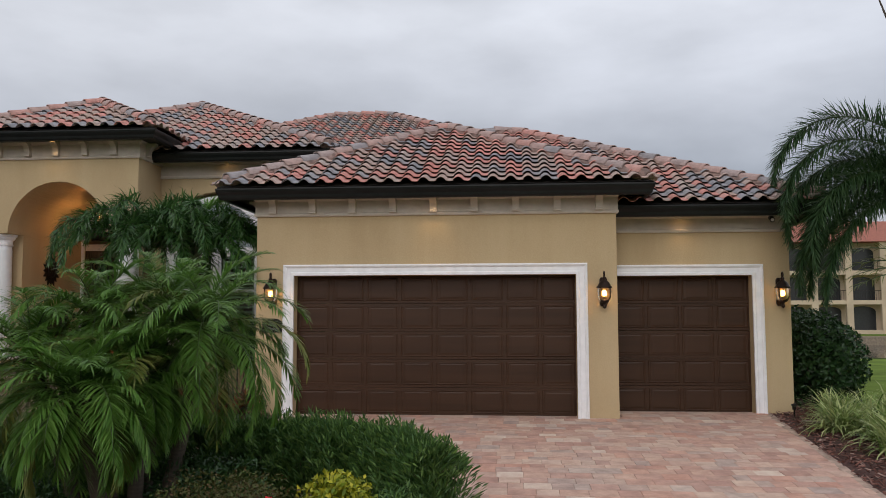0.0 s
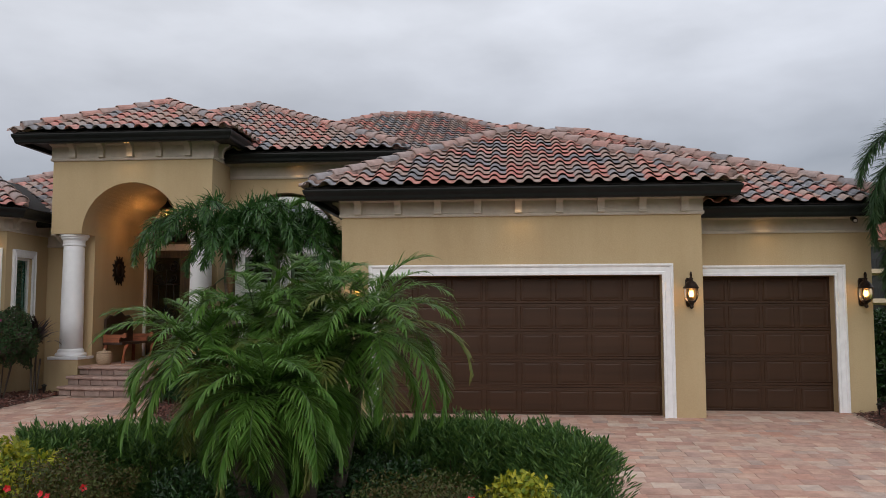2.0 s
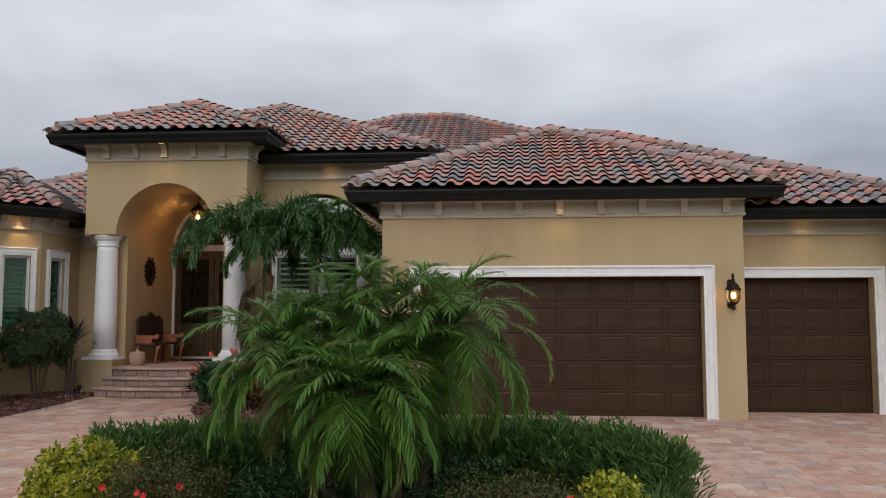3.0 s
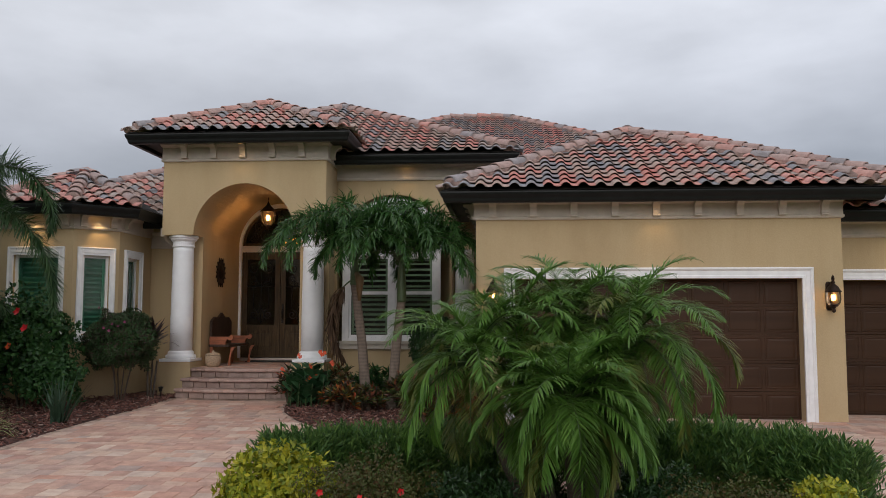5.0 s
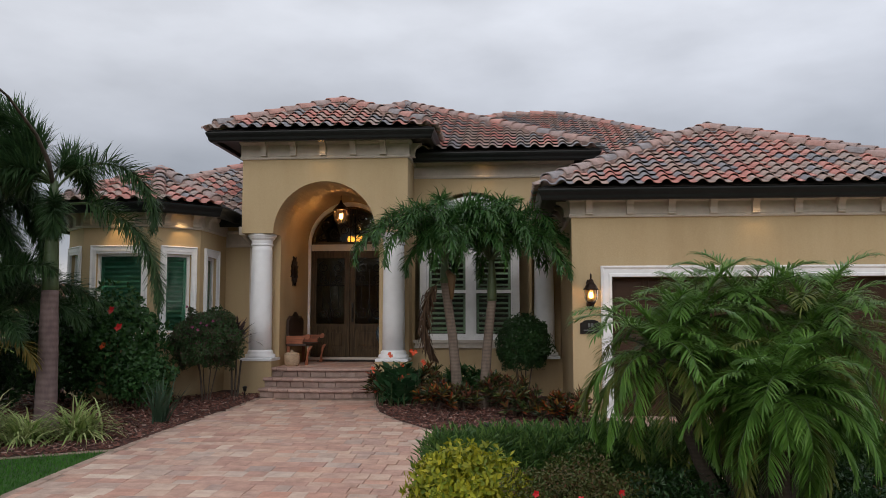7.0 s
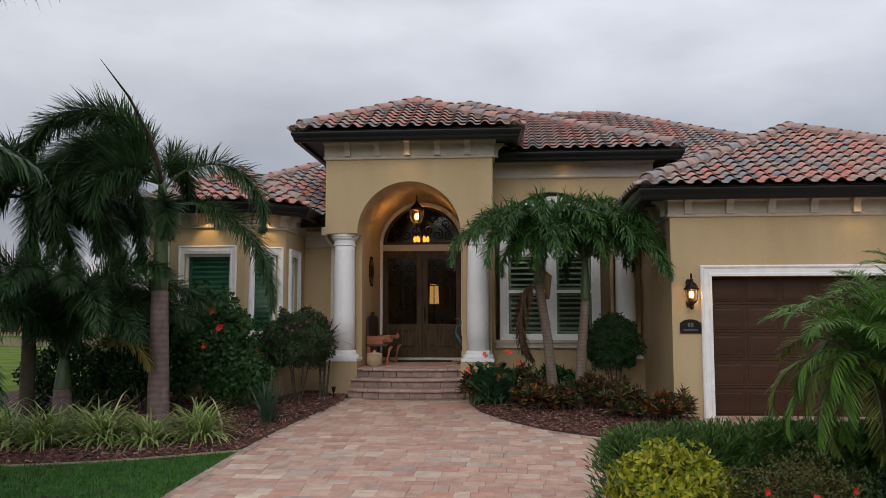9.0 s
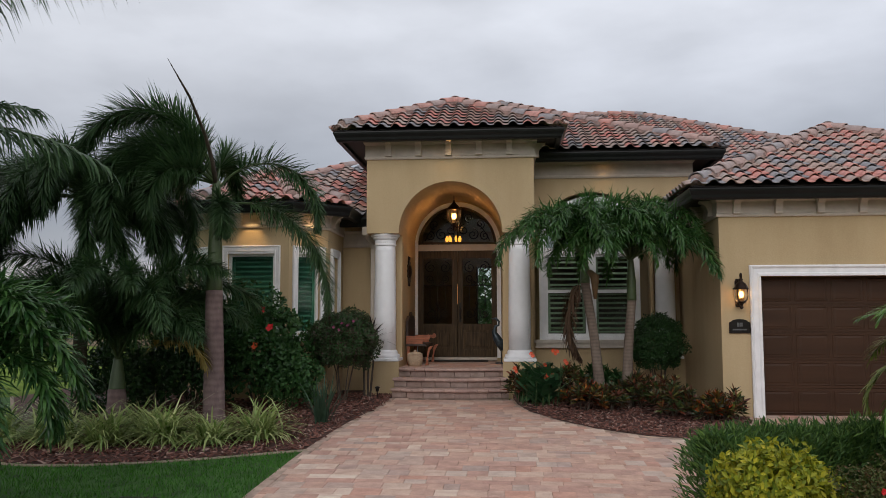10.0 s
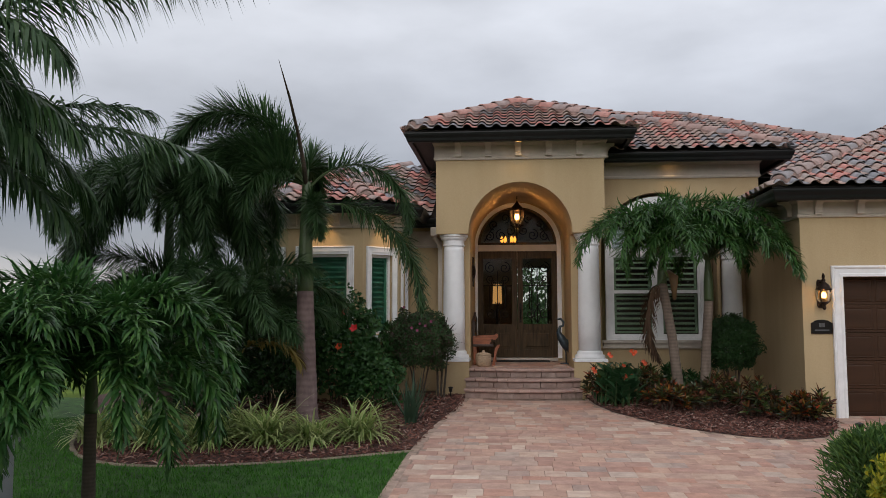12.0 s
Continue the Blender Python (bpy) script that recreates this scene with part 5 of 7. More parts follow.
bench = thing("porch_bench", -10.1, 17.9, 0.72, "orange-brown wooden bench with scrolled arms and a dark back", "bench")
F = 0.715
part("seat", boxes((-10.36, 17.35, F + 0.40, -9.92, 18.75, F + 0.45), bevel=0.008), DARK_WOOD, bench, "dark seat board")
for yy in (17.38, 18.72):
    bm = bmesh.new()
    prism(bm, [(0, 0), (0.07, 0), (0.06, 0.15), (0.10, 0.30), (0.16, 0.40), (0.10, 0.40), (0.06, 0.36), (0.04, 0.2)], lambda u, v, w: (-9.95 + u, yy + w, F + v), 0.045)
    part("leg", bm, BENCH_WOOD, bench)
    part("leg", boxes((-10.35, yy, F, -10.28, yy + 0.045, F + 0.45), bevel=0.006), BENCH_WOOD, bench)
    bm = bmesh.new()
    prism(bm, [(-10.36, 0.62), (-9.92, 0.62)] + [(-9.90 + 0.06 * math.cos(radians(a)), 0.60 + 0.06 * math.sin(radians(a))) for a in range(80, -181, -30)] + [(-10.0, 0.50), (-10.0, 0.45), (-10.36, 0.45)], lambda u, v, w: (u, yy - 0.01 + w, F + v), 0.06)
    part("arm", bm, BENCH_WOOD, bench, "scrolled orange-brown arm")
bm = bmesh.new()
prism(bm, [(17.42, 0.42), (18.7, 0.42), (18.7, 0.95), (18.5, 1.05), (18.3, 1.02), (18.06, 1.14), (17.82, 1.02), (17.62, 1.05), (17.42, 0.95)], lambda u, v, w: (-10.37 + w, u, F + v), 0.05)
part("backrest", bm, DARK_WOOD, bench, "dark carved back panel")

WICKER = plain("pale_wicker", (0.50, 0.36, 0.24), 0.8, vary=0.25, scale=30, bump=0.8, fine=90, stretch=(1, 1, 4))
bk = thing("lidded_basket", -10.12, 16.95, F, "pale woven basket with a lid on the porch", "basket")
part("body", lathe(bmesh.new(), -10.12, 16.97, [(0.12, F), (0.15, F + 0.04), (0.168, F + 0.14), (0.165, F + 0.22), (0.155, F + 0.24)], 24), WICKER, bk, smooth=True)
part("lid", lathe(bmesh.new(), -10.12, 16.97, [(0.165, F + 0.235), (0.165, F + 0.255), (0.10, F + 0.285), (0.03, F + 0.295), (0.03, F + 0.33), (0.005, F + 0.34)], 24), WICKER, bk, smooth=True)

HERON = plain("blue_grey_statue_metal", (0.05, 0.07, 0.085), 0.4, 0.4, vary=0.3, scale=20)
bm = bmesh.new()
hx2, hy2 = -8.36, 18.1
tube(bm, [(hx2 + 0.06, hy2, F + 0.30), (hx2, hy2, F + 0.45), (hx2 - 0.08, hy2, F + 0.58), (hx2 - 0.13, hy2, F + 0.70), (hx2 - 0.10, hy2, F + 0.82), (hx2 - 0.03, hy2, F + 0.84), (hx2 - 0.02, hy2, F + 0.92), (hx2 - 0.08, hy2, F + 0.99), (hx2 - 0.2, hy2, F + 0.985)],
     [0.06, 0.10, 0.085, 0.05, 0.03, 0.026, 0.026, 0.03, 0.005], 10)
tube(bm, [(hx2, hy2, F + 0.5), (hx2 + 0.08, hy2, F + 0.36), (hx2 + 0.12, hy2, F + 0.18)], [0.09, 0.06, 0.01], 8)
for dy in (-0.03, 0.03):
    tube(bm, [(hx2 + 0.02, hy2 + dy, F + 0.4), (hx2 + 0.03, hy2 + dy, F)], 0.012, 6)
box(bm, hx2 - 0.1, hy2 - 0.1, F, hx2 + 0.14, hy2 + 0.1, F + 0.02)
tagged(part("bird_statue", bm, HERON, None, "", True), "blue-grey metal wading bird statue on the porch", "statue")
mat_ob = thing("door_mat", -9.3, 19.05, F, "dark rectangular door mat before the entry", "door mat")
part("mat", boxes((-10.0, 18.75, F + 0.005, -8.65, 19.30, F + 0.025), bevel=0.004), IRON, mat_ob)
cam_w = thing("security_camera", -10.48, 19.3, 3.7, "small white security camera on the entry wall", "security camera")
part("body", tube(bmesh.new(), [(-10.47, 19.39, 3.74), (-10.47, 19.30, 3.72), (-10.46, 19.24, 3.70)], [0.045, 0.04, 0.045], 12), TRIM, cam_w, smooth=True)
part("lens", tube(bmesh.new(), [(-10.46, 19.242, 3.70), (-10.458, 19.235, 3.698)], 0.03, 12), IRON, cam_w, "black lens")
ec = thing("eave_camera", 4.55, SY - 0.1, 3.36, "small grey camera under the garage eave", "security camera")
part("body", tube(bmesh.new(), [(4.55, SY - 0.02, 3.44), (4.55, SY - 0.10, 3.42), (4.53, SY - 0.2, 3.38)], [0.05, 0.04, 0.045], 12), GUTTER, ec, smooth=True)
part("lens", tube(bmesh.new(), [(4.53, SY - 0.2, 3.38), (4.528, SY - 0.21, 3.377)], 0.03, 10), TRIM, ec, "pale lens ring")
ds = thing("downspout", -11.03, 17.05, 0.2, "cream square downspout in the corner behind the column", "downspout")
part("pipe", boxes((-11.075, 17.0, 0.18, -10.985, 17.085, 3.24), bevel=0.008), FRIEZE, ds)
part("outlet_box", boxes((-11.20, 16.62, 3.44, -11.065, 16.86, 3.62), bevel=0.012), FRIEZE, ds)
part("elbow", tube(bmesh.new(), [(-11.13, 16.74, 3.50), (-11.13, 16.78, 3.42), (-11.05, 16.98, 3.30), (-11.03, 17.04, 3.20)], 0.05, 8), FRIEZE, ds)

# ---------------------------------------------------------------- plants
DATE_LEAF = leaf_material("date_palm_leaf", [(0.070, 0.165, 0.026), (0.108, 0.225, 0.038), (0.165, 0.29, 0.058), (0.080, 0.185, 0.030)], 0.36, 0.32)
DATE_PALE = leaf_material("date_palm_leaf_yellowing", [(0.12, 0.17, 0.035), (0.20, 0.20, 0.05), (0.08, 0.14, 0.03)], 0.45)
XMAS_LEAF = leaf_material("manila_palm_leaf", [(0.029, 0.086, 0.024), (0.048, 0.126, 0.031), (0.084, 0.18, 0.046), (0.038, 0.102, 0.027)], 0.26, 0.28, 0.6)
FOX_LEAF = leaf_material("foxtail_palm_leaf", [(0.026, 0.062, 0.025), (0.044, 0.094, 0.034), (0.072, 0.128, 0.048), (0.032, 0.074, 0.028)], 0.36, 0.3)
DEAD_LEAF = leaf_material("dead_palm_leaf", [(0.060, 0.034, 0.020), (0.095, 0.055, 0.030), (0.045, 0.027, 0.018)], 0.8, 0.1)
GOLD_LEAF = leaf_material("golden_palm_leaf", [(0.22, 0.15, 0.03), (0.16, 0.13, 0.03), (0.26, 0.19, 0.05)], 0.6, 0.2)
STALK = plain("green_stalk", (0.055, 0.088, 0.030), 0.5, vary=0.2)
SHAFT = plain("green_crownshaft", (0.070, 0.105, 0.042), 0.45, vary=0.2, scale=4, bump=0.1, stretch=(4, 4, 0.6))


def bark_material(name, light, dark, rings):
    m, n, b = material(name)
    tc = n.nodes.new("ShaderNodeTexCoord")
    w = n.nodes.new("ShaderNodeTexWave")
    w.bands_direction = "Z"
    w.inputs["Scale"].default_value, w.inputs["Distortion"].default_value, w.inputs["Detail"].default_value, w.inputs["Detail Scale"].default_value = rings, 1.6, 3.0, 2.0
    link(n, tc.outputs["Object"], w.inputs["Vector"])
    s = noise_node(n, 9.0, 5.0, 0.65, stretch=(1, 1, 0.4))
    r = ramp_node(n, s.outputs[0], [(0.3, dark), (0.7, light)])
    c = mix_node(n, 0.14, r.outputs[0], w.outputs[0], "SOFT_LIGHT")
    link(n, c, b.inputs["Base Color"])
    b.inputs["Roughness"].default_value = 0.85
    bump_node(n, b, s.outputs[0], 0.4, 0.012)
    return m


GREY_BARK = bark_material("ringed_grey_bark", (0.215, 0.150, 0.140), (0.125, 0.082, 0.080), 3.2)
PALE_BARK = bark_material("ringed_tan_bark", (0.215, 0.165, 0.13), (0.115, 0.085, 0.065), 5.0)
DARK_BARK = bark_material("rough_dark_bark", (0.10, 0.075, 0.055), (0.045, 0.034, 0.026), 9.0)
BRANCH = plain("shrub_branch", (0.10, 0.07, 0.05), 0.85, vary=0.25)


def frond_data(rng, length, e0, droop, n, leaf_len, leaf_w, sag=0.5, plume=False, sweep_a=(62, 28), lift=0.35, bend=1.3, start=0.14, twist=0.0, tipcurl=1.0, mess=0.06, jit=1.0, layers=None):
    """Leaflets and stalk of one feather leaf that starts at the origin and heads along +x. e0: rise at the base; droop: degrees by which it bends over."""
    pts, dirs = [], []
    p = Vector((0, 0, 0))
    steps = 24
    for i in range(steps + 1):
        s = i / steps
        e = radians(e0 - droop * s ** bend)
        d = Vector((math.cos(e) * math.cos(twist * s), math.cos(e) * math.sin(twist * s), math.sin(e)))
        pts.append(p.copy())
        dirs.append(d)
        p = p + d * (length / steps)
    V, Fc = [], []

    def leaflet(base, d, ln, w, g):
        d = d.normalized()
        side = d.cross(Vector((0, 0, 1)))
        if side.length < 0.05:
            side = d.cross(Vector((0, 1, 0)))
        side.normalize()
        side = side * math.cos(g) + d.cross(side) * math.sin(g)
        k = len(V)
        q = base.copy()
        segs = 3
        for j in range(segs):
            ww = w * (0.55, 1.0, 0.8)[j]
            V.append(tuple(q - side * ww * 0.5))
            V.append(tuple(q + side * ww * 0.5))
            d = (d + Vector((rng.uniform(-mess, mess), rng.uniform(-mess, mess), rng.uniform(-mess, mess) - sag * 0.45 * (j + 0.6) * tipcurl))).normalized()
            q = q + d * (ln / segs)
        V.append(tuple(q))
        for j in range(segs - 1):
            a = k + 2 * j
            Fc.append((a, a + 1, a + 3, a + 2))
        a = k + 2 * (segs - 1)
        Fc.append((a, a + 1, a + 2))

    for i in range(n):
        s = start + (1 - start) * (i + 0.5) / n
        f = s * steps
        k = min(steps - 1, int(f))
        base = pts[k].lerp(pts[k + 1], f - k)
        t = dirs[k]
        lat = t.cross(Vector((0, 0, 1)))
        lat = lat.normalized() if lat.length > 0.05 else Vector((0, -1, 0))
        up = lat.cross(t)
        prof = (0.45 + 0.55 * math.sin(math.pi * min(1.0, 0.12 + s * 0.86))) * (1.0 if s < 0.9 else 1.0 - (s - 0.9) * 3.0)
        a = radians(sweep_a[0] + (sweep_a[1] - sweep_a[0]) * s)
        for hand in (-1, 1):
            reps = layers or ((-1.0, -0.3, 0.4, 1.1) if plume else (lift,))
            for lf in reps:
                lf = lf + rng.uniform(-0.4, 0.4) * jit
                aj = a + rng.uniform(-0.24, 0.24) * jit
                d = t * math.cos(aj) + (lat * hand * math.cos(lf) + up * math.sin(lf)) * math.sin(aj)
                leaflet(base, d, leaf_len * prof * rng.uniform(0.72, 1.15), leaf_w * rng.uniform(0.8, 1.15), rng.uniform(-0.5, 0.5) * jit)
    leaflet(pts[-1], dirs[-1], leaf_len * 0.5, leaf_w, 0)
    return V, Fc, pts


def stalk_into(V, Fc, pts, r0, r1):
    n = 5
    k0 = len(V)
    for i, p in enumerate(pts):
        t = (pts[min(i + 1, len(pts) - 1)] - pts[max(0, i - 1)]).normalized()
        a = t.cross(Vector((0, 1, 0.01))).normalized()
        b = t.cross(a)
        r = r0 + (r1 - r0) * i / (len(pts) - 1)
        V += [tuple(p + (a * math.cos(2 * math.pi * j / n) + b * math.sin(2 * math.pi * j / n)) * r) for j in range(n)]
    for i in range(len(pts) - 1):
        for j in range(n):
            a = k0 + i * n + j
            b = k0 + i * n + (j + 1) % n
            Fc.append((a, b, b + n, a + n))


def add_frond(palm, x, y, z, azimuth, rng, leaf_mat, r0=0.018, label="", **kw):
    V, Fc, pts = frond_data(rng, **kw)
    nl = len(Fc)
    stalk_into(V, Fc, pts, r0, r0 * 0.2)
    m = pose(x, y, z, 0, 0, azimuth)
    me = bpy.data.meshes.new("frond")
    me.from_pydata([tuple(m @ Vector(v)) for v in V], [], Fc)
    me.materials.append(leaf_mat)
    me.materials.append(STALK)
    me.polygons.foreach_set("material_index", [0] * nl + [1] * (len(Fc) - nl))
    me.update()
    ob = new("frond", me)
    ob.parent = palm
    ob.matrix_parent_inverse = Matrix.Translation(-ORIGIN[palm.name])
    if label:
        ob["label"] = label
    return ob


def trunk_part(palm, pts, radii, mat, name="trunk", rings=0.0):
    """A trunk with slightly swollen leaf-scar rings."""
    P, R = [], []
    pts = [Vector(p) for p in pts]
    L = sum((b - a).length for a, b in zip(pts, pts[1:]))
    n = max(10, int(L / 0.045)) if rings else 14
    for i in range(n + 1):
        s = i / n * (len(pts) - 1)
        k = min(len(pts) - 2, int(s))
        f = s - k
        P.append(pts[k].lerp(pts[k + 1], f))
        r = radii[k] + (radii[k + 1] - radii[k]) * f
        R.append(r * (1 + (rings if i % 3 == 0 and (i * 7) % 5 else 0)))
    bm = tube(bmesh.new(), P, R, 16)
    return part(name, bm, mat, palm, "", True)


def date_palm(x, y, heads, label):
    rng = random.Random(int(abs(x * 100)) + 3)
    gz = ground_z(x, y)
    palm = thing("pygmy_date_palm", x, y, gz, label, "palm")
    for hx, hy, hz, n, ln, old in heads:
        trunk_part(palm, [(x + (hx - x) * 0.3, y + (hy - y) * 0.3, gz - 0.05), (x + (hx - x) * 0.7, y + (hy - y) * 0.7, gz + (hz - gz) * 0.5), (hx, hy, hz)], [0.075, 0.06, 0.065], DARK_BARK)
        for i in range(n):
            az = i * 137.5 + rng.uniform(-16, 16)
            lev = i / n
            e0 = 78 - 114 * lev ** 0.95 + rng.uniform(-9, 9)
            pale = rng.random() < old * (0.3 + lev)
            size = ln * rng.uniform(0.80, 1.12) * (0.84 + 0.16 * min(1.0, 2.5 * lev))
            add_frond(palm, hx, hy, hz, az, rng, DATE_PALE if pale else DATE_LEAF, 0.009, length=size, e0=e0, droop=(72 + 30 * math.sin(math.pi * lev)) + rng.uniform(-16, 22), n=54, leaf_len=0.27, leaf_w=0.0135,
                      sag=0.30, sweep_a=(66, 36), lift=0.34 - 0.3 * lev, bend=1.5 - 0.3 * lev, start=0.15, mess=0.07, jit=0.55, twist=rng.uniform(-0.4, 0.4))
    return palm


date_palm(-3.25, 7.15, [(-2.78, 7.50, 1.56, 46, 1.18, 0.10), (-3.42, 6.55, 1.06, 48, 0.88, 0.08), (-4.22, 7.15, 1.36, 38, 1.00, 0.40), (-3.30, 7.75, 1.70, 36, 1.00, 0.12), (-3.85, 7.55, 1.66, 30, 0.94, 0.2), (-3.15, 7.05, 1.22, 26, 0.86, 0.1)],
          "dense feathery pygmy date palm with several heads in the front bed")


def manila_palm(x, y, top, n, length, label, seed, lean=(0, 0), leaf_len=0.40, leaf_w=0.027, r=0.085, z0=None, shaft=0.55, droop=155, npair=62, bark=PALE_BARK, sag=0.36, mess=0.34, leaf=None, low=24, bend=1.25):
    rng = random.Random(seed)
    gz = ground_z(x, y) if z0 is None else z0
    palm = thing("manila_palm", x, y, gz, label, "palm", "manila palms")
    tx, ty = x + lean[0], y + lean[1]
    zs = top - shaft
    mx, my = x + lean[0] * 0.45, y + lean[1] * 0.45
    trunk_part(palm, [(x, y, gz - 0.05), (mx, my, gz + (zs - gz) * 0.55), (tx, ty, zs)], [r * 1.25, r, r * 0.95], bark, rings=0.015)
    trunk_part(palm, [(tx, ty, zs - 0.02), (tx, ty, zs + shaft * 0.45), (tx, ty, top)], [r * 1.05, r * 1.0, r * 0.55], SHAFT, "crownshaft")
    for i in range(n):
        lev = i / max(1, n - 1)
        add_frond(palm, tx, ty, top - 0.05, i * 137.5 + rng.uniform(-15, 15), rng, leaf or XMAS_LEAF, 0.016, length=length * rng.uniform(0.85, 1.08), e0=86 - (86 - low) * lev + rng.uniform(-6, 6),
                  droop=droop - 25 * lev + rng.uniform(-10, 10), n=npair, leaf_len=leaf_len, leaf_w=leaf_w, sag=sag, sweep_a=(66, 36), layers=(0.75, -0.1), bend=bend, twist=rng.uniform(-0.5, 0.5), start=0.14, mess=mess)
    return palm


m1 = manila_palm(-6.48, 14.92, 2.82, 21, 2.15, "slender manila palm with arching drooping leaves by the window", 21, lean=(-0.27, 0.1), shaft=0.45, droop=168, bend=1.55, low=44, sag=0.32, mess=0.40, leaf_len=0.40, leaf_w=0.025, npair=74)
m2 = manila_palm(-6.05, 15.0, 2.80, 21, 2.10, "slender manila palm with arching drooping leaves by the window", 22, lean=(0.16, 0.15), shaft=0.75, droop=168, bend=1.55, low=40, sag=0.32, mess=0.40, leaf_len=0.40, leaf_w=0.025, npair=74)
FRESH_LEAF = leaf_material("fresh_palm_leaf", [(0.10, 0.24, 0.03), (0.14, 0.30, 0.04), (0.08, 0.20, 0.03)], 0.3, 0.35)
add_frond(m2, -5.92, 15.0, 3.0, 20, random.Random(5), FRESH_LEAF, 0.014, "fresh light green young leaf", length=1.15, e0=84, droop=70, n=60, leaf_len=0.36, leaf_w=0.024, sag=0.3, layers=(0.7, -0.1), bend=1.5, start=0.2, mess=0.2)
for az, e0, droop in ((-8, 42, 132), (-30, 26, 112)):
    add_frond(m2, -5.91, 15.0, 2.78, az, random.Random(az + 60), XMAS_LEAF, 0.016, length=1.95, e0=e0, droop=droop, n=70, leaf_len=0.38, leaf_w=0.025, sag=0.45, layers=(0.75, -0.1), bend=1.7, start=0.2, mess=0.3)
rng_d = random.Random(8)
add_frond(m1, -6.70, 14.78, 2.45, 200, rng_d, DEAD_LEAF, 0.016, "dead brown hanging leaf", length=1.65, e0=-18, droop=105, n=70, leaf_len=0.40, leaf_w=0.026, sag=0.7, bend=0.6, layers=(0.4, -0.7))
part("dead_sheath", tube(bmesh.new(), [(-6.68, 14.84, 2.55), (-6.60, 14.70, 2.45), (-6.60, 14.68, 2.05)], [0.05, 0.085, 0.03], 8), plain("brown_sheath", (0.13, 0.075, 0.03), 0.7), m1, "brown dry leaf sheath", True)


def foxtail(x, y, zring, ztop, r, fronds, label, seed, lean=(0, 0), name="foxtail_palm", leaf=FOX_LEAF, leaf_len=0.50, npair=104, plume=True, leaf_w=0.020, spear=None, bark=GREY_BARK, sag=0.30, lift=0.3, spread_a=(66, 40)):
    rng = random.Random(seed)
    gz = ground_z(x, y)
    palm = thing(name, x, y, gz, label, "palm")
    tx, ty = x + lean[0], y + lean[1]
    trunk_part(palm, [(x, y, gz - 0.05), (x + lean[0] * 0.1, y, gz + 0.25), (x + lean[0] * 0.5, y + lean[1] * 0.5, (gz + zring) / 2), (tx, ty, zring)], [r * 1.45, r * 1.1, r * 1.0, r * 0.86], bark, rings=0.025)
    trunk_part(palm, [(tx, ty, zring - 0.01), (tx, ty, zring + (ztop - zring) * 0.4), (tx, ty, ztop)], [r * 0.86, r * 0.72, r * 0.42], SHAFT, "crownshaft")
    for az, e0, droop, ln, *more in fronds:
        add_frond(palm, tx, ty, ztop - 0.06, az, rng, leaf, 0.022, length=ln, e0=e0, droop=droop, n=npair, leaf_len=leaf_len, leaf_w=leaf_w, sag=sag, plume=plume, sweep_a=spread_a, lift=lift, bend=more[0] if more else 1.15, start=0.16)
    if spear:
        bm = tube(bmesh.new(), [(tx, ty, ztop - 0.1)] + spear, [0.042 * (1 - i / (len(spear) + 0.05)) ** 0.6 for i in range(len(spear) + 1)], 8)
        part("spear_leaf", bm, DARK_BARK, palm, "unopened dark spear leaf", True)
    return palm


foxtail(-12.65, 12.11, 2.14, 3.88, 0.150, [(178, 72, 165, 3.5, 1.3), (172, 66, 168, 3.2, 1.2), (184, 76, 162, 3.3, 1.3), (188, 60, 165, 2.7, 1.1), (200, 50, 150, 2.2), (186, 20, 105, 2.2), (165, 40, 130, 2.2), (172, 58, 165, 2.5), (95, 66, 150, 1.9), (232, 40, 150, 1.7), (180, 30, 120, 2.5), (196, 62, 168, 2.7)],
        "foxtail palm with a ringed grey trunk and a green crownshaft", 31, lean=(-0.10, 0.15), sag=0.14, leaf_len=0.50, spear=[(-12.76, 12.1, 4.15), (-12.74, 11.7, 4.5), (-12.64, 10.8, 4.85), (-12.46, 9.6, 5.02)])
foxtail(-14.25, 12.2, 0.62, 1.10, 0.15, [(10, 70, 120, 2.5), (230, 74, 120, 2.7), (300, 80, 115, 2.8), (60, 78, 120, 2.6), (265, 62, 120, 2.5), (180, 66, 120, 2.6), (200, 86, 105, 2.9), (330, 60, 110, 2.3), (120, 70, 120, 2.5), (345, 84, 110, 2.8), (160, 80, 112, 2.8), (215, 80, 140, 3.1), (310, 76, 140, 3.0), (20, 82, 138, 3.0), (280, 84, 132, 3.1)], "young bushy foxtail palm with a swollen base in the side bed", 32, bark=GREY_BARK)
foxtail(-15.25, 12.9, 2.5, 3.75, 0.11, [(180, 70, 172, 2.9, 1.0), (215, 62, 170, 2.8, 0.95), (10, 66, 172, 2.8, 1.0), (335, 52, 165, 2.7, 0.95), (120, 64, 165, 2.6), (60, 60, 165, 2.6), (260, 46, 155, 2.6), (190, 24, 128, 2.7, 0.9), (300, 28, 135, 2.6, 0.9), (355, 18, 122, 2.6, 0.9), (235, 15, 115, 2.5, 0.8), (325, 8, 105, 2.4, 0.8), (280, 60, 168, 2.8), (170, 50, 158, 2.9, 0.95), (245, 34, 140, 2.8, 0.85), (345, 36, 145, 2.8, 0.9), (20, 44, 150, 2.7, 0.9), (310, 46, 155, 2.8, 0.95), (30, 10, 110, 2.5, 0.8)], "foxtail palm with hanging bushy leaves beyond the lawn", 33, bark=DARK_BARK)
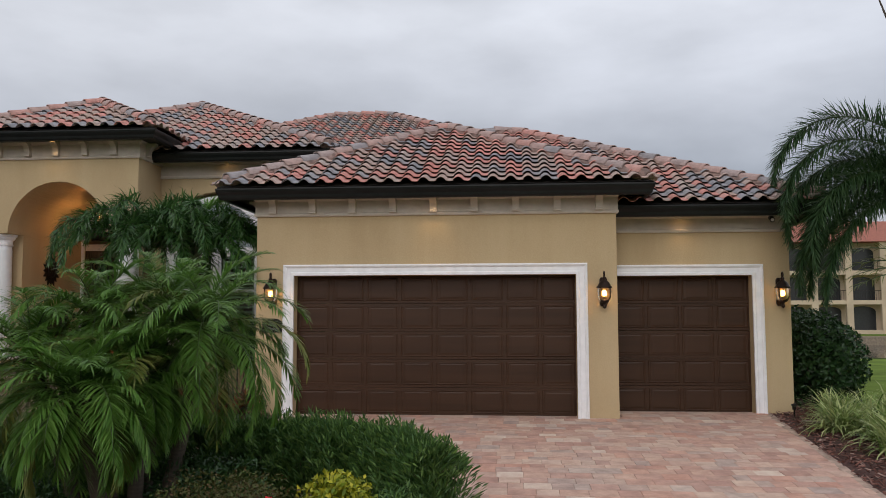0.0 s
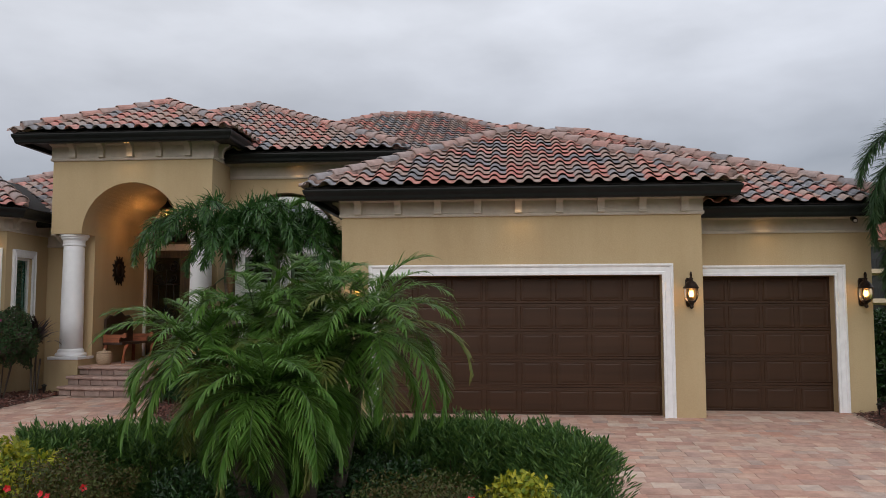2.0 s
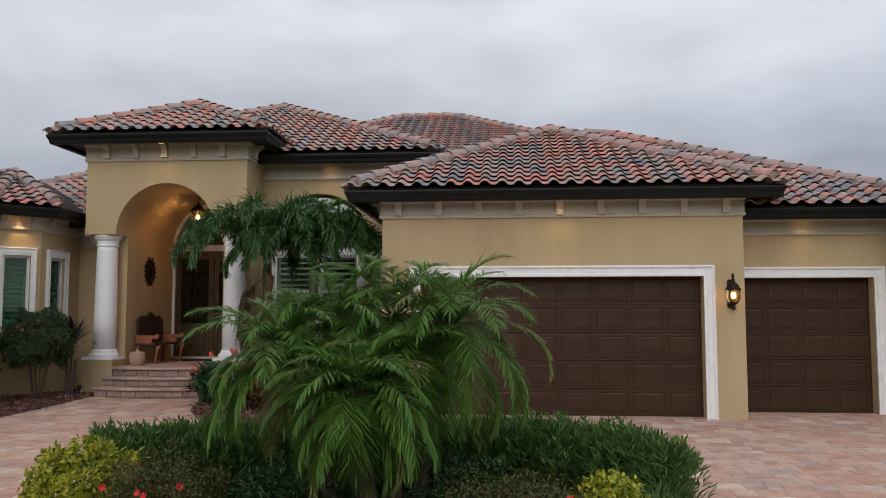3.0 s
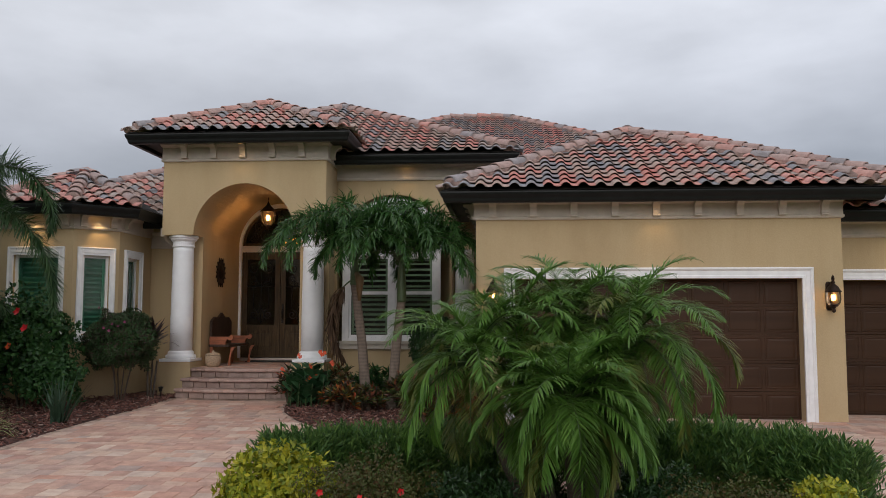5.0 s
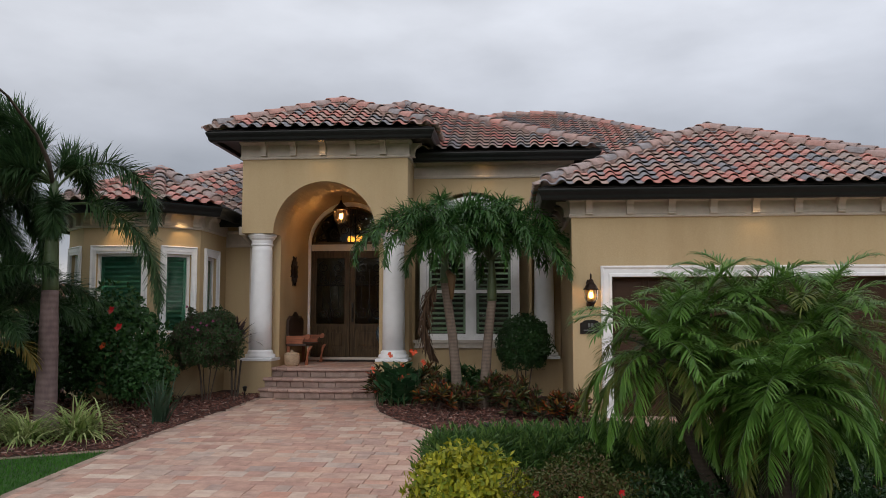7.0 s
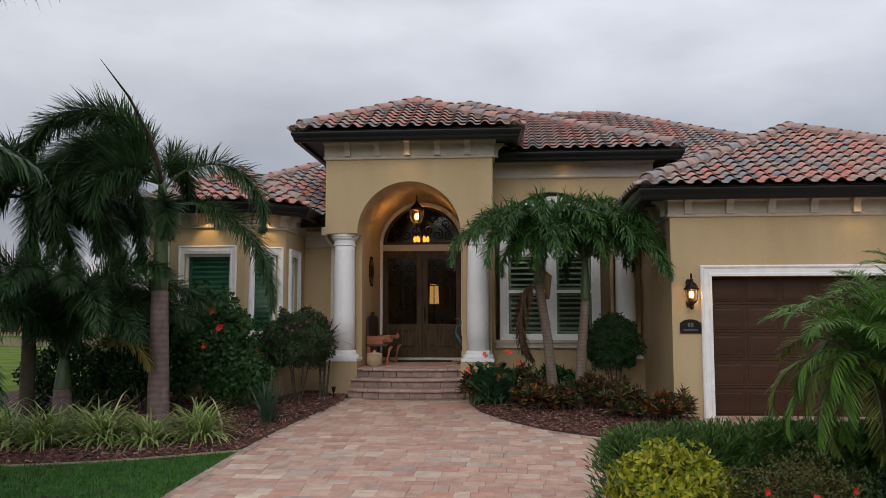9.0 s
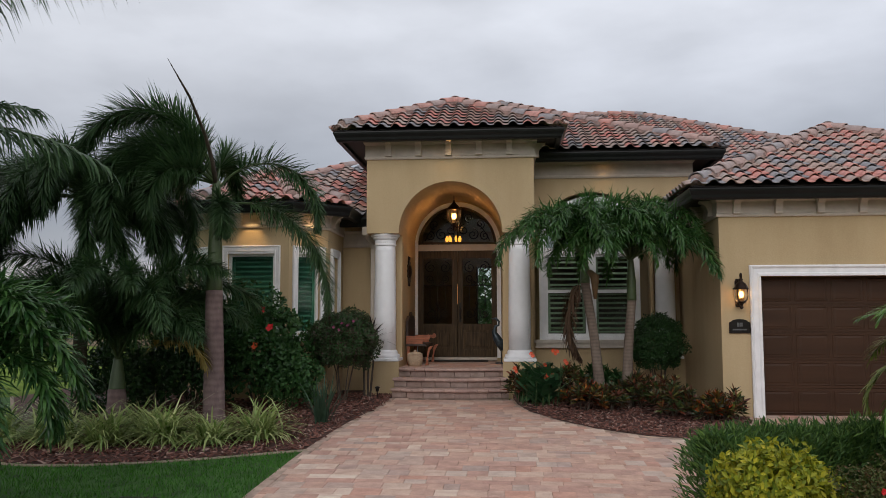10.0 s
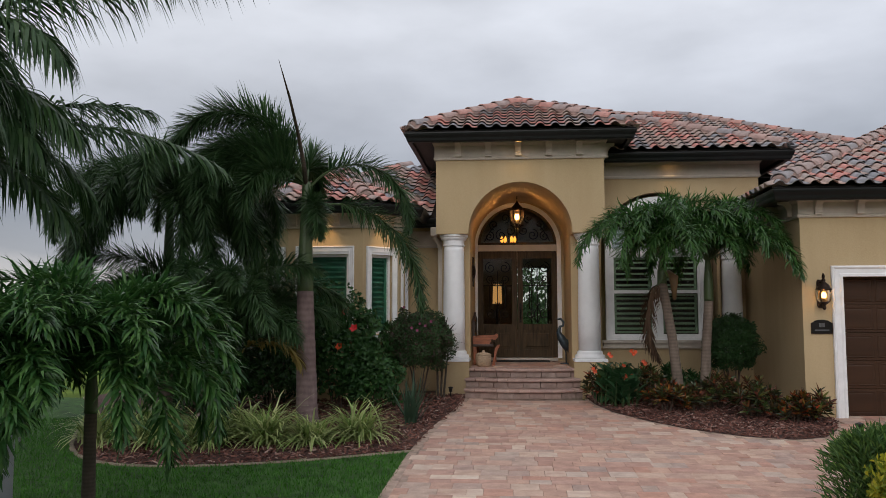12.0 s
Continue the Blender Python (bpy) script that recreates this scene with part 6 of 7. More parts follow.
foxtail(-16.85, 9.1, 2.4, 3.85, 0.17, [(3, 20, 52, 3.9), (8, 32, 46, 2.9), (-12, 2, 55, 2.5), (40, 35, 110, 2.4), (80, 45, 110, 2.6), (140, 60, 120, 2.8), (200, 50, 110, 2.8), (260, 50, 110, 2.6), (320, 20, 100, 2.4)],
        "royal palm with long arching leaves beyond the lawn", 34, name="royal_palm", leaf_len=0.95, npair=108, plume=False, leaf_w=0.032, leaf=FOX_LEAF, sag=0.75, lift=0.15, spread_a=(58, 26))
foxtail(-16.4, 8.1, 3.2, 4.55, 0.18, [(-1, 37, 52, 4.25), (3, 46, 60, 4.1), (2, 8, 60, 2.3), (-8, -4, 50, 2.1), (-16, 40, 95, 2.7), (90, 55, 115, 2.8), (150, 55, 115, 2.8), (210, 50, 110, 2.8), (270, 50, 110, 2.6), (325, 20, 90, 2.6)],
        "tall royal palm with long hanging leaves beside the lawn", 37, name="royal_palm", leaf_len=1.0, npair=110, plume=False, leaf_w=0.036, leaf=FOX_LEAF, sag=0.95, lift=0.1, spread_a=(60, 28))
foxtail(6.85, 14.1, 2.4, 3.75, 0.15, [(178, 76, 172, 3.8, 1.25), (184, 62, 168, 3.6, 1.2), (172, 54, 164, 3.4, 1.1), (190, 42, 155, 3.3, 1.0), (180, 30, 128, 3.3, 0.85), (168, 22, 120, 3.0, 0.85), (186, 12, 104, 2.9, 0.8), (176, 48, 150, 3.0, 0.9), (140, 60, 150, 2.8), (240, 60, 150, 2.6), (0, 60, 140, 2.4), (60, 60, 140, 2.4), (300, 55, 140, 2.4)],
        "foxtail palm with bushy arching leaves beside the garage", 35, sag=0.16, leaf_len=0.42, npair=120, leaf_w=0.017, spear=[(6.65, 14.1, 5.2), (6.32, 14.1, 6.4), (5.95, 14.1, 7.5)])
foxtail(7.3, 15.2, 1.5, 2.5, 0.10, [(175, 30, 60, 1.5), (190, 8, 40, 1.5), (165, 50, 70, 1.4), (150, 20, 50, 1.4), (100, 60, 80, 1.4), (220, 50, 80, 1.4), (20, 50, 80, 1.4)],
        "small yellow-green palm by the hedge", 36, name="small_palm", leaf=DATE_PALE, leaf_len=0.40, npair=26, plume=False, leaf_w=0.02)

fox = bpy.data.objects["foxtail_palm"]
for az, e0, droop, ln, bend, zf in ((2, 58, 165, 2.5, 1.0, 3.60), (-6, 28, 122, 2.9, 0.75, 3.30), (-60, 0, 90, 1.0, 1.0, 3.5)):
    add_frond(fox, -12.75, 12.27, zf + 0.1, az, random.Random(az + 90), FOX_LEAF, 0.022, length=ln, e0=e0, droop=droop, n=84, leaf_len=0.42, leaf_w=0.018, sag=0.2, layers=(-0.9, -0.2, 0.5, 1.1), sweep_a=(66, 38), bend=bend, start=0.2)

# golden old leaf low in the side bed
pal2 = bpy.data.objects["foxtail_palm.001"]
add_frond(pal2, -13.75, 12.0, 1.15, -10, random.Random(4), GOLD_LEAF, 0.02, "yellowing old leaf", length=1.3, e0=40, droop=115, n=64, leaf_len=0.42, leaf_w=0.028, sag=0.3, lift=0.1)

# young manila palms at the lawn's edge, close to the street
YOUNG_LEAF = leaf_material("young_palm_leaf", [(0.020, 0.066, 0.018), (0.034, 0.098, 0.024), (0.085, 0.18, 0.045), (0.026, 0.078, 0.020)], 0.28, 0.22)
manila_palm(-13.25, 6.60, 1.30, 27, 1.76, "young manila palm with wind-blown arching leaves on the lawn", 41, sag=0.26, mess=0.30, leaf_len=0.36, leaf_w=0.029, r=0.055, bark=DARK_BARK, shaft=0.4, droop=148, leaf=YOUNG_LEAF, low=10, bend=1.45, npair=66)
manila_palm(-13.62, 5.55, 1.20, 20, 1.45, "young manila palm with broad leaflets on the lawn", 42, leaf_len=0.38, leaf_w=0.026, r=0.055, shaft=0.4, droop=120, npair=64, bark=DARK_BARK, sag=0.40, mess=0.30, leaf=YOUNG_LEAF, low=25, bend=1.4)


# ---------------------------------------------------------------- shrubs
def leaf_cloud(rng, n, cx, cy, cz, rx, ry, rz, size, aspect=0.5, lump=0.22, lumps=3.0, up=0.3, fill=0.35, seed=0.0, flat_bottom=0.0):
    """Folded leaves spread over and within a lumpy body."""
    V, Fc = [], []
    for _ in range(n):
        u, a = rng.uniform(-1 + flat_bottom, 1), rng.uniform(0, 2 * math.pi)
        h = math.sqrt(max(0, 1 - u * u))
        d = Vector((h * math.cos(a), h * math.sin(a), u))
        f = 1 + lump * noise.noise(d * lumps + Vector((seed, seed * 1.7, 3.1))) * 1.6
        depth = 1 - fill * rng.random() ** 2
        c = Vector((cx + d.x * rx * f * depth, cy + d.y * ry * f * depth, cz + d.z * rz * f * depth))
        nrm = (Vector((d.x / rx, d.y / ry, d.z / rz)).normalized() + Vector((rng.uniform(-1, 1), rng.uniform(-1, 1), rng.uniform(-1, 1))) * 0.75).normalized()
        t = nrm.orthogonal().normalized()
        t = (Matrix.Rotation(rng.uniform(0, 6.283), 3, nrm) @ t)
        t = (t + Vector((d.x, d.y, d.z + up)) * 0.45).normalized()
        s = t.cross(nrm).normalized()
        ln, w = size * rng.uniform(0.7, 1.3), size * aspect * rng.uniform(0.8, 1.2)
        k = len(V)
        V += [tuple(c), tuple(c + t * ln * 0.5 + s * w * 0.5 + nrm * w * 0.15), tuple(c + t * ln), tuple(c + t * ln * 0.5 - s * w * 0.5 + nrm * w * 0.15)]
        Fc += [(k, k + 1, k + 2), (k, k + 2, k + 3)]
    return V, Fc


def branches(rng, x, y, gz, cz, rx, n, r=0.014):
    bm = bmesh.new()
    for i in range(n):
        a = i * 6.283 / n + rng.uniform(-0.4, 0.4)
        tx, ty = x + math.cos(a) * rx * 0.5, y + math.sin(a) * rx * 0.5
        tube(bm, [(x + math.cos(a) * 0.06, y + math.sin(a) * 0.06, gz - 0.03), ((x + tx) / 2 + rng.uniform(-.04, .04), (y + ty) / 2, (gz + cz) / 2), (tx, ty, cz)], [r, r * 0.8, r * 0.5], 6)
    return bm


def shrub(name, x, y, rx, ry, z0, z1, n, size, mat, label, category="shrub", seed=1, aspect=0.5, lump=0.22, lumps=3.0, up=0.3, fill=0.35, core=True, flat=0.25, group="", stems=6):
    rng = random.Random(seed)
    gz = ground_z(x, y)
    cz, rz = (z0 + z1) / 2, (z1 - z0) / 2
    ob = thing(name, x, y, gz, label, category, group)
    part("stem", branches(rng, x, y, gz, cz, min(rx, ry), stems), BRANCH, ob)
    V, Fc = leaf_cloud(rng, n, x, y, cz, rx, ry, rz, size, aspect, lump, lumps, up, fill, seed * 2.3, flat)
    raw("foliage", V, Fc, mat, ob)
    return ob


def flowers(parent, name, spots, mat, r, petals=5, label=""):
    for i, (x, y, z) in enumerate(spots):
        bm = bmesh.new()
        rng = random.Random(i * 7 + 1)
        c = Vector((x, y, z))
        face = Vector((rng.uniform(-0.5, 0.5), -1, rng.uniform(0.0, 0.6))).normalized()
        a, b = face.orthogonal().normalized(), None
        b = face.cross(a)
        vc = bm.verts.new(c)
        for k in range(petals):
            t0, t1, tm = [2 * math.pi * (k + o) / petals for o in (0.02, 0.98, 0.5)]
            q = [bm.verts.new(c + (a * math.cos(t) + b * math.sin(t)) * r * s + face * f * r) for t, s, f in ((t0, 0.75, 0.2), (tm, 1.05, 0.35), (t1, 0.75, 0.2))]
            bm.faces.new((vc, q[0], q[1], q[2]))
        part(name, bm, mat, parent, label)


G_DARK = leaf_material("glossy_dark_leaf", [(0.014, 0.040, 0.012), (0.024, 0.062, 0.018), (0.036, 0.085, 0.024)], 0.3, 0.15)
G_MID = leaf_material("green_shrub_leaf", [(0.020, 0.060, 0.018), (0.032, 0.090, 0.024), (0.050, 0.120, 0.030)], 0.4, 0.2)
HEDGE_LEAF = leaf_material("narrow_hedge_leaf", [(0.040, 0.092, 0.026), (0.074, 0.152, 0.039), (0.165, 0.265, 0.064)], 0.38, 0.3)
BURG = leaf_material("burgundy_green_leaf", [(0.026, 0.062, 0.022), (0.042, 0.095, 0.028), (0.07, 0.028, 0.032), (0.032, 0.078, 0.024), (0.04, 0.09, 0.028)], 0.45, 0.15)
YELLOW = leaf_material("golden_shrub_leaf", [(0.17, 0.23, 0.02), (0.34, 0.36, 0.03), (0.52, 0.46, 0.04), (0.11, 0.17, 0.02), (0.42, 0.40, 0.035)], 0.42, 0.3)
REDDISH = leaf_material("reddish_green_leaf", [(0.060, 0.085, 0.02), (0.10, 0.075, 0.026), (0.08, 0.12, 0.03), (0.12, 0.055, 0.028)], 0.5, 0.25)
CROTON = leaf_material("croton_leaf", [(0.024, 0.020, 0.016), (0.044, 0.080, 0.020), (0.11, 0.026, 0.018), (0.030, 0.040, 0.018), (0.22, 0.045, 0.022), (0.042, 0.072, 0.020), (0.026, 0.024, 0.018), (0.15, 0.15, 0.034), (0.036, 0.060, 0.020)], 0.28, 0.12)
CROTON_HOT = leaf_material("bright_croton_leaf", [(0.03, 0.05, 0.016), (0.03, 0.022, 0.014), (0.36, 0.13, 0.024), (0.036, 0.06, 0.016), (0.03, 0.024, 0.016), (0.42, 0.07, 0.02), (0.03, 0.04, 0.015), (0.03, 0.02, 0.015), (0.18, 0.15, 0.03), (0.03, 0.022, 0.014)], 0.3, 0.15)
CANNA = leaf_material("canna_leaf", [(0.030, 0.085, 0.036), (0.050, 0.125, 0.052), (0.040, 0.105, 0.042)], 0.35, 0.2)
CORDY = leaf_material("dark_cordyline_leaf", [(0.020, 0.014, 0.018), (0.035, 0.018, 0.022), (0.05, 0.02, 0.02)], 0.35, 0.1)
VARIEG = leaf_material("variegated_grass_blade", [(0.15, 0.25, 0.055), (0.44, 0.50, 0.20), (0.22, 0.34, 0.09), (0.60, 0.63, 0.31), (0.12, 0.20, 0.045)], 0.42, 0.3)
FLAX = leaf_material("blue_green_blade", [(0.035, 0.07, 0.045), (0.055, 0.10, 0.06), (0.04, 0.08, 0.05)], 0.45, 0.2)
RED_FLOWER = plain("red_petal", (0.62, 0.012, 0.018), 0.5, vary=0.2, bump=0)
ORANGE_FLOWER = plain("orange_petal", (0.75, 0.10, 0.03), 0.5, vary=0.2, bump=0)
PINK_FLOWER = plain("pink_petal", (0.20, 0.03, 0.09), 0.5, vary=0.2, bump=0)


def blade_clump(name, x, y, n, length, width, mat, label, seed, spread=1.0, arch=1.6, category="grass", group="", z=None, reach=0.05):
    rng = random.Random(seed)
    gz = ground_z(x, y) if z is None else z
    ob = thing(name, x, y, gz, label, category, group)
    V, Fc = [], []
    for _ in range(n):
        a = rng.uniform(0, 6.283)
        e = radians(90 - rng.random() ** 0.8 * 55 * spread)
        ln = length * rng.uniform(0.65, 1.15)
        p = Vector((x + rng.gauss(0, reach), y + rng.gauss(0, reach), gz))
        side = Vector((-math.sin(a), math.cos(a), 0))
        k = len(V)
        segs = 4
        for j in range(segs):
            w = width * (0.8, 1.0, 0.85, 0.5)[j]
            V += [tuple(p - side * w * 0.5), tuple(p + side * w * 0.5)]
            d = Vector((math.cos(e) * math.cos(a), math.cos(e) * math.sin(a), math.sin(e)))
            p = p + d * ln / segs
            e -= radians(arch * rng.uniform(10, 28))
        V.append(tuple(p))
        for j in range(segs - 1):
            q = k + 2 * j
            Fc.append((q, q + 1, q + 3, q + 2))
        q = k + 2 * (segs - 1)
        Fc.append((q, q + 1, q + 2))
    raw("blades", V, Fc, mat, ob)
    return ob


# front island
def hedge(name, pts, width, z1, n, size, mat, label, seed, aspect=0.16):
    rng = random.Random(seed)
    x0, y0 = pts[0]
    ob = thing(name, x0, y0, ground_z(x0, y0), label, "hedge")
    V, Fc = [], []
    bm = bmesh.new()
    segs = [(Vector(a), Vector(b)) for a, b in zip(pts, pts[1:])]
    tot = sum((b - a).length for a, b in segs)
    for a, b in segs:
        L = (b - a).length
        d = (b - a) / L
        nn = Vector((-d.y, d.x))
        for i in range(int(L / 0.35)):
            p = a + d * (i + 0.5) * 0.35
            gz = ground_z(p.x, p.y)
            h = z1(p.x) + rng.uniform(-0.04, 0.05)
            for q in range(3):
                ox, oy = rng.uniform(-width, width) * 0.5, rng.uniform(-0.15, 0.15)
                tube(bm, [(p.x + nn.x * ox * 0.5, p.y + nn.y * ox * 0.5, gz - 0.02), (p.x + nn.x * ox, p.y + nn.y * ox + oy, gz + (h - gz) * 0.75)], [0.010, 0.005], 5)
        for _ in range(int(n * L / tot)):
            s, t = rng.uniform(-0.03, L + 0.03), rng.gauss(0, 0.42)
            t = max(-1, min(1, t))
            p = a + d * s + nn * (t * width)
            gz = ground_z(p.x, p.y)
            topz = z1(p.x) - 0.28 * t * t + 0.07 * noise.noise(Vector((p.x * 2.3, p.y * 2.3, seed)))
            f = 1 - rng.random() ** 1.7 * 0.95 + (0.12 if rng.random() < 0.04 else 0)
            z = gz + (topz - gz) * f
            c = Vector((p.x, p.y, z))
            out = Vector((nn.x * t, nn.y * t, 0)) + Vector((rng.uniform(-0.8, 0.8), rng.uniform(-0.8, 0.8), 0.7))
            tt = out.normalized()
            sd = tt.orthogonal().normalized()
            sd = Matrix.Rotation(rng.uniform(0, 6.283), 3, tt) @ sd
            ln, w = size * rng.uniform(0.7, 1.35), size * aspect
            k = len(V)
            V += [tuple(c), tuple(c + tt * ln * 0.5 + sd * w * 0.5), tuple(c + tt * ln + Vector((0, 0, -ln * 0.1))), tuple(c + tt * ln * 0.5 - sd * w * 0.5)]
            Fc += [(k, k + 1, k + 2, k + 3)]
        # upright shoots with whorls of narrow leaves
        for _ in range(int(L * 95)):
            t = max(-1, min(1, rng.gauss(0, 0.5)))
            p = a + d * rng.uniform(0, L) + nn * (t * width)
            gz = ground_z(p.x, p.y)
            topz = z1(p.x) - 0.28 * t * t + 0.07 * noise.noise(Vector((p.x * 2.3, p.y * 2.3, seed)))
            ax = Vector((nn.x * t * 0.5 + rng.uniform(-0.25, 0.25), nn.y * t * 0.5 + rng.uniform(-0.25, 0.25), 1)).normalized()
            q = Vector((p.x, p.y, topz - 0.10))
            sh = rng.uniform(0.10, 0.22)
            for j in range(16):
                c = q + ax * sh * j / 15
                b = j * 2.4 + rng.uniform(-0.3, 0.3)
                tt = (Vector((math.cos(b), math.sin(b), 0)) * (0.9 - 0.5 * j / 15) + ax * 0.8).normalized()
                sd = tt.cross(ax).normalized()
                ln, w = size * rng.uniform(0.6, 0.95), size * aspect * 1.1
                k = len(V)
                V += [tuple(c), tuple(c + tt * ln * 0.5 + sd * w * 0.5), tuple(c + tt * ln), tuple(c + tt * ln * 0.5 - sd * w * 0.5)]
                Fc += [(k, k + 1, k + 2, k + 3)]
    part("stem", bm, BRANCH, ob)
    raw("foliage", V, Fc, mat, ob)
    return ob


hedge("clipped_hedge", [(-6.2, 7.7), (-5.6, 8.25), (-4.4, 8.45), (-3.4, 8.5)], 0.45, lambda x: 0.55, 34000, 0.115, HEDGE_LEAF, "low dark green hedge with narrow leaves in the front bed", 51)
hedge("clipped_hedge", [(-3.3, 8.5), (-2.2, 8.5), (-1.2, 8.3), (-0.65, 7.75)], 0.50, lambda x: 0.60 - 0.10 * max(0, x + 1.6), 34000, 0.115, HEDGE_LEAF, "low dark green hedge with narrow leaves beside the driveway", 52)
shrub("golden_shrub", -5.9, 6.95, 0.52, 0.45, -0.30, 0.60, 5200, 0.07, YELLOW, "bright yellow-green rounded shrub in the front bed", seed=61, lumps=4, group="golden shrubs")
shrub("golden_shrub", -1.36, 6.72, 0.34, 0.34, -0.32, 0.42, 3000, 0.06, YELLOW, "small yellow-green shrub in the front bed", seed=62, lumps=4, group="golden shrubs")
rb1 = shrub("flowering_shrub", -5.02, 6.45, 0.50, 0.42, -0.35, 0.62, 11000, 0.034, REDDISH, "reddish-green low shrub with a few red flowers", seed=63, lump=0.3, fill=0.6)
flowers(rb1, "flower", [(-5.02, 6.03, 0.38), (-4.97, 6.03, 0.36), (-5.35, 6.12, 0.40), (-4.72, 6.10, 0.42), (-5.2, 6.0, 0.12)], RED_FLOWER, 0.030)
rb2 = shrub("flowering_shrub", -2.15, 6.45, 0.62, 0.42, -0.35, 0.45, 11000, 0.034, REDDISH, "reddish-green low shrub with a few red flowers", seed=64, lump=0.3, fill=0.6)
flowers(rb2, "flower", [(-1.80, 6.12, 0.34), (-1.74, 6.12, 0.36), (-1.68, 6.16, 0.33), (-2.0, 6.02, 0.22), (-1.85, 6.05, 0.27)], RED_FLOWER, 0.042)
shrub("low_shrub", -4.15, 7.1, 0.55, 0.5, -0.35, 0.42, 2600, 0.06, G_DARK, "dark green low filler shrub", seed=65, aspect=0.35)
shrub("low_shrub", -2.7, 7.45, 0.6, 0.4, -0.32, 0.45, 2600, 0.06, G_DARK, "dark green low filler shrub", seed=66, aspect=0.35)
shrub("low_shrub", -0.95, 7.2, 0.32, 0.4, -0.32, 0.22, 1500, 0.08, HEDGE_LEAF, "dark green low filler shrub", seed=67, aspect=0.2)

# entry bed
shrub("round_shrub", -5.30, 15.95, 0.50, 0.48, 0.66, 1.76, 13000, 0.05, G_DARK, "dark green clipped round shrub", seed=71, lump=0.18, lumps=3.4, flat=0.2)


def croton(x, y, r, h, mat, label, seed, n=34):
    """Rosettes of stiff pointed leaves on a low dome."""
    rng = random.Random(seed)
    gz = ground_z(x, y)
    ob = thing("croton", x, y, gz, label, "shrub", "crotons")
    part("stem", branches(rng, x, y, gz, gz + h * 0.6, r, 5), BRANCH, ob)
    V, Fc = [], []
    for _ in range(n):
        a, u = rng.uniform(0, 6.283), rng.random() ** 0.7
        rr = r * 0.85 * u
        c = Vector((x + math.cos(a) * rr, y + math.sin(a) * rr, gz + h * rng.uniform(0.25, 0.80) * (1 - 0.40 * u * u)))
        ax = Vector((math.cos(a) * u * 0.9, math.sin(a) * u * 0.9, 1.0)).normalized()
        side = ax.orthogonal().normalized()
        for q in range(15):
            up = q / 15
            b = q * 2.4 + rng.uniform(-0.3, 0.3)
            t = ((Matrix.Rotation(b, 3, ax) @ side) * (1.0 - 0.65 * up) + ax * (0.25 + 0.8 * up)).normalized()
            s = t.cross(ax).normalized()
            lf = s.cross(t)
            ln, w = rng.uniform(0.10, 0.18), rng.uniform(0.034, 0.055)
            o = c + ax * (0.09 * up)
            m1, m2 = o + t * ln * 0.4, o + t * ln * 0.75 - lf * ln * 0.04
            k = len(V)
            V += [tuple(o), tuple(m1 + s * w * 0.5 + lf * 0.008), tuple(m2 + s * w * 0.36), tuple(o + t * ln - lf * ln * 0.14), tuple(m2 - s * w * 0.36), tuple(m1 - s * w * 0.5 + lf * 0.008)]
            Fc += [(k, k + 1, k + 2, k + 3), (k, k + 3, k + 4, k + 5)]
    raw("foliage", V, Fc, mat, ob)
    return ob


HOT, DARKC, GRN = "red and orange leaved croton in the entry bed", "dark green and burgundy leaved croton in the entry bed", "green low shrub below the window"
for i, (x, y, r, h, mat, lab, n) in enumerate(((-6.86, 14.30, 0.36, 0.56, CROTON_HOT, HOT, 36), (-7.95, 15.05, 0.24, 0.74, CROTON, DARKC, 16), (-6.42, 14.45, 0.30, 0.50, CROTON, DARKC, 26), (-5.42, 14.10, 0.42, 0.70, CROTON, DARKC, 48),
                                               (-5.85, 14.95, 0.40, 0.66, CROTON, DARKC, 34), (-4.86, 13.80, 0.28, 0.56, CROTON_HOT, HOT, 24), (-4.52, 13.95, 0.28, 0.54, CROTON, DARKC, 26), (-7.05, 15.2, 0.36, 0.80, CROTON, DARKC, 28),
                                               (-6.6, 15.7, 0.4, 0.75, G_MID, GRN, 36), (-6.1, 15.9, 0.4, 0.7, G_MID, GRN, 36))):
    croton(x, y, r, h, mat, lab, 80 + i, n)


def broad_leaf_plant(x, y, n, h, leaf, mat, label, seed, name="canna_lily"):
    rng = random.Random(seed)
    gz = ground_z(x, y)
    ob = thing(name, x, y, gz, label, "flowering plant")
    V, Fc = [], []
    for i in range(n):
        a, rr = rng.uniform(0, 6.283), 0.36 * math.sqrt(rng.random())
        bx, by = x + math.cos(a) * rr, y + math.sin(a) * rr
        hh = h * rng.uniform(0.6, 1.0)
        part("stem", tube(bmesh.new(), [(bx, by, gz), (bx + 0.03, by, gz + hh)], [0.010, 0.006], 5), STALK, ob)
        for q in range(5):
            z = gz + hh * (0.12 + 0.85 * q / 5)
            b = rng.uniform(0, 6.283)
            d = Vector((math.cos(b) * 0.6, math.sin(b) * 0.6, 0.8)).normalized()
            s = Vector((-math.sin(b), math.cos(b), 0))
            c = Vector((bx, by, z))
            k = len(V)
            for f, w in ((0, 0.15), (0.3, 0.85), (0.6, 1.0), (0.85, 0.6)):
                m = c + d * leaf * f + Vector((0, 0, -0.16 * leaf * f * f * 2))
                V += [tuple(m - s * leaf * 0.21 * w), tuple(m + s * leaf * 0.21 * w)]
            m = c + d * leaf + Vector((0, 0, -0.3 * leaf))
            V.append(tuple(m))
            Fc += [(k, k + 1, k + 3, k + 2), (k + 2, k + 3, k + 5, k + 4), (k + 4, k + 5, k + 7, k + 6), (k + 6, k + 7, k + 8)]
    raw("foliage", V, Fc, mat, ob)
    return ob


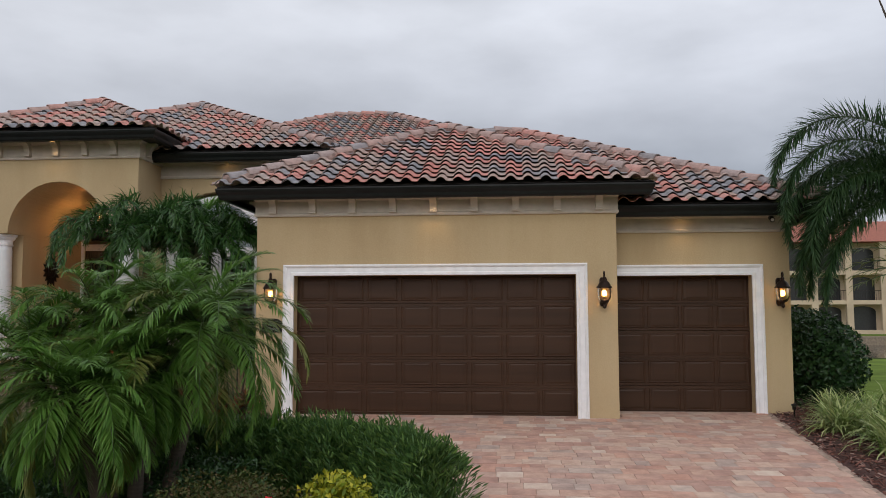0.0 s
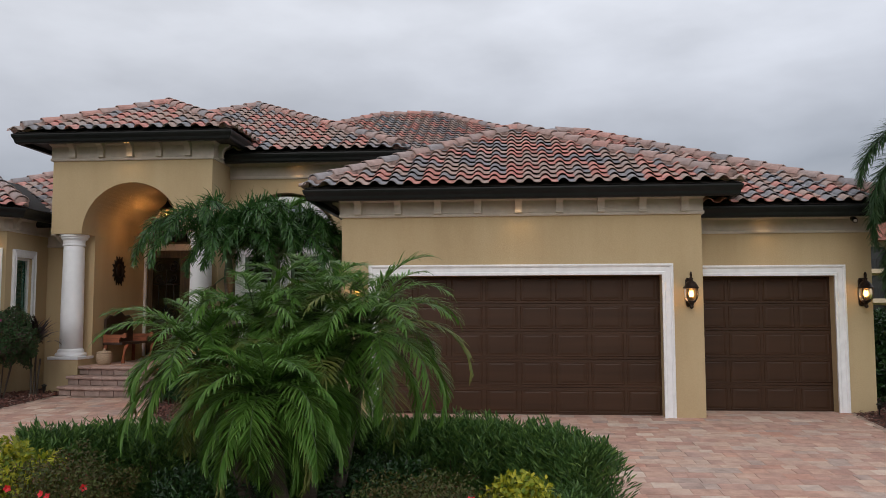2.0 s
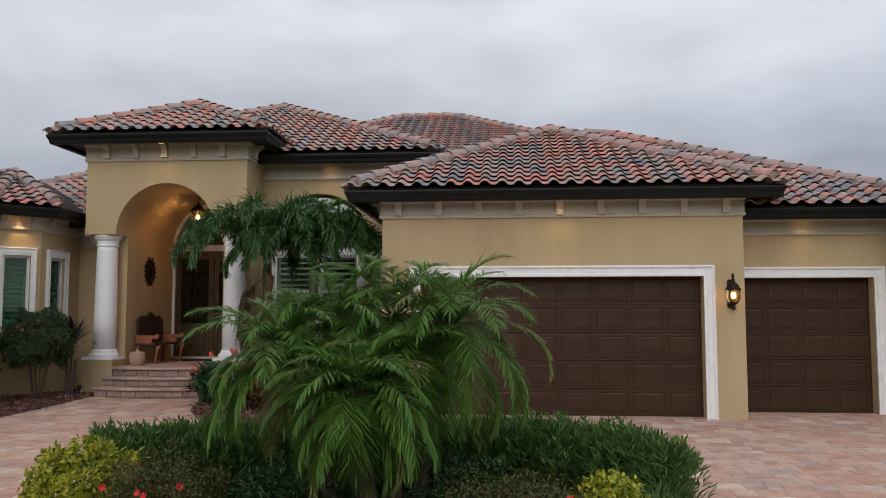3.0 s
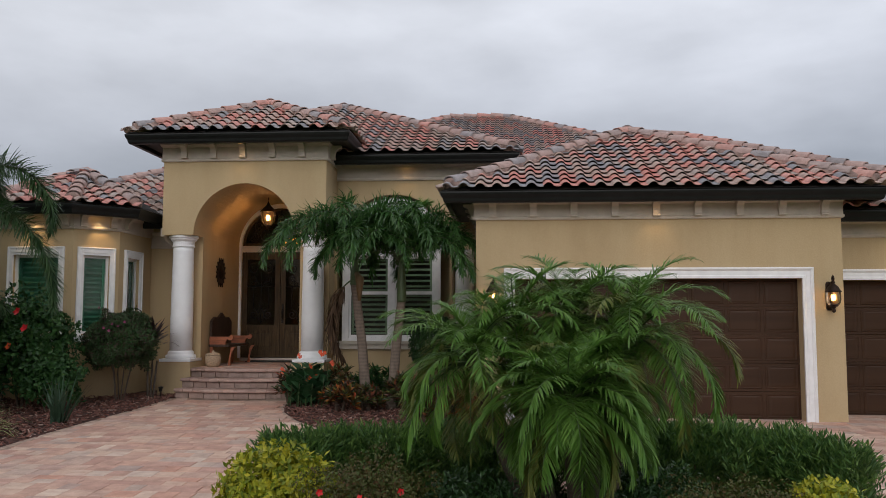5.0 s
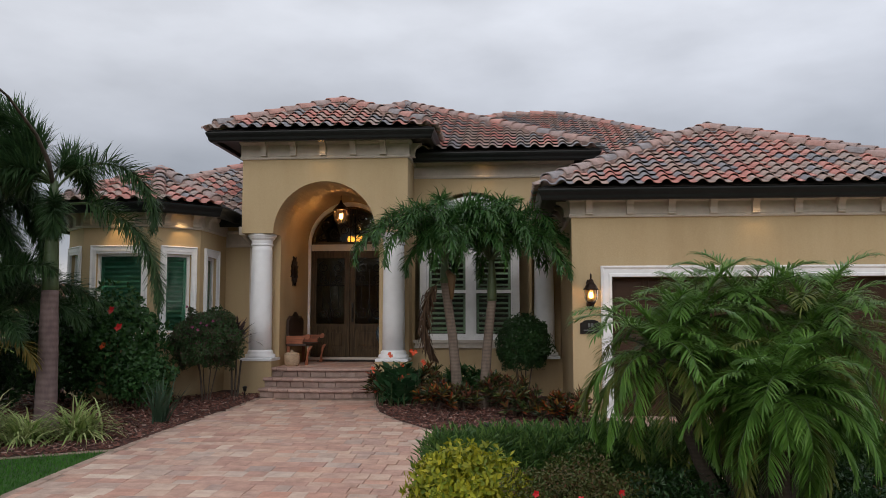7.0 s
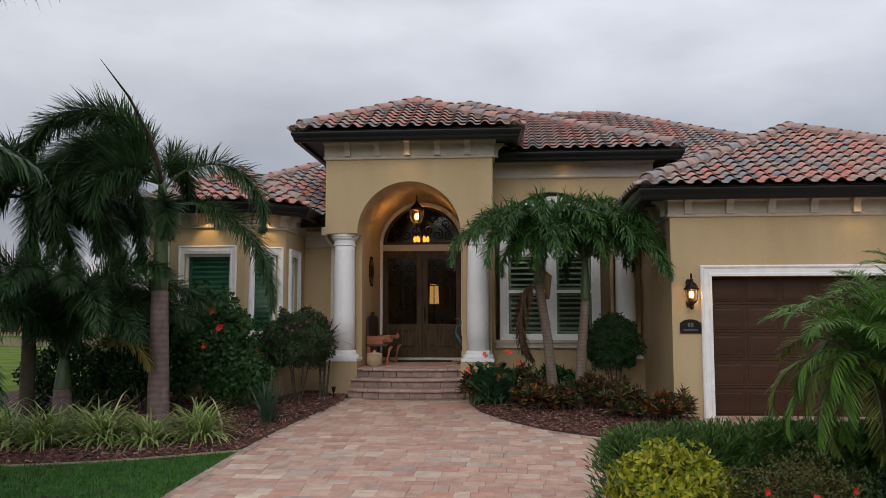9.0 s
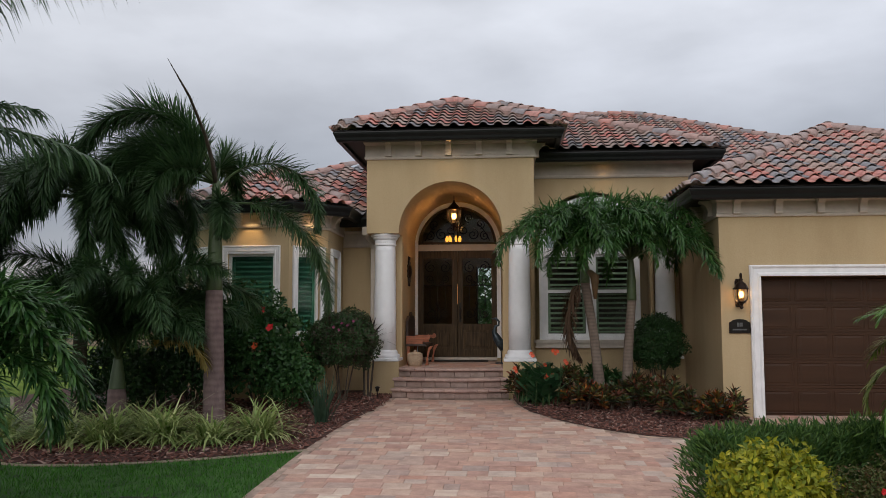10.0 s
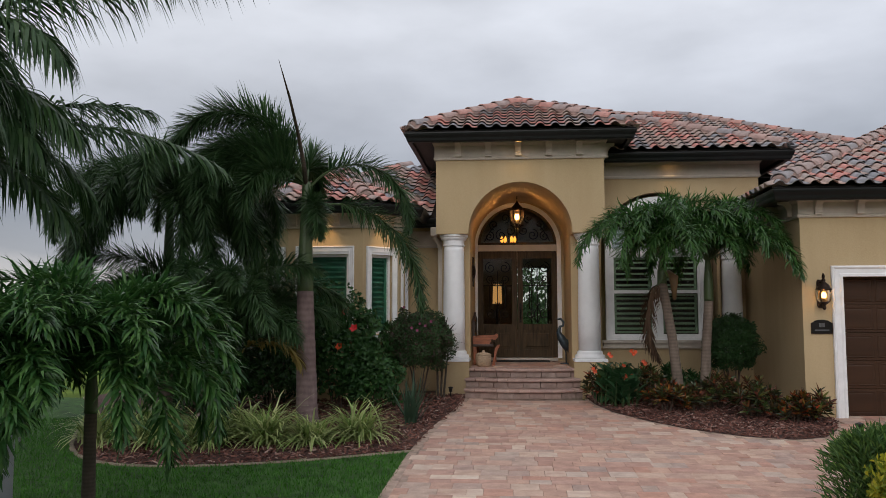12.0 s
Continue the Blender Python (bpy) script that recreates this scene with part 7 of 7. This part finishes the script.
cn = broad_leaf_plant(-7.60, 14.95, 40, 0.80, 0.36, CANNA, "green canna lilies with orange flowers beside the steps", 91)
flowers(cn, "flower", [(-7.75, 14.9, 1.06), (-7.72, 14.88, 1.02), (-7.36, 14.9, 1.12), (-7.32, 14.88, 1.07), (-7.28, 14.92, 1.10), (-7.14, 14.9, 0.93), (-7.11, 14.88, 0.89), (-7.51, 14.8, 0.86), (-7.50, 14.78, 0.81), (-7.51, 14.72, 0.65), (-7.47, 14.70, 0.68), (-7.54, 14.71, 0.61), (-7.38, 14.75, 0.68), (-8.05, 14.85, 0.80), (-8.02, 14.83, 0.75)], ORANGE_FLOWER, 0.042, 5, "orange-red canna flower")

# side bed
hb = shrub("hibiscus_bush", -12.65, 14.25, 0.85, 0.70, 0.25, 2.10, 5200, 0.10, G_MID, "green hibiscus bush with red flowers before the bay", seed=101, aspect=0.62, lump=0.28, lumps=3.5)
flowers(hb, "flower", [(-12.35, 13.5, 1.84), (-12.21, 13.5, 1.55)], RED_FLOWER, 0.08, 5, "red hibiscus flower")
flowers(hb, "flower", [(-12.45, 13.45, 1.24)], ORANGE_FLOWER, 0.07, 5, "orange hibiscus flower")
shrub("leafy_shrub", -12.0, 14.0, 0.55, 0.5, 0.15, 1.12, 2600, 0.085, G_MID, "green leafy shrub under the bay window", seed=102, aspect=0.6, lump=0.3)
shrub("leafy_shrub", -13.7, 13.9, 0.75, 0.6, 0.15, 1.75, 3600, 0.09, G_DARK, "dark leafy shrub in the side bed", seed=103, aspect=0.55, lump=0.3)
shrub("leafy_shrub", -14.05, 14.75, 0.75, 0.5, 0.1, 2.15, 5600, 0.09, G_DARK, "dark leafy shrub in the side bed", seed=104, aspect=0.55, lump=0.3)
shrub("leafy_shrub", -14.95, 13.75, 0.75, 0.5, 0.0, 1.35, 4200, 0.09, G_DARK, "dark leafy shrub at the lawn's far edge", seed=105, aspect=0.55, lump=0.3)
bt = shrub("ball_topiary", -11.30, 15.20, 0.64, 0.60, 0.66, 1.84, 24000, 0.05, BURG, "round clipped shrub with burgundy tinged leaves on thin stems", seed=106, lump=0.22, lumps=3.4, flat=0.25, stems=7)
flowers(bt, "flower", [(-11.2, 14.62, 1.62), (-11.1, 14.66, 1.58), (-11.35, 14.6, 1.55), (-11.25, 14.6, 1.5), (-11.0, 14.7, 1.66), (-11.5, 14.7, 1.92)], PINK_FLOWER, 0.03)
fx = thing("flax_clump", -11.12, 12.75, ground_z(-11.12, 12.75), "blue-green upright sword-leaved clump in the mulch", "plant")
rng_x = random.Random(111)
for i in range(34):
    fa, fe, fl = rng_x.uniform(0, 6.283), radians(rng_x.uniform(52, 88)), rng_x.uniform(0.6, 1.0)
    bx, by, bz = -11.12 + rng_x.gauss(0, 0.05), 12.75 + rng_x.gauss(0, 0.05), ground_z(-11.12, 12.75) - 0.02
    V = []
    for j, w in enumerate((0.016, 0.022, 0.018, 0.010, 0.001)):
        f = j / 4 * fl
        q = Vector((bx + math.cos(fa) * math.cos(fe) * f * (1 + 0.25 * f), by + math.sin(fa) * math.cos(fe) * f * (1 + 0.25 * f), bz + math.sin(fe) * f - 0.10 * f * f))
        sd = Vector((-math.sin(fa), math.cos(fa), 0)) * w
        V += [tuple(q - sd), tuple(q + sd)]
    raw("blade", V, [(2 * j, 2 * j + 1, 2 * j + 3, 2 * j + 2) for j in range(4)], FLAX, fx)
blade_clump("cordyline", -10.93, 15.70, 84, 0.62, 0.060, CORDY, "dark burgundy strappy cordyline by the pedestal", 112, 1.4, 0.7, "plant", z=1.22, reach=0.07)
for sx, top_z in ((-0.06, 1.28), (0.05, 1.05), (0.14, 0.9)):
    part("stem", tube(bmesh.new(), [(-10.93 + sx * 0.5, 15.70, 0.10), (-10.93 + sx, 15.70, top_z)], [0.022, 0.018], 8), DARK_BARK, bpy.data.objects["cordyline"])
for i, (x, y, ln) in enumerate(((-11.72, 11.35, 0.60), (-12.95, 11.0, 0.62), (-13.5, 11.55, 0.55), (-13.75, 10.8, 0.60), (-14.45, 10.85, 0.58), (-14.9, 11.5, 0.55), (-12.35, 11.05, 0.52), (-15.4, 11.0, 0.56))):
    blade_clump("variegated_grass", x, y, 250, ln * 1.4, 0.033, VARIEG, "green and cream striped grass clump in the mulch", 120 + i, 1.15, 1.3, "grass", "variegated grass clumps", reach=0.09)

# right-hand bed
shrub("hedge_bush", 5.72, 16.3, 0.72, 1.1, -0.1, 1.72, 6500, 0.095, G_DARK, "large dark glossy-leaved hedge bush beside the garage", "hedge", seed=131, aspect=0.6, lump=0.14, lumps=4)
shrub("hedge_bush", 6.05, 18.2, 0.70, 1.3, -0.1, 1.80, 5200, 0.10, G_DARK, "large dark glossy-leaved hedge bush behind", "hedge", seed=132, aspect=0.6, lump=0.14, lumps=4)
for i, (x, y, ln) in enumerate(((5.0, 13.3, 0.62), (5.35, 12.7, 0.65), (5.55, 13.7, 0.62), (5.9, 13.1, 0.62), (5.3, 14.4, 0.55), (5.1, 11.6, 0.6), (6.2, 14.0, 0.6))):
    blade_clump("variegated_grass", x, y, 250, ln * 1.35, 0.033, VARIEG, "green and cream striped grass clump beside the driveway", 140 + i, 1.15, 1.2, "grass", "variegated grass clumps", reach=0.10)

# ---------------------------------------------------------------- street-side and distant things
GREY_PAINT = plain("grey_cabinet_paint", (0.30, 0.32, 0.36), 0.5, vary=0.1)
cb = thing("utility_cabinet", -13.6, 5.5, ground_z(-13.6, 5.5), "grey metal utility cabinet on the lawn", "utility box")
gz = ground_z(-13.6, 5.5)
part("body", boxes((-14.07, 5.2, gz - 0.02, -13.42, 5.75, 0.74), bevel=0.01), GREY_PAINT, cb)
part("lid", boxes((-14.10, 5.17, 0.742, -13.39, 5.78, 0.80), bevel=0.012), GREY_PAINT, cb)
part("door", boxes((-14.03, 5.188, gz + 0.1, -13.46, 5.199, 0.68)), GREY_PAINT, cb)
vc = thing("valve_cover", -12.0, 8.0, ground_z(-12.0, 8.0), "dark plastic valve cover set in the lawn", "ground cover")
gz = ground_z(-12.0, 8.0)
part("lid", boxes((-12.2, 7.85, gz - 0.01, -11.8, 8.12, gz + 0.03), bevel=0.01), IRON, vc)


def path_light(x, y, h):
    gz = ground_z(x, y)
    pl = thing("path_light", x, y, gz, "small black garden path light on a stake", "path light", "path lights")
    part("stake", tube(bmesh.new(), [(x, y, gz - 0.02), (x, y, gz + h - 0.08)], 0.012, 8), IRON, pl)
    part("head", lathe(bmesh.new(), x, y, [(0.03, gz + h - 0.09), (0.034, gz + h - 0.03), (0.05, gz + h - 0.02), (0.045, gz + h), (0.01, gz + h + 0.012)], 14), IRON, pl)


path_light(-5.78, 8.85, 0.78)
path_light(-10.72, 15.75, 0.22)
path_light(4.72, 14.7, 0.22)
rk = thing("stepping_stone", 4.85, 14.1, 0.0, "flat tan stone lying in the mulch", "stone")
bm = bmesh.new()
prism(bm, [(0.19 * math.cos(i * 0.628) * (1 + 0.15 * math.sin(i * 2.1)), 0.12 * math.sin(i * 0.628)) for i in range(10)], lambda u, v, w: (4.8 + u, 14.0 + v, -0.03 + w), 0.07)
part("slab", bm, CURB, rk)

# apartment house across the water
APT = plain("apartment_stucco", (0.58, 0.46, 0.33), 0.9, vary=0.1, scale=0.5)
APT_DARK = plain("apartment_glass_dark", (0.03, 0.033, 0.035), 0.25)
AX, AY = 27.0, 88.0
apt = thing("apartment_building", AX + 12, AY, -0.3, "tan three-storey apartment house with balconies and a red roof", "building")
part("wall", boxes((AX, AY + 1, -0.4, AX + 40, AY + 13, 9.3)), APT, apt)
bm = bmesh.new()
prism(bm, [(AY - 1, 9.3), (AY + 14.5, 9.3), (AY + 7, 12.2)], lambda u, v, w: (AX - 0.8 + w, u, v), 42.0)
part("roof", bm, per_piece("far_roof", [(0.0, (0.33, 0.11, 0.07)), (1.0, (0.38, 0.14, 0.09))], 0.8), apt)
for f in range(3):
    zf = 0.4 + f * 3.0
    part("balcony_slab", boxes((AX, AY - 0.6, zf - 0.42, AX + 40, AY + 1, zf)), APT, apt)
    for b in range(11):
        x0 = AX + 0.3 + b * 3.4
        bm = bmesh.new()
        prism(bm, [(x0 + 0.1, zf), (x0 + 2.7, zf), (x0 + 2.7, zf + 1.9)] + [(x0 + 1.4 + 1.3 * math.cos(radians(a)), zf + 1.9 + 0.5 * math.sin(radians(a))) for a in range(20, 161, 20)] + [(x0 + 0.1, zf + 1.9)], lambda u, v, w: (u, AY + 0.98 - w, v), 0.02)
        part("window", bm, APT_DARK, apt, "dark arched balcony opening")
        if f > 0:
            part("railing", boxes((x0 + 0.1, AY - 0.55, zf + 0.95, x0 + 2.7, AY - 0.50, zf + 1.0), *[(x0 + 0.1 + i * 0.26, AY - 0.54, zf, x0 + 0.13 + i * 0.26, AY - 0.51, zf + 0.95) for i in range(11)]), IRON, apt)
for b in range(12):
    x0 = AX - 0.1 + b * 3.4
    part("column", boxes((x0 - 0.32, AY - 0.65, -0.4, x0 + 0.32, AY - 0.25, 9.3)), APT, apt)
WATER = plain("canal_water", (0.05, 0.05, 0.045), 0.10, vary=0.2, bump=0.2, fine=6)
structure("water", boxes((12.0, 36.0, -0.4, 140.0, 52.0, 0.02), (-160.0, 28.0, -0.4, -16.0, 48.0, 0.02)), WATER, "still grey canal water round the lot", "water")
structure("sea_wall", boxes((12.0, 52.0, -0.4, 140.0, 52.6, 0.55), (-160.0, 48.0, -0.4, -16.0, 48.6, 0.55)), CURB, "grey concrete sea wall", "wall")
FAR_LEAF = leaf_material("far_tree_leaf", [(0.03, 0.06, 0.025), (0.045, 0.085, 0.03), (0.06, 0.10, 0.04)], 0.6)
rng_f = random.Random(3)
V, Fc = [], []
for i in range(34):
    cx, cy = -150 + i * 4.6 + rng_f.uniform(-2, 2), 95 + rng_f.uniform(-14, 14)
    v, f = leaf_cloud(rng_f, 420, cx, cy, 1.2, 3.6, 3.0, rng_f.uniform(1.2, 2.6), 0.8, 0.6, 0.35, 3, 0.3, 0.4, i * 1.1)
    k = len(V)
    V += v
    Fc += [[q + k for q in ff] for ff in f]
tagged(raw("far_trees", V, Fc, FAR_LEAF, None, "", False), "low line of distant trees on the horizon", "trees", "", "stuff")

# neighbour's house on the far bank
NB_WALL = plain("far_house_stucco", (0.42, 0.30, 0.19), 0.9, vary=0.1, scale=0.5)
NB_ROOF = plain("far_house_roof", (0.26, 0.13, 0.08), 0.85, vary=0.25, scale=1.5)
nb = thing("far_house", -54.0, 80.0, -0.3, "low tan house with a brown hip roof on the far bank", "house")
part("wall", boxes((-63.0, 80.0, -0.6, -43.0, 90.0, 3.2)), NB_WALL, nb)
bm = bmesh.new()
rv = [bm.verts.new(p) for p in ((-64.0, 79.2, 3.2), (-42.0, 79.2, 3.2), (-42.0, 91.0, 3.2), (-64.0, 91.0, 3.2), (-58.5, 85.0, 5.4), (-47.5, 85.0, 5.4))]
for f in ((0, 1, 5, 4), (1, 2, 5), (2, 3, 4, 5), (3, 0, 4), (3, 2, 1, 0)):
    bm.faces.new([rv[q] for q in f])
part("roof", bm, NB_ROOF, nb)
for q in range(6):
    part("window", boxes((-61.8 + q * 3.2, 79.94, 0.5, -60.0 + q * 3.2, 80.02, 2.3)), APT_DARK, nb, "dark window")

# tree added behind the house, seen through the hall as a green patch
gt = thing("added_tree", -9.3, 39.0, ground_z(-9.3, 39.0), "leafy green tree added behind the hall opening to tint the door glass", "tree")
part("trunk", tube(bmesh.new(), [(-9.3, 39.0, -0.1), (-9.2, 39.0, 1.2), (-9.35, 39.0, 2.4)], [0.14, 0.11, 0.07], 8), BRANCH, gt)
V, Fc = leaf_cloud(rng_f, 1500, -9.1, 39.0, 2.6, 1.3, 1.2, 1.7, 0.26, 0.5, 0.4, 3.0, 0.3, 0.5, 4.4)
raw("crown", V, Fc, FAR_LEAF, gt)

# unseen trees added behind the viewer, so that the panes mirror something dark
V, Fc = [], []
for i in range(16):
    cx, cy = -44 + i * 5.4 + rng_f.uniform(-1.5, 1.5), -26 + rng_f.uniform(-3, 3)
    v, f = leaf_cloud(rng_f, 700, cx, cy, 2.6, 3.4, 2.6, rng_f.uniform(2.6, 3.8), 0.9, 0.6, 0.35, 3, 0.3, 0.4, i * 2.1)
    k = len(V)
    V += v
    Fc += [[q + k for q in ff] for ff in f]
tagged(raw("unseen_trees", V, Fc, FAR_LEAF, None, "", False), "unseen row of leafy trees added to darken reflections in the panes", "trees", "", "stuff")

# ---------------------------------------------------------------- lawn, mulch, edging
def lawn_blades():
    rng = random.Random(17)
    V, Fc = [], []
    made = 0
    while made < 42000:
        x = -10.9 - 6.6 * rng.random()
        y = 5.0 + 8.0 * rng.random()
        if not inside(LAWN, x, y):
            continue
        made += 1
        z = ground_z(x, y)
        h, a = rng.uniform(0.025, 0.06), rng.uniform(0, 6.283)
        lx, ly = rng.gauss(0, 0.018), rng.gauss(0, 0.018)
        dx, dy = 0.005 * math.cos(a), 0.005 * math.sin(a)
        k = len(V)
        V += [(x - dx, y - dy, z), (x + dx, y + dy, z), (x + lx, y + ly, z + h)]
        Fc.append((k, k + 1, k + 2))
    return V, Fc


GRASS_BLADE = leaf_material("lawn_blade", [(0.030, 0.118, 0.010), (0.046, 0.162, 0.015), (0.074, 0.212, 0.022)], 0.55, 0.2)
V, Fc = lawn_blades()
tagged(raw("lawn_grass", V, Fc, GRASS_BLADE), "short dark green mown grass blades", "grass", "", "stuff")


def mulch_chips(poly, n, box_, seed, avoid=()):
    rng = random.Random(seed)
    V, Fc = [], []
    made = 0
    while made < n:
        x, y = rng.uniform(box_[0], box_[1]), rng.uniform(box_[2], box_[3])
        if not inside(poly, x, y):
            continue
        made += 1
        z = ground_z(x, y) + 0.012 + rng.uniform(0, 0.03)
        m = Matrix.Translation((x, y, z)) @ Euler((rng.gauss(0, 0.35), rng.gauss(0, 0.35), rng.uniform(0, 6.283))).to_matrix().to_4x4()
        a, b, c = rng.uniform(0.02, 0.05), rng.uniform(0.008, 0.018), rng.uniform(0.003, 0.007)
        k = len(V)
        V += [tuple(m @ Vector(p)) for p in ((-a, -b, 0), (a, -b * 0.7, 0), (a, b * 0.8, 0), (-a, b, 0), (-a * 0.9, -b * 0.9, c), (a * 0.9, -b * 0.6, c), (a * 0.9, b * 0.7, c), (-a * 0.9, b * 0.9, c))]
        Fc += [(k + 4, k + 5, k + 6, k + 7), (k, k + 1, k + 5, k + 4), (k + 1, k + 2, k + 6, k + 5), (k + 2, k + 3, k + 7, k + 6), (k + 3, k, k + 4, k + 7)]
    return V, Fc


for poly, n, bx, sd in ((BED, 5000, (-8.2, -4.0, 12.1, 16.5), 1), (LEFT_BED, 9000, (-15.5, -10.4, 9.6, 16.5), 2), (RIGHT_BED, 3500, (3.7, 6.4, 7.5, 16.0), 3)):
    V, Fc = mulch_chips(poly, n, bx, sd)
    tagged(raw("mulch_chips", V, Fc, MULCH), "loose red-brown bark mulch chips", "mulch", "", "stuff")


def dense(path, step):
    out = []
    for a, b in zip(path, path[1:]):
        a, b = Vector(a), Vector(b)
        k = max(1, int((b - a).length / step))
        out += [a.lerp(b, i / k) for i in range(k)]
    return out + [Vector(path[-1])]


def smooth_path(path, rounds=2):
    p = [Vector(q) for q in path]
    for _ in range(rounds):
        q = [p[0]]
        for a, b in zip(p, p[1:]):
            q += [a.lerp(b, 0.25), a.lerp(b, 0.75)]
        p = q + [p[-1]]
    return p


bm = bmesh.new()
sweep(bm, [tuple(p) for p in smooth_path(LAWN_EDGE)], [(-0.035, -0.05), (-0.035, 0.008), (-0.02, 0.02), (0.02, 0.02), (0.035, 0.008), (0.035, -0.05)], lambda u, v, w: (u, v, ground_z(u, v) + w))
structure("lawn_edging", bm, CURB, "curved tan concrete edging between lawn and mulch", "kerb")

for nm, line in (("bed_edging_entry", BED_EDGE), ("bed_edging_path", PATH_L), ("bed_edging_drive", DRIVE_R)):
    bm = bmesh.new()
    sweep(bm, [tuple(p) for p in smooth_path(line)], [(-0.06, -0.05), (-0.06, 0.0), (-0.05, 0.007), (0.05, 0.007), (0.06, 0.0), (0.06, -0.05)], lambda u, v, w: (u, v, ground_z(u, v) + w))
    structure(nm, bm, BORDER, "thin concrete edge between pavers and mulch", "kerb")

# ---------------------------------------------------------------- pavers
pav = bpy.data.objects["pavement_bed"]
pv_rng = random.Random(23)


def paver_shape(w, d):
    g, b, h = 0.0012, 0.003, 0.03
    bm = bmesh.new()
    lo = [bm.verts.new(p) for p in ((g, g, -h), (w - g, g, -h), (w - g, d - g, -h), (g, d - g, -h))]
    md = [bm.verts.new(p) for p in ((g, g, -b), (w - g, g, -b), (w - g, d - g, -b), (g, d - g, -b))]
    hi = [bm.verts.new(p) for p in ((g + b, g + b, 0), (w - g - b, g + b, 0), (w - g - b, d - g - b, 0), (g + b, d - g - b, 0))]
    for i in range(4):
        j = (i + 1) % 4
        bm.faces.new((lo[i], lo[j], md[j], md[i]))
        bm.faces.new((md[i], md[j], hi[j], hi[i]))
    bm.faces.new(hi)
    return bm


PSHAPES = {}
for w in (0.18, 0.25, 0.32):
    for d in (0.19, 0.27):
        b = paver_shape(w, d)
        b.verts.index_update()
        vs, fs = [v.co.copy() for v in b.verts], [[v.index for v in f.verts] for f in b.faces]
        me = bpy.data.meshes.new("paver")
        b.to_mesh(me)
        b.free()
        me.materials.append(PAVER)
        PSHAPES[(w, d)] = (me, vs, fs)
PAVED_S = [tuple(p) for p in smooth_path(PATH_L)] + [(4.42, 15.35)] + [tuple(p) for p in smooth_path(DRIVE_R)][::-1]
BED_S = [tuple(p) for p in smooth_path(BED_EDGE)] + [(-4.05, 18.0), (-8.08, 18.0)]
ISLAND_S = [tuple(p) for p in smooth_path(ISLAND + ISLAND[:1])]


def free(x, y):
    return (inside(PAVED_S, x, y) and not inside(BED_S, x, y) and not inside(ISLAND_S, x, y) and not (GX0 < x < GX1 and y > GY + 0.25)
            and not (x > GX1 and y > SY + 0.25) and not (-10.46 < x < -8.15 and y > 15.58 + 0.22 * ((x + 9.305) / 1.155) ** 2))


J = Joined()
count = 0
y = 5.2
while y < 15.65:
    d = 0.19 if pv_rng.random() < 0.30 else 0.27
    x = -11.0 - pv_rng.random() * 0.3
    while x < 4.5:
        w = pv_rng.choice((0.18, 0.25, 0.25, 0.32, 0.32))
        cx, cy = x + w / 2, y + d / 2
        if free(cx, cy):
            jit = (pv_rng.uniform(-0.002, 0.003), 0.045 + pv_rng.gauss(0, 0.004), pv_rng.gauss(0, 0.004), pv_rng.gauss(0, 0.003))
            xa, xb = x, x + w
            while xa < cx and not (free(xa, y + 0.01) and free(xa, y + d - 0.01)):
                xa += 0.012
            while xb > cx and not (free(xb, y + 0.01) and free(xb, y + d - 0.01)):
                xb -= 0.012
            if xb - xa > 0.035:
                m = Matrix.Translation((xa, y, ground_z(cx, cy) + jit[0])) @ Euler(jit[1:]).to_matrix().to_4x4()
                me, vs, fs = PSHAPES[(w, d)]
                if xa != x or xb != x + w:
                    b = paver_shape(xb - xa, d)
                    b.verts.index_update()
                    J.add([v.co.copy() for v in b.verts], [[v.index for v in f.verts] for f in b.faces], m)
                    b.free()
                elif -10.6 < cx < -7.6 and 8.6 < cy < 13.4 and count < 300:
                    child_piece("paver", me, m, pav)
                    count += 1
                else:
                    J.add(vs, fs, m)
        x += w
    y += d
tagged(raw("paver_field", J.v, J.f, PAVER_JOINED, pav, "tumbled mixed-colour concrete pavers"), kind="stuff")
# porch pavers
count = 0
y = 16.64
while y < 19.2:
    x = -10.40
    while x < -8.3:
        w = pv_rng.choice((0.18, 0.25, 0.32))
        if x + w <= -8.27:
            me, vs, fs = PSHAPES[(w, 0.27)]
            child_piece("paver", me, Matrix.Translation((x, y, 0.715)), porch)
        x += w
    y += 0.27
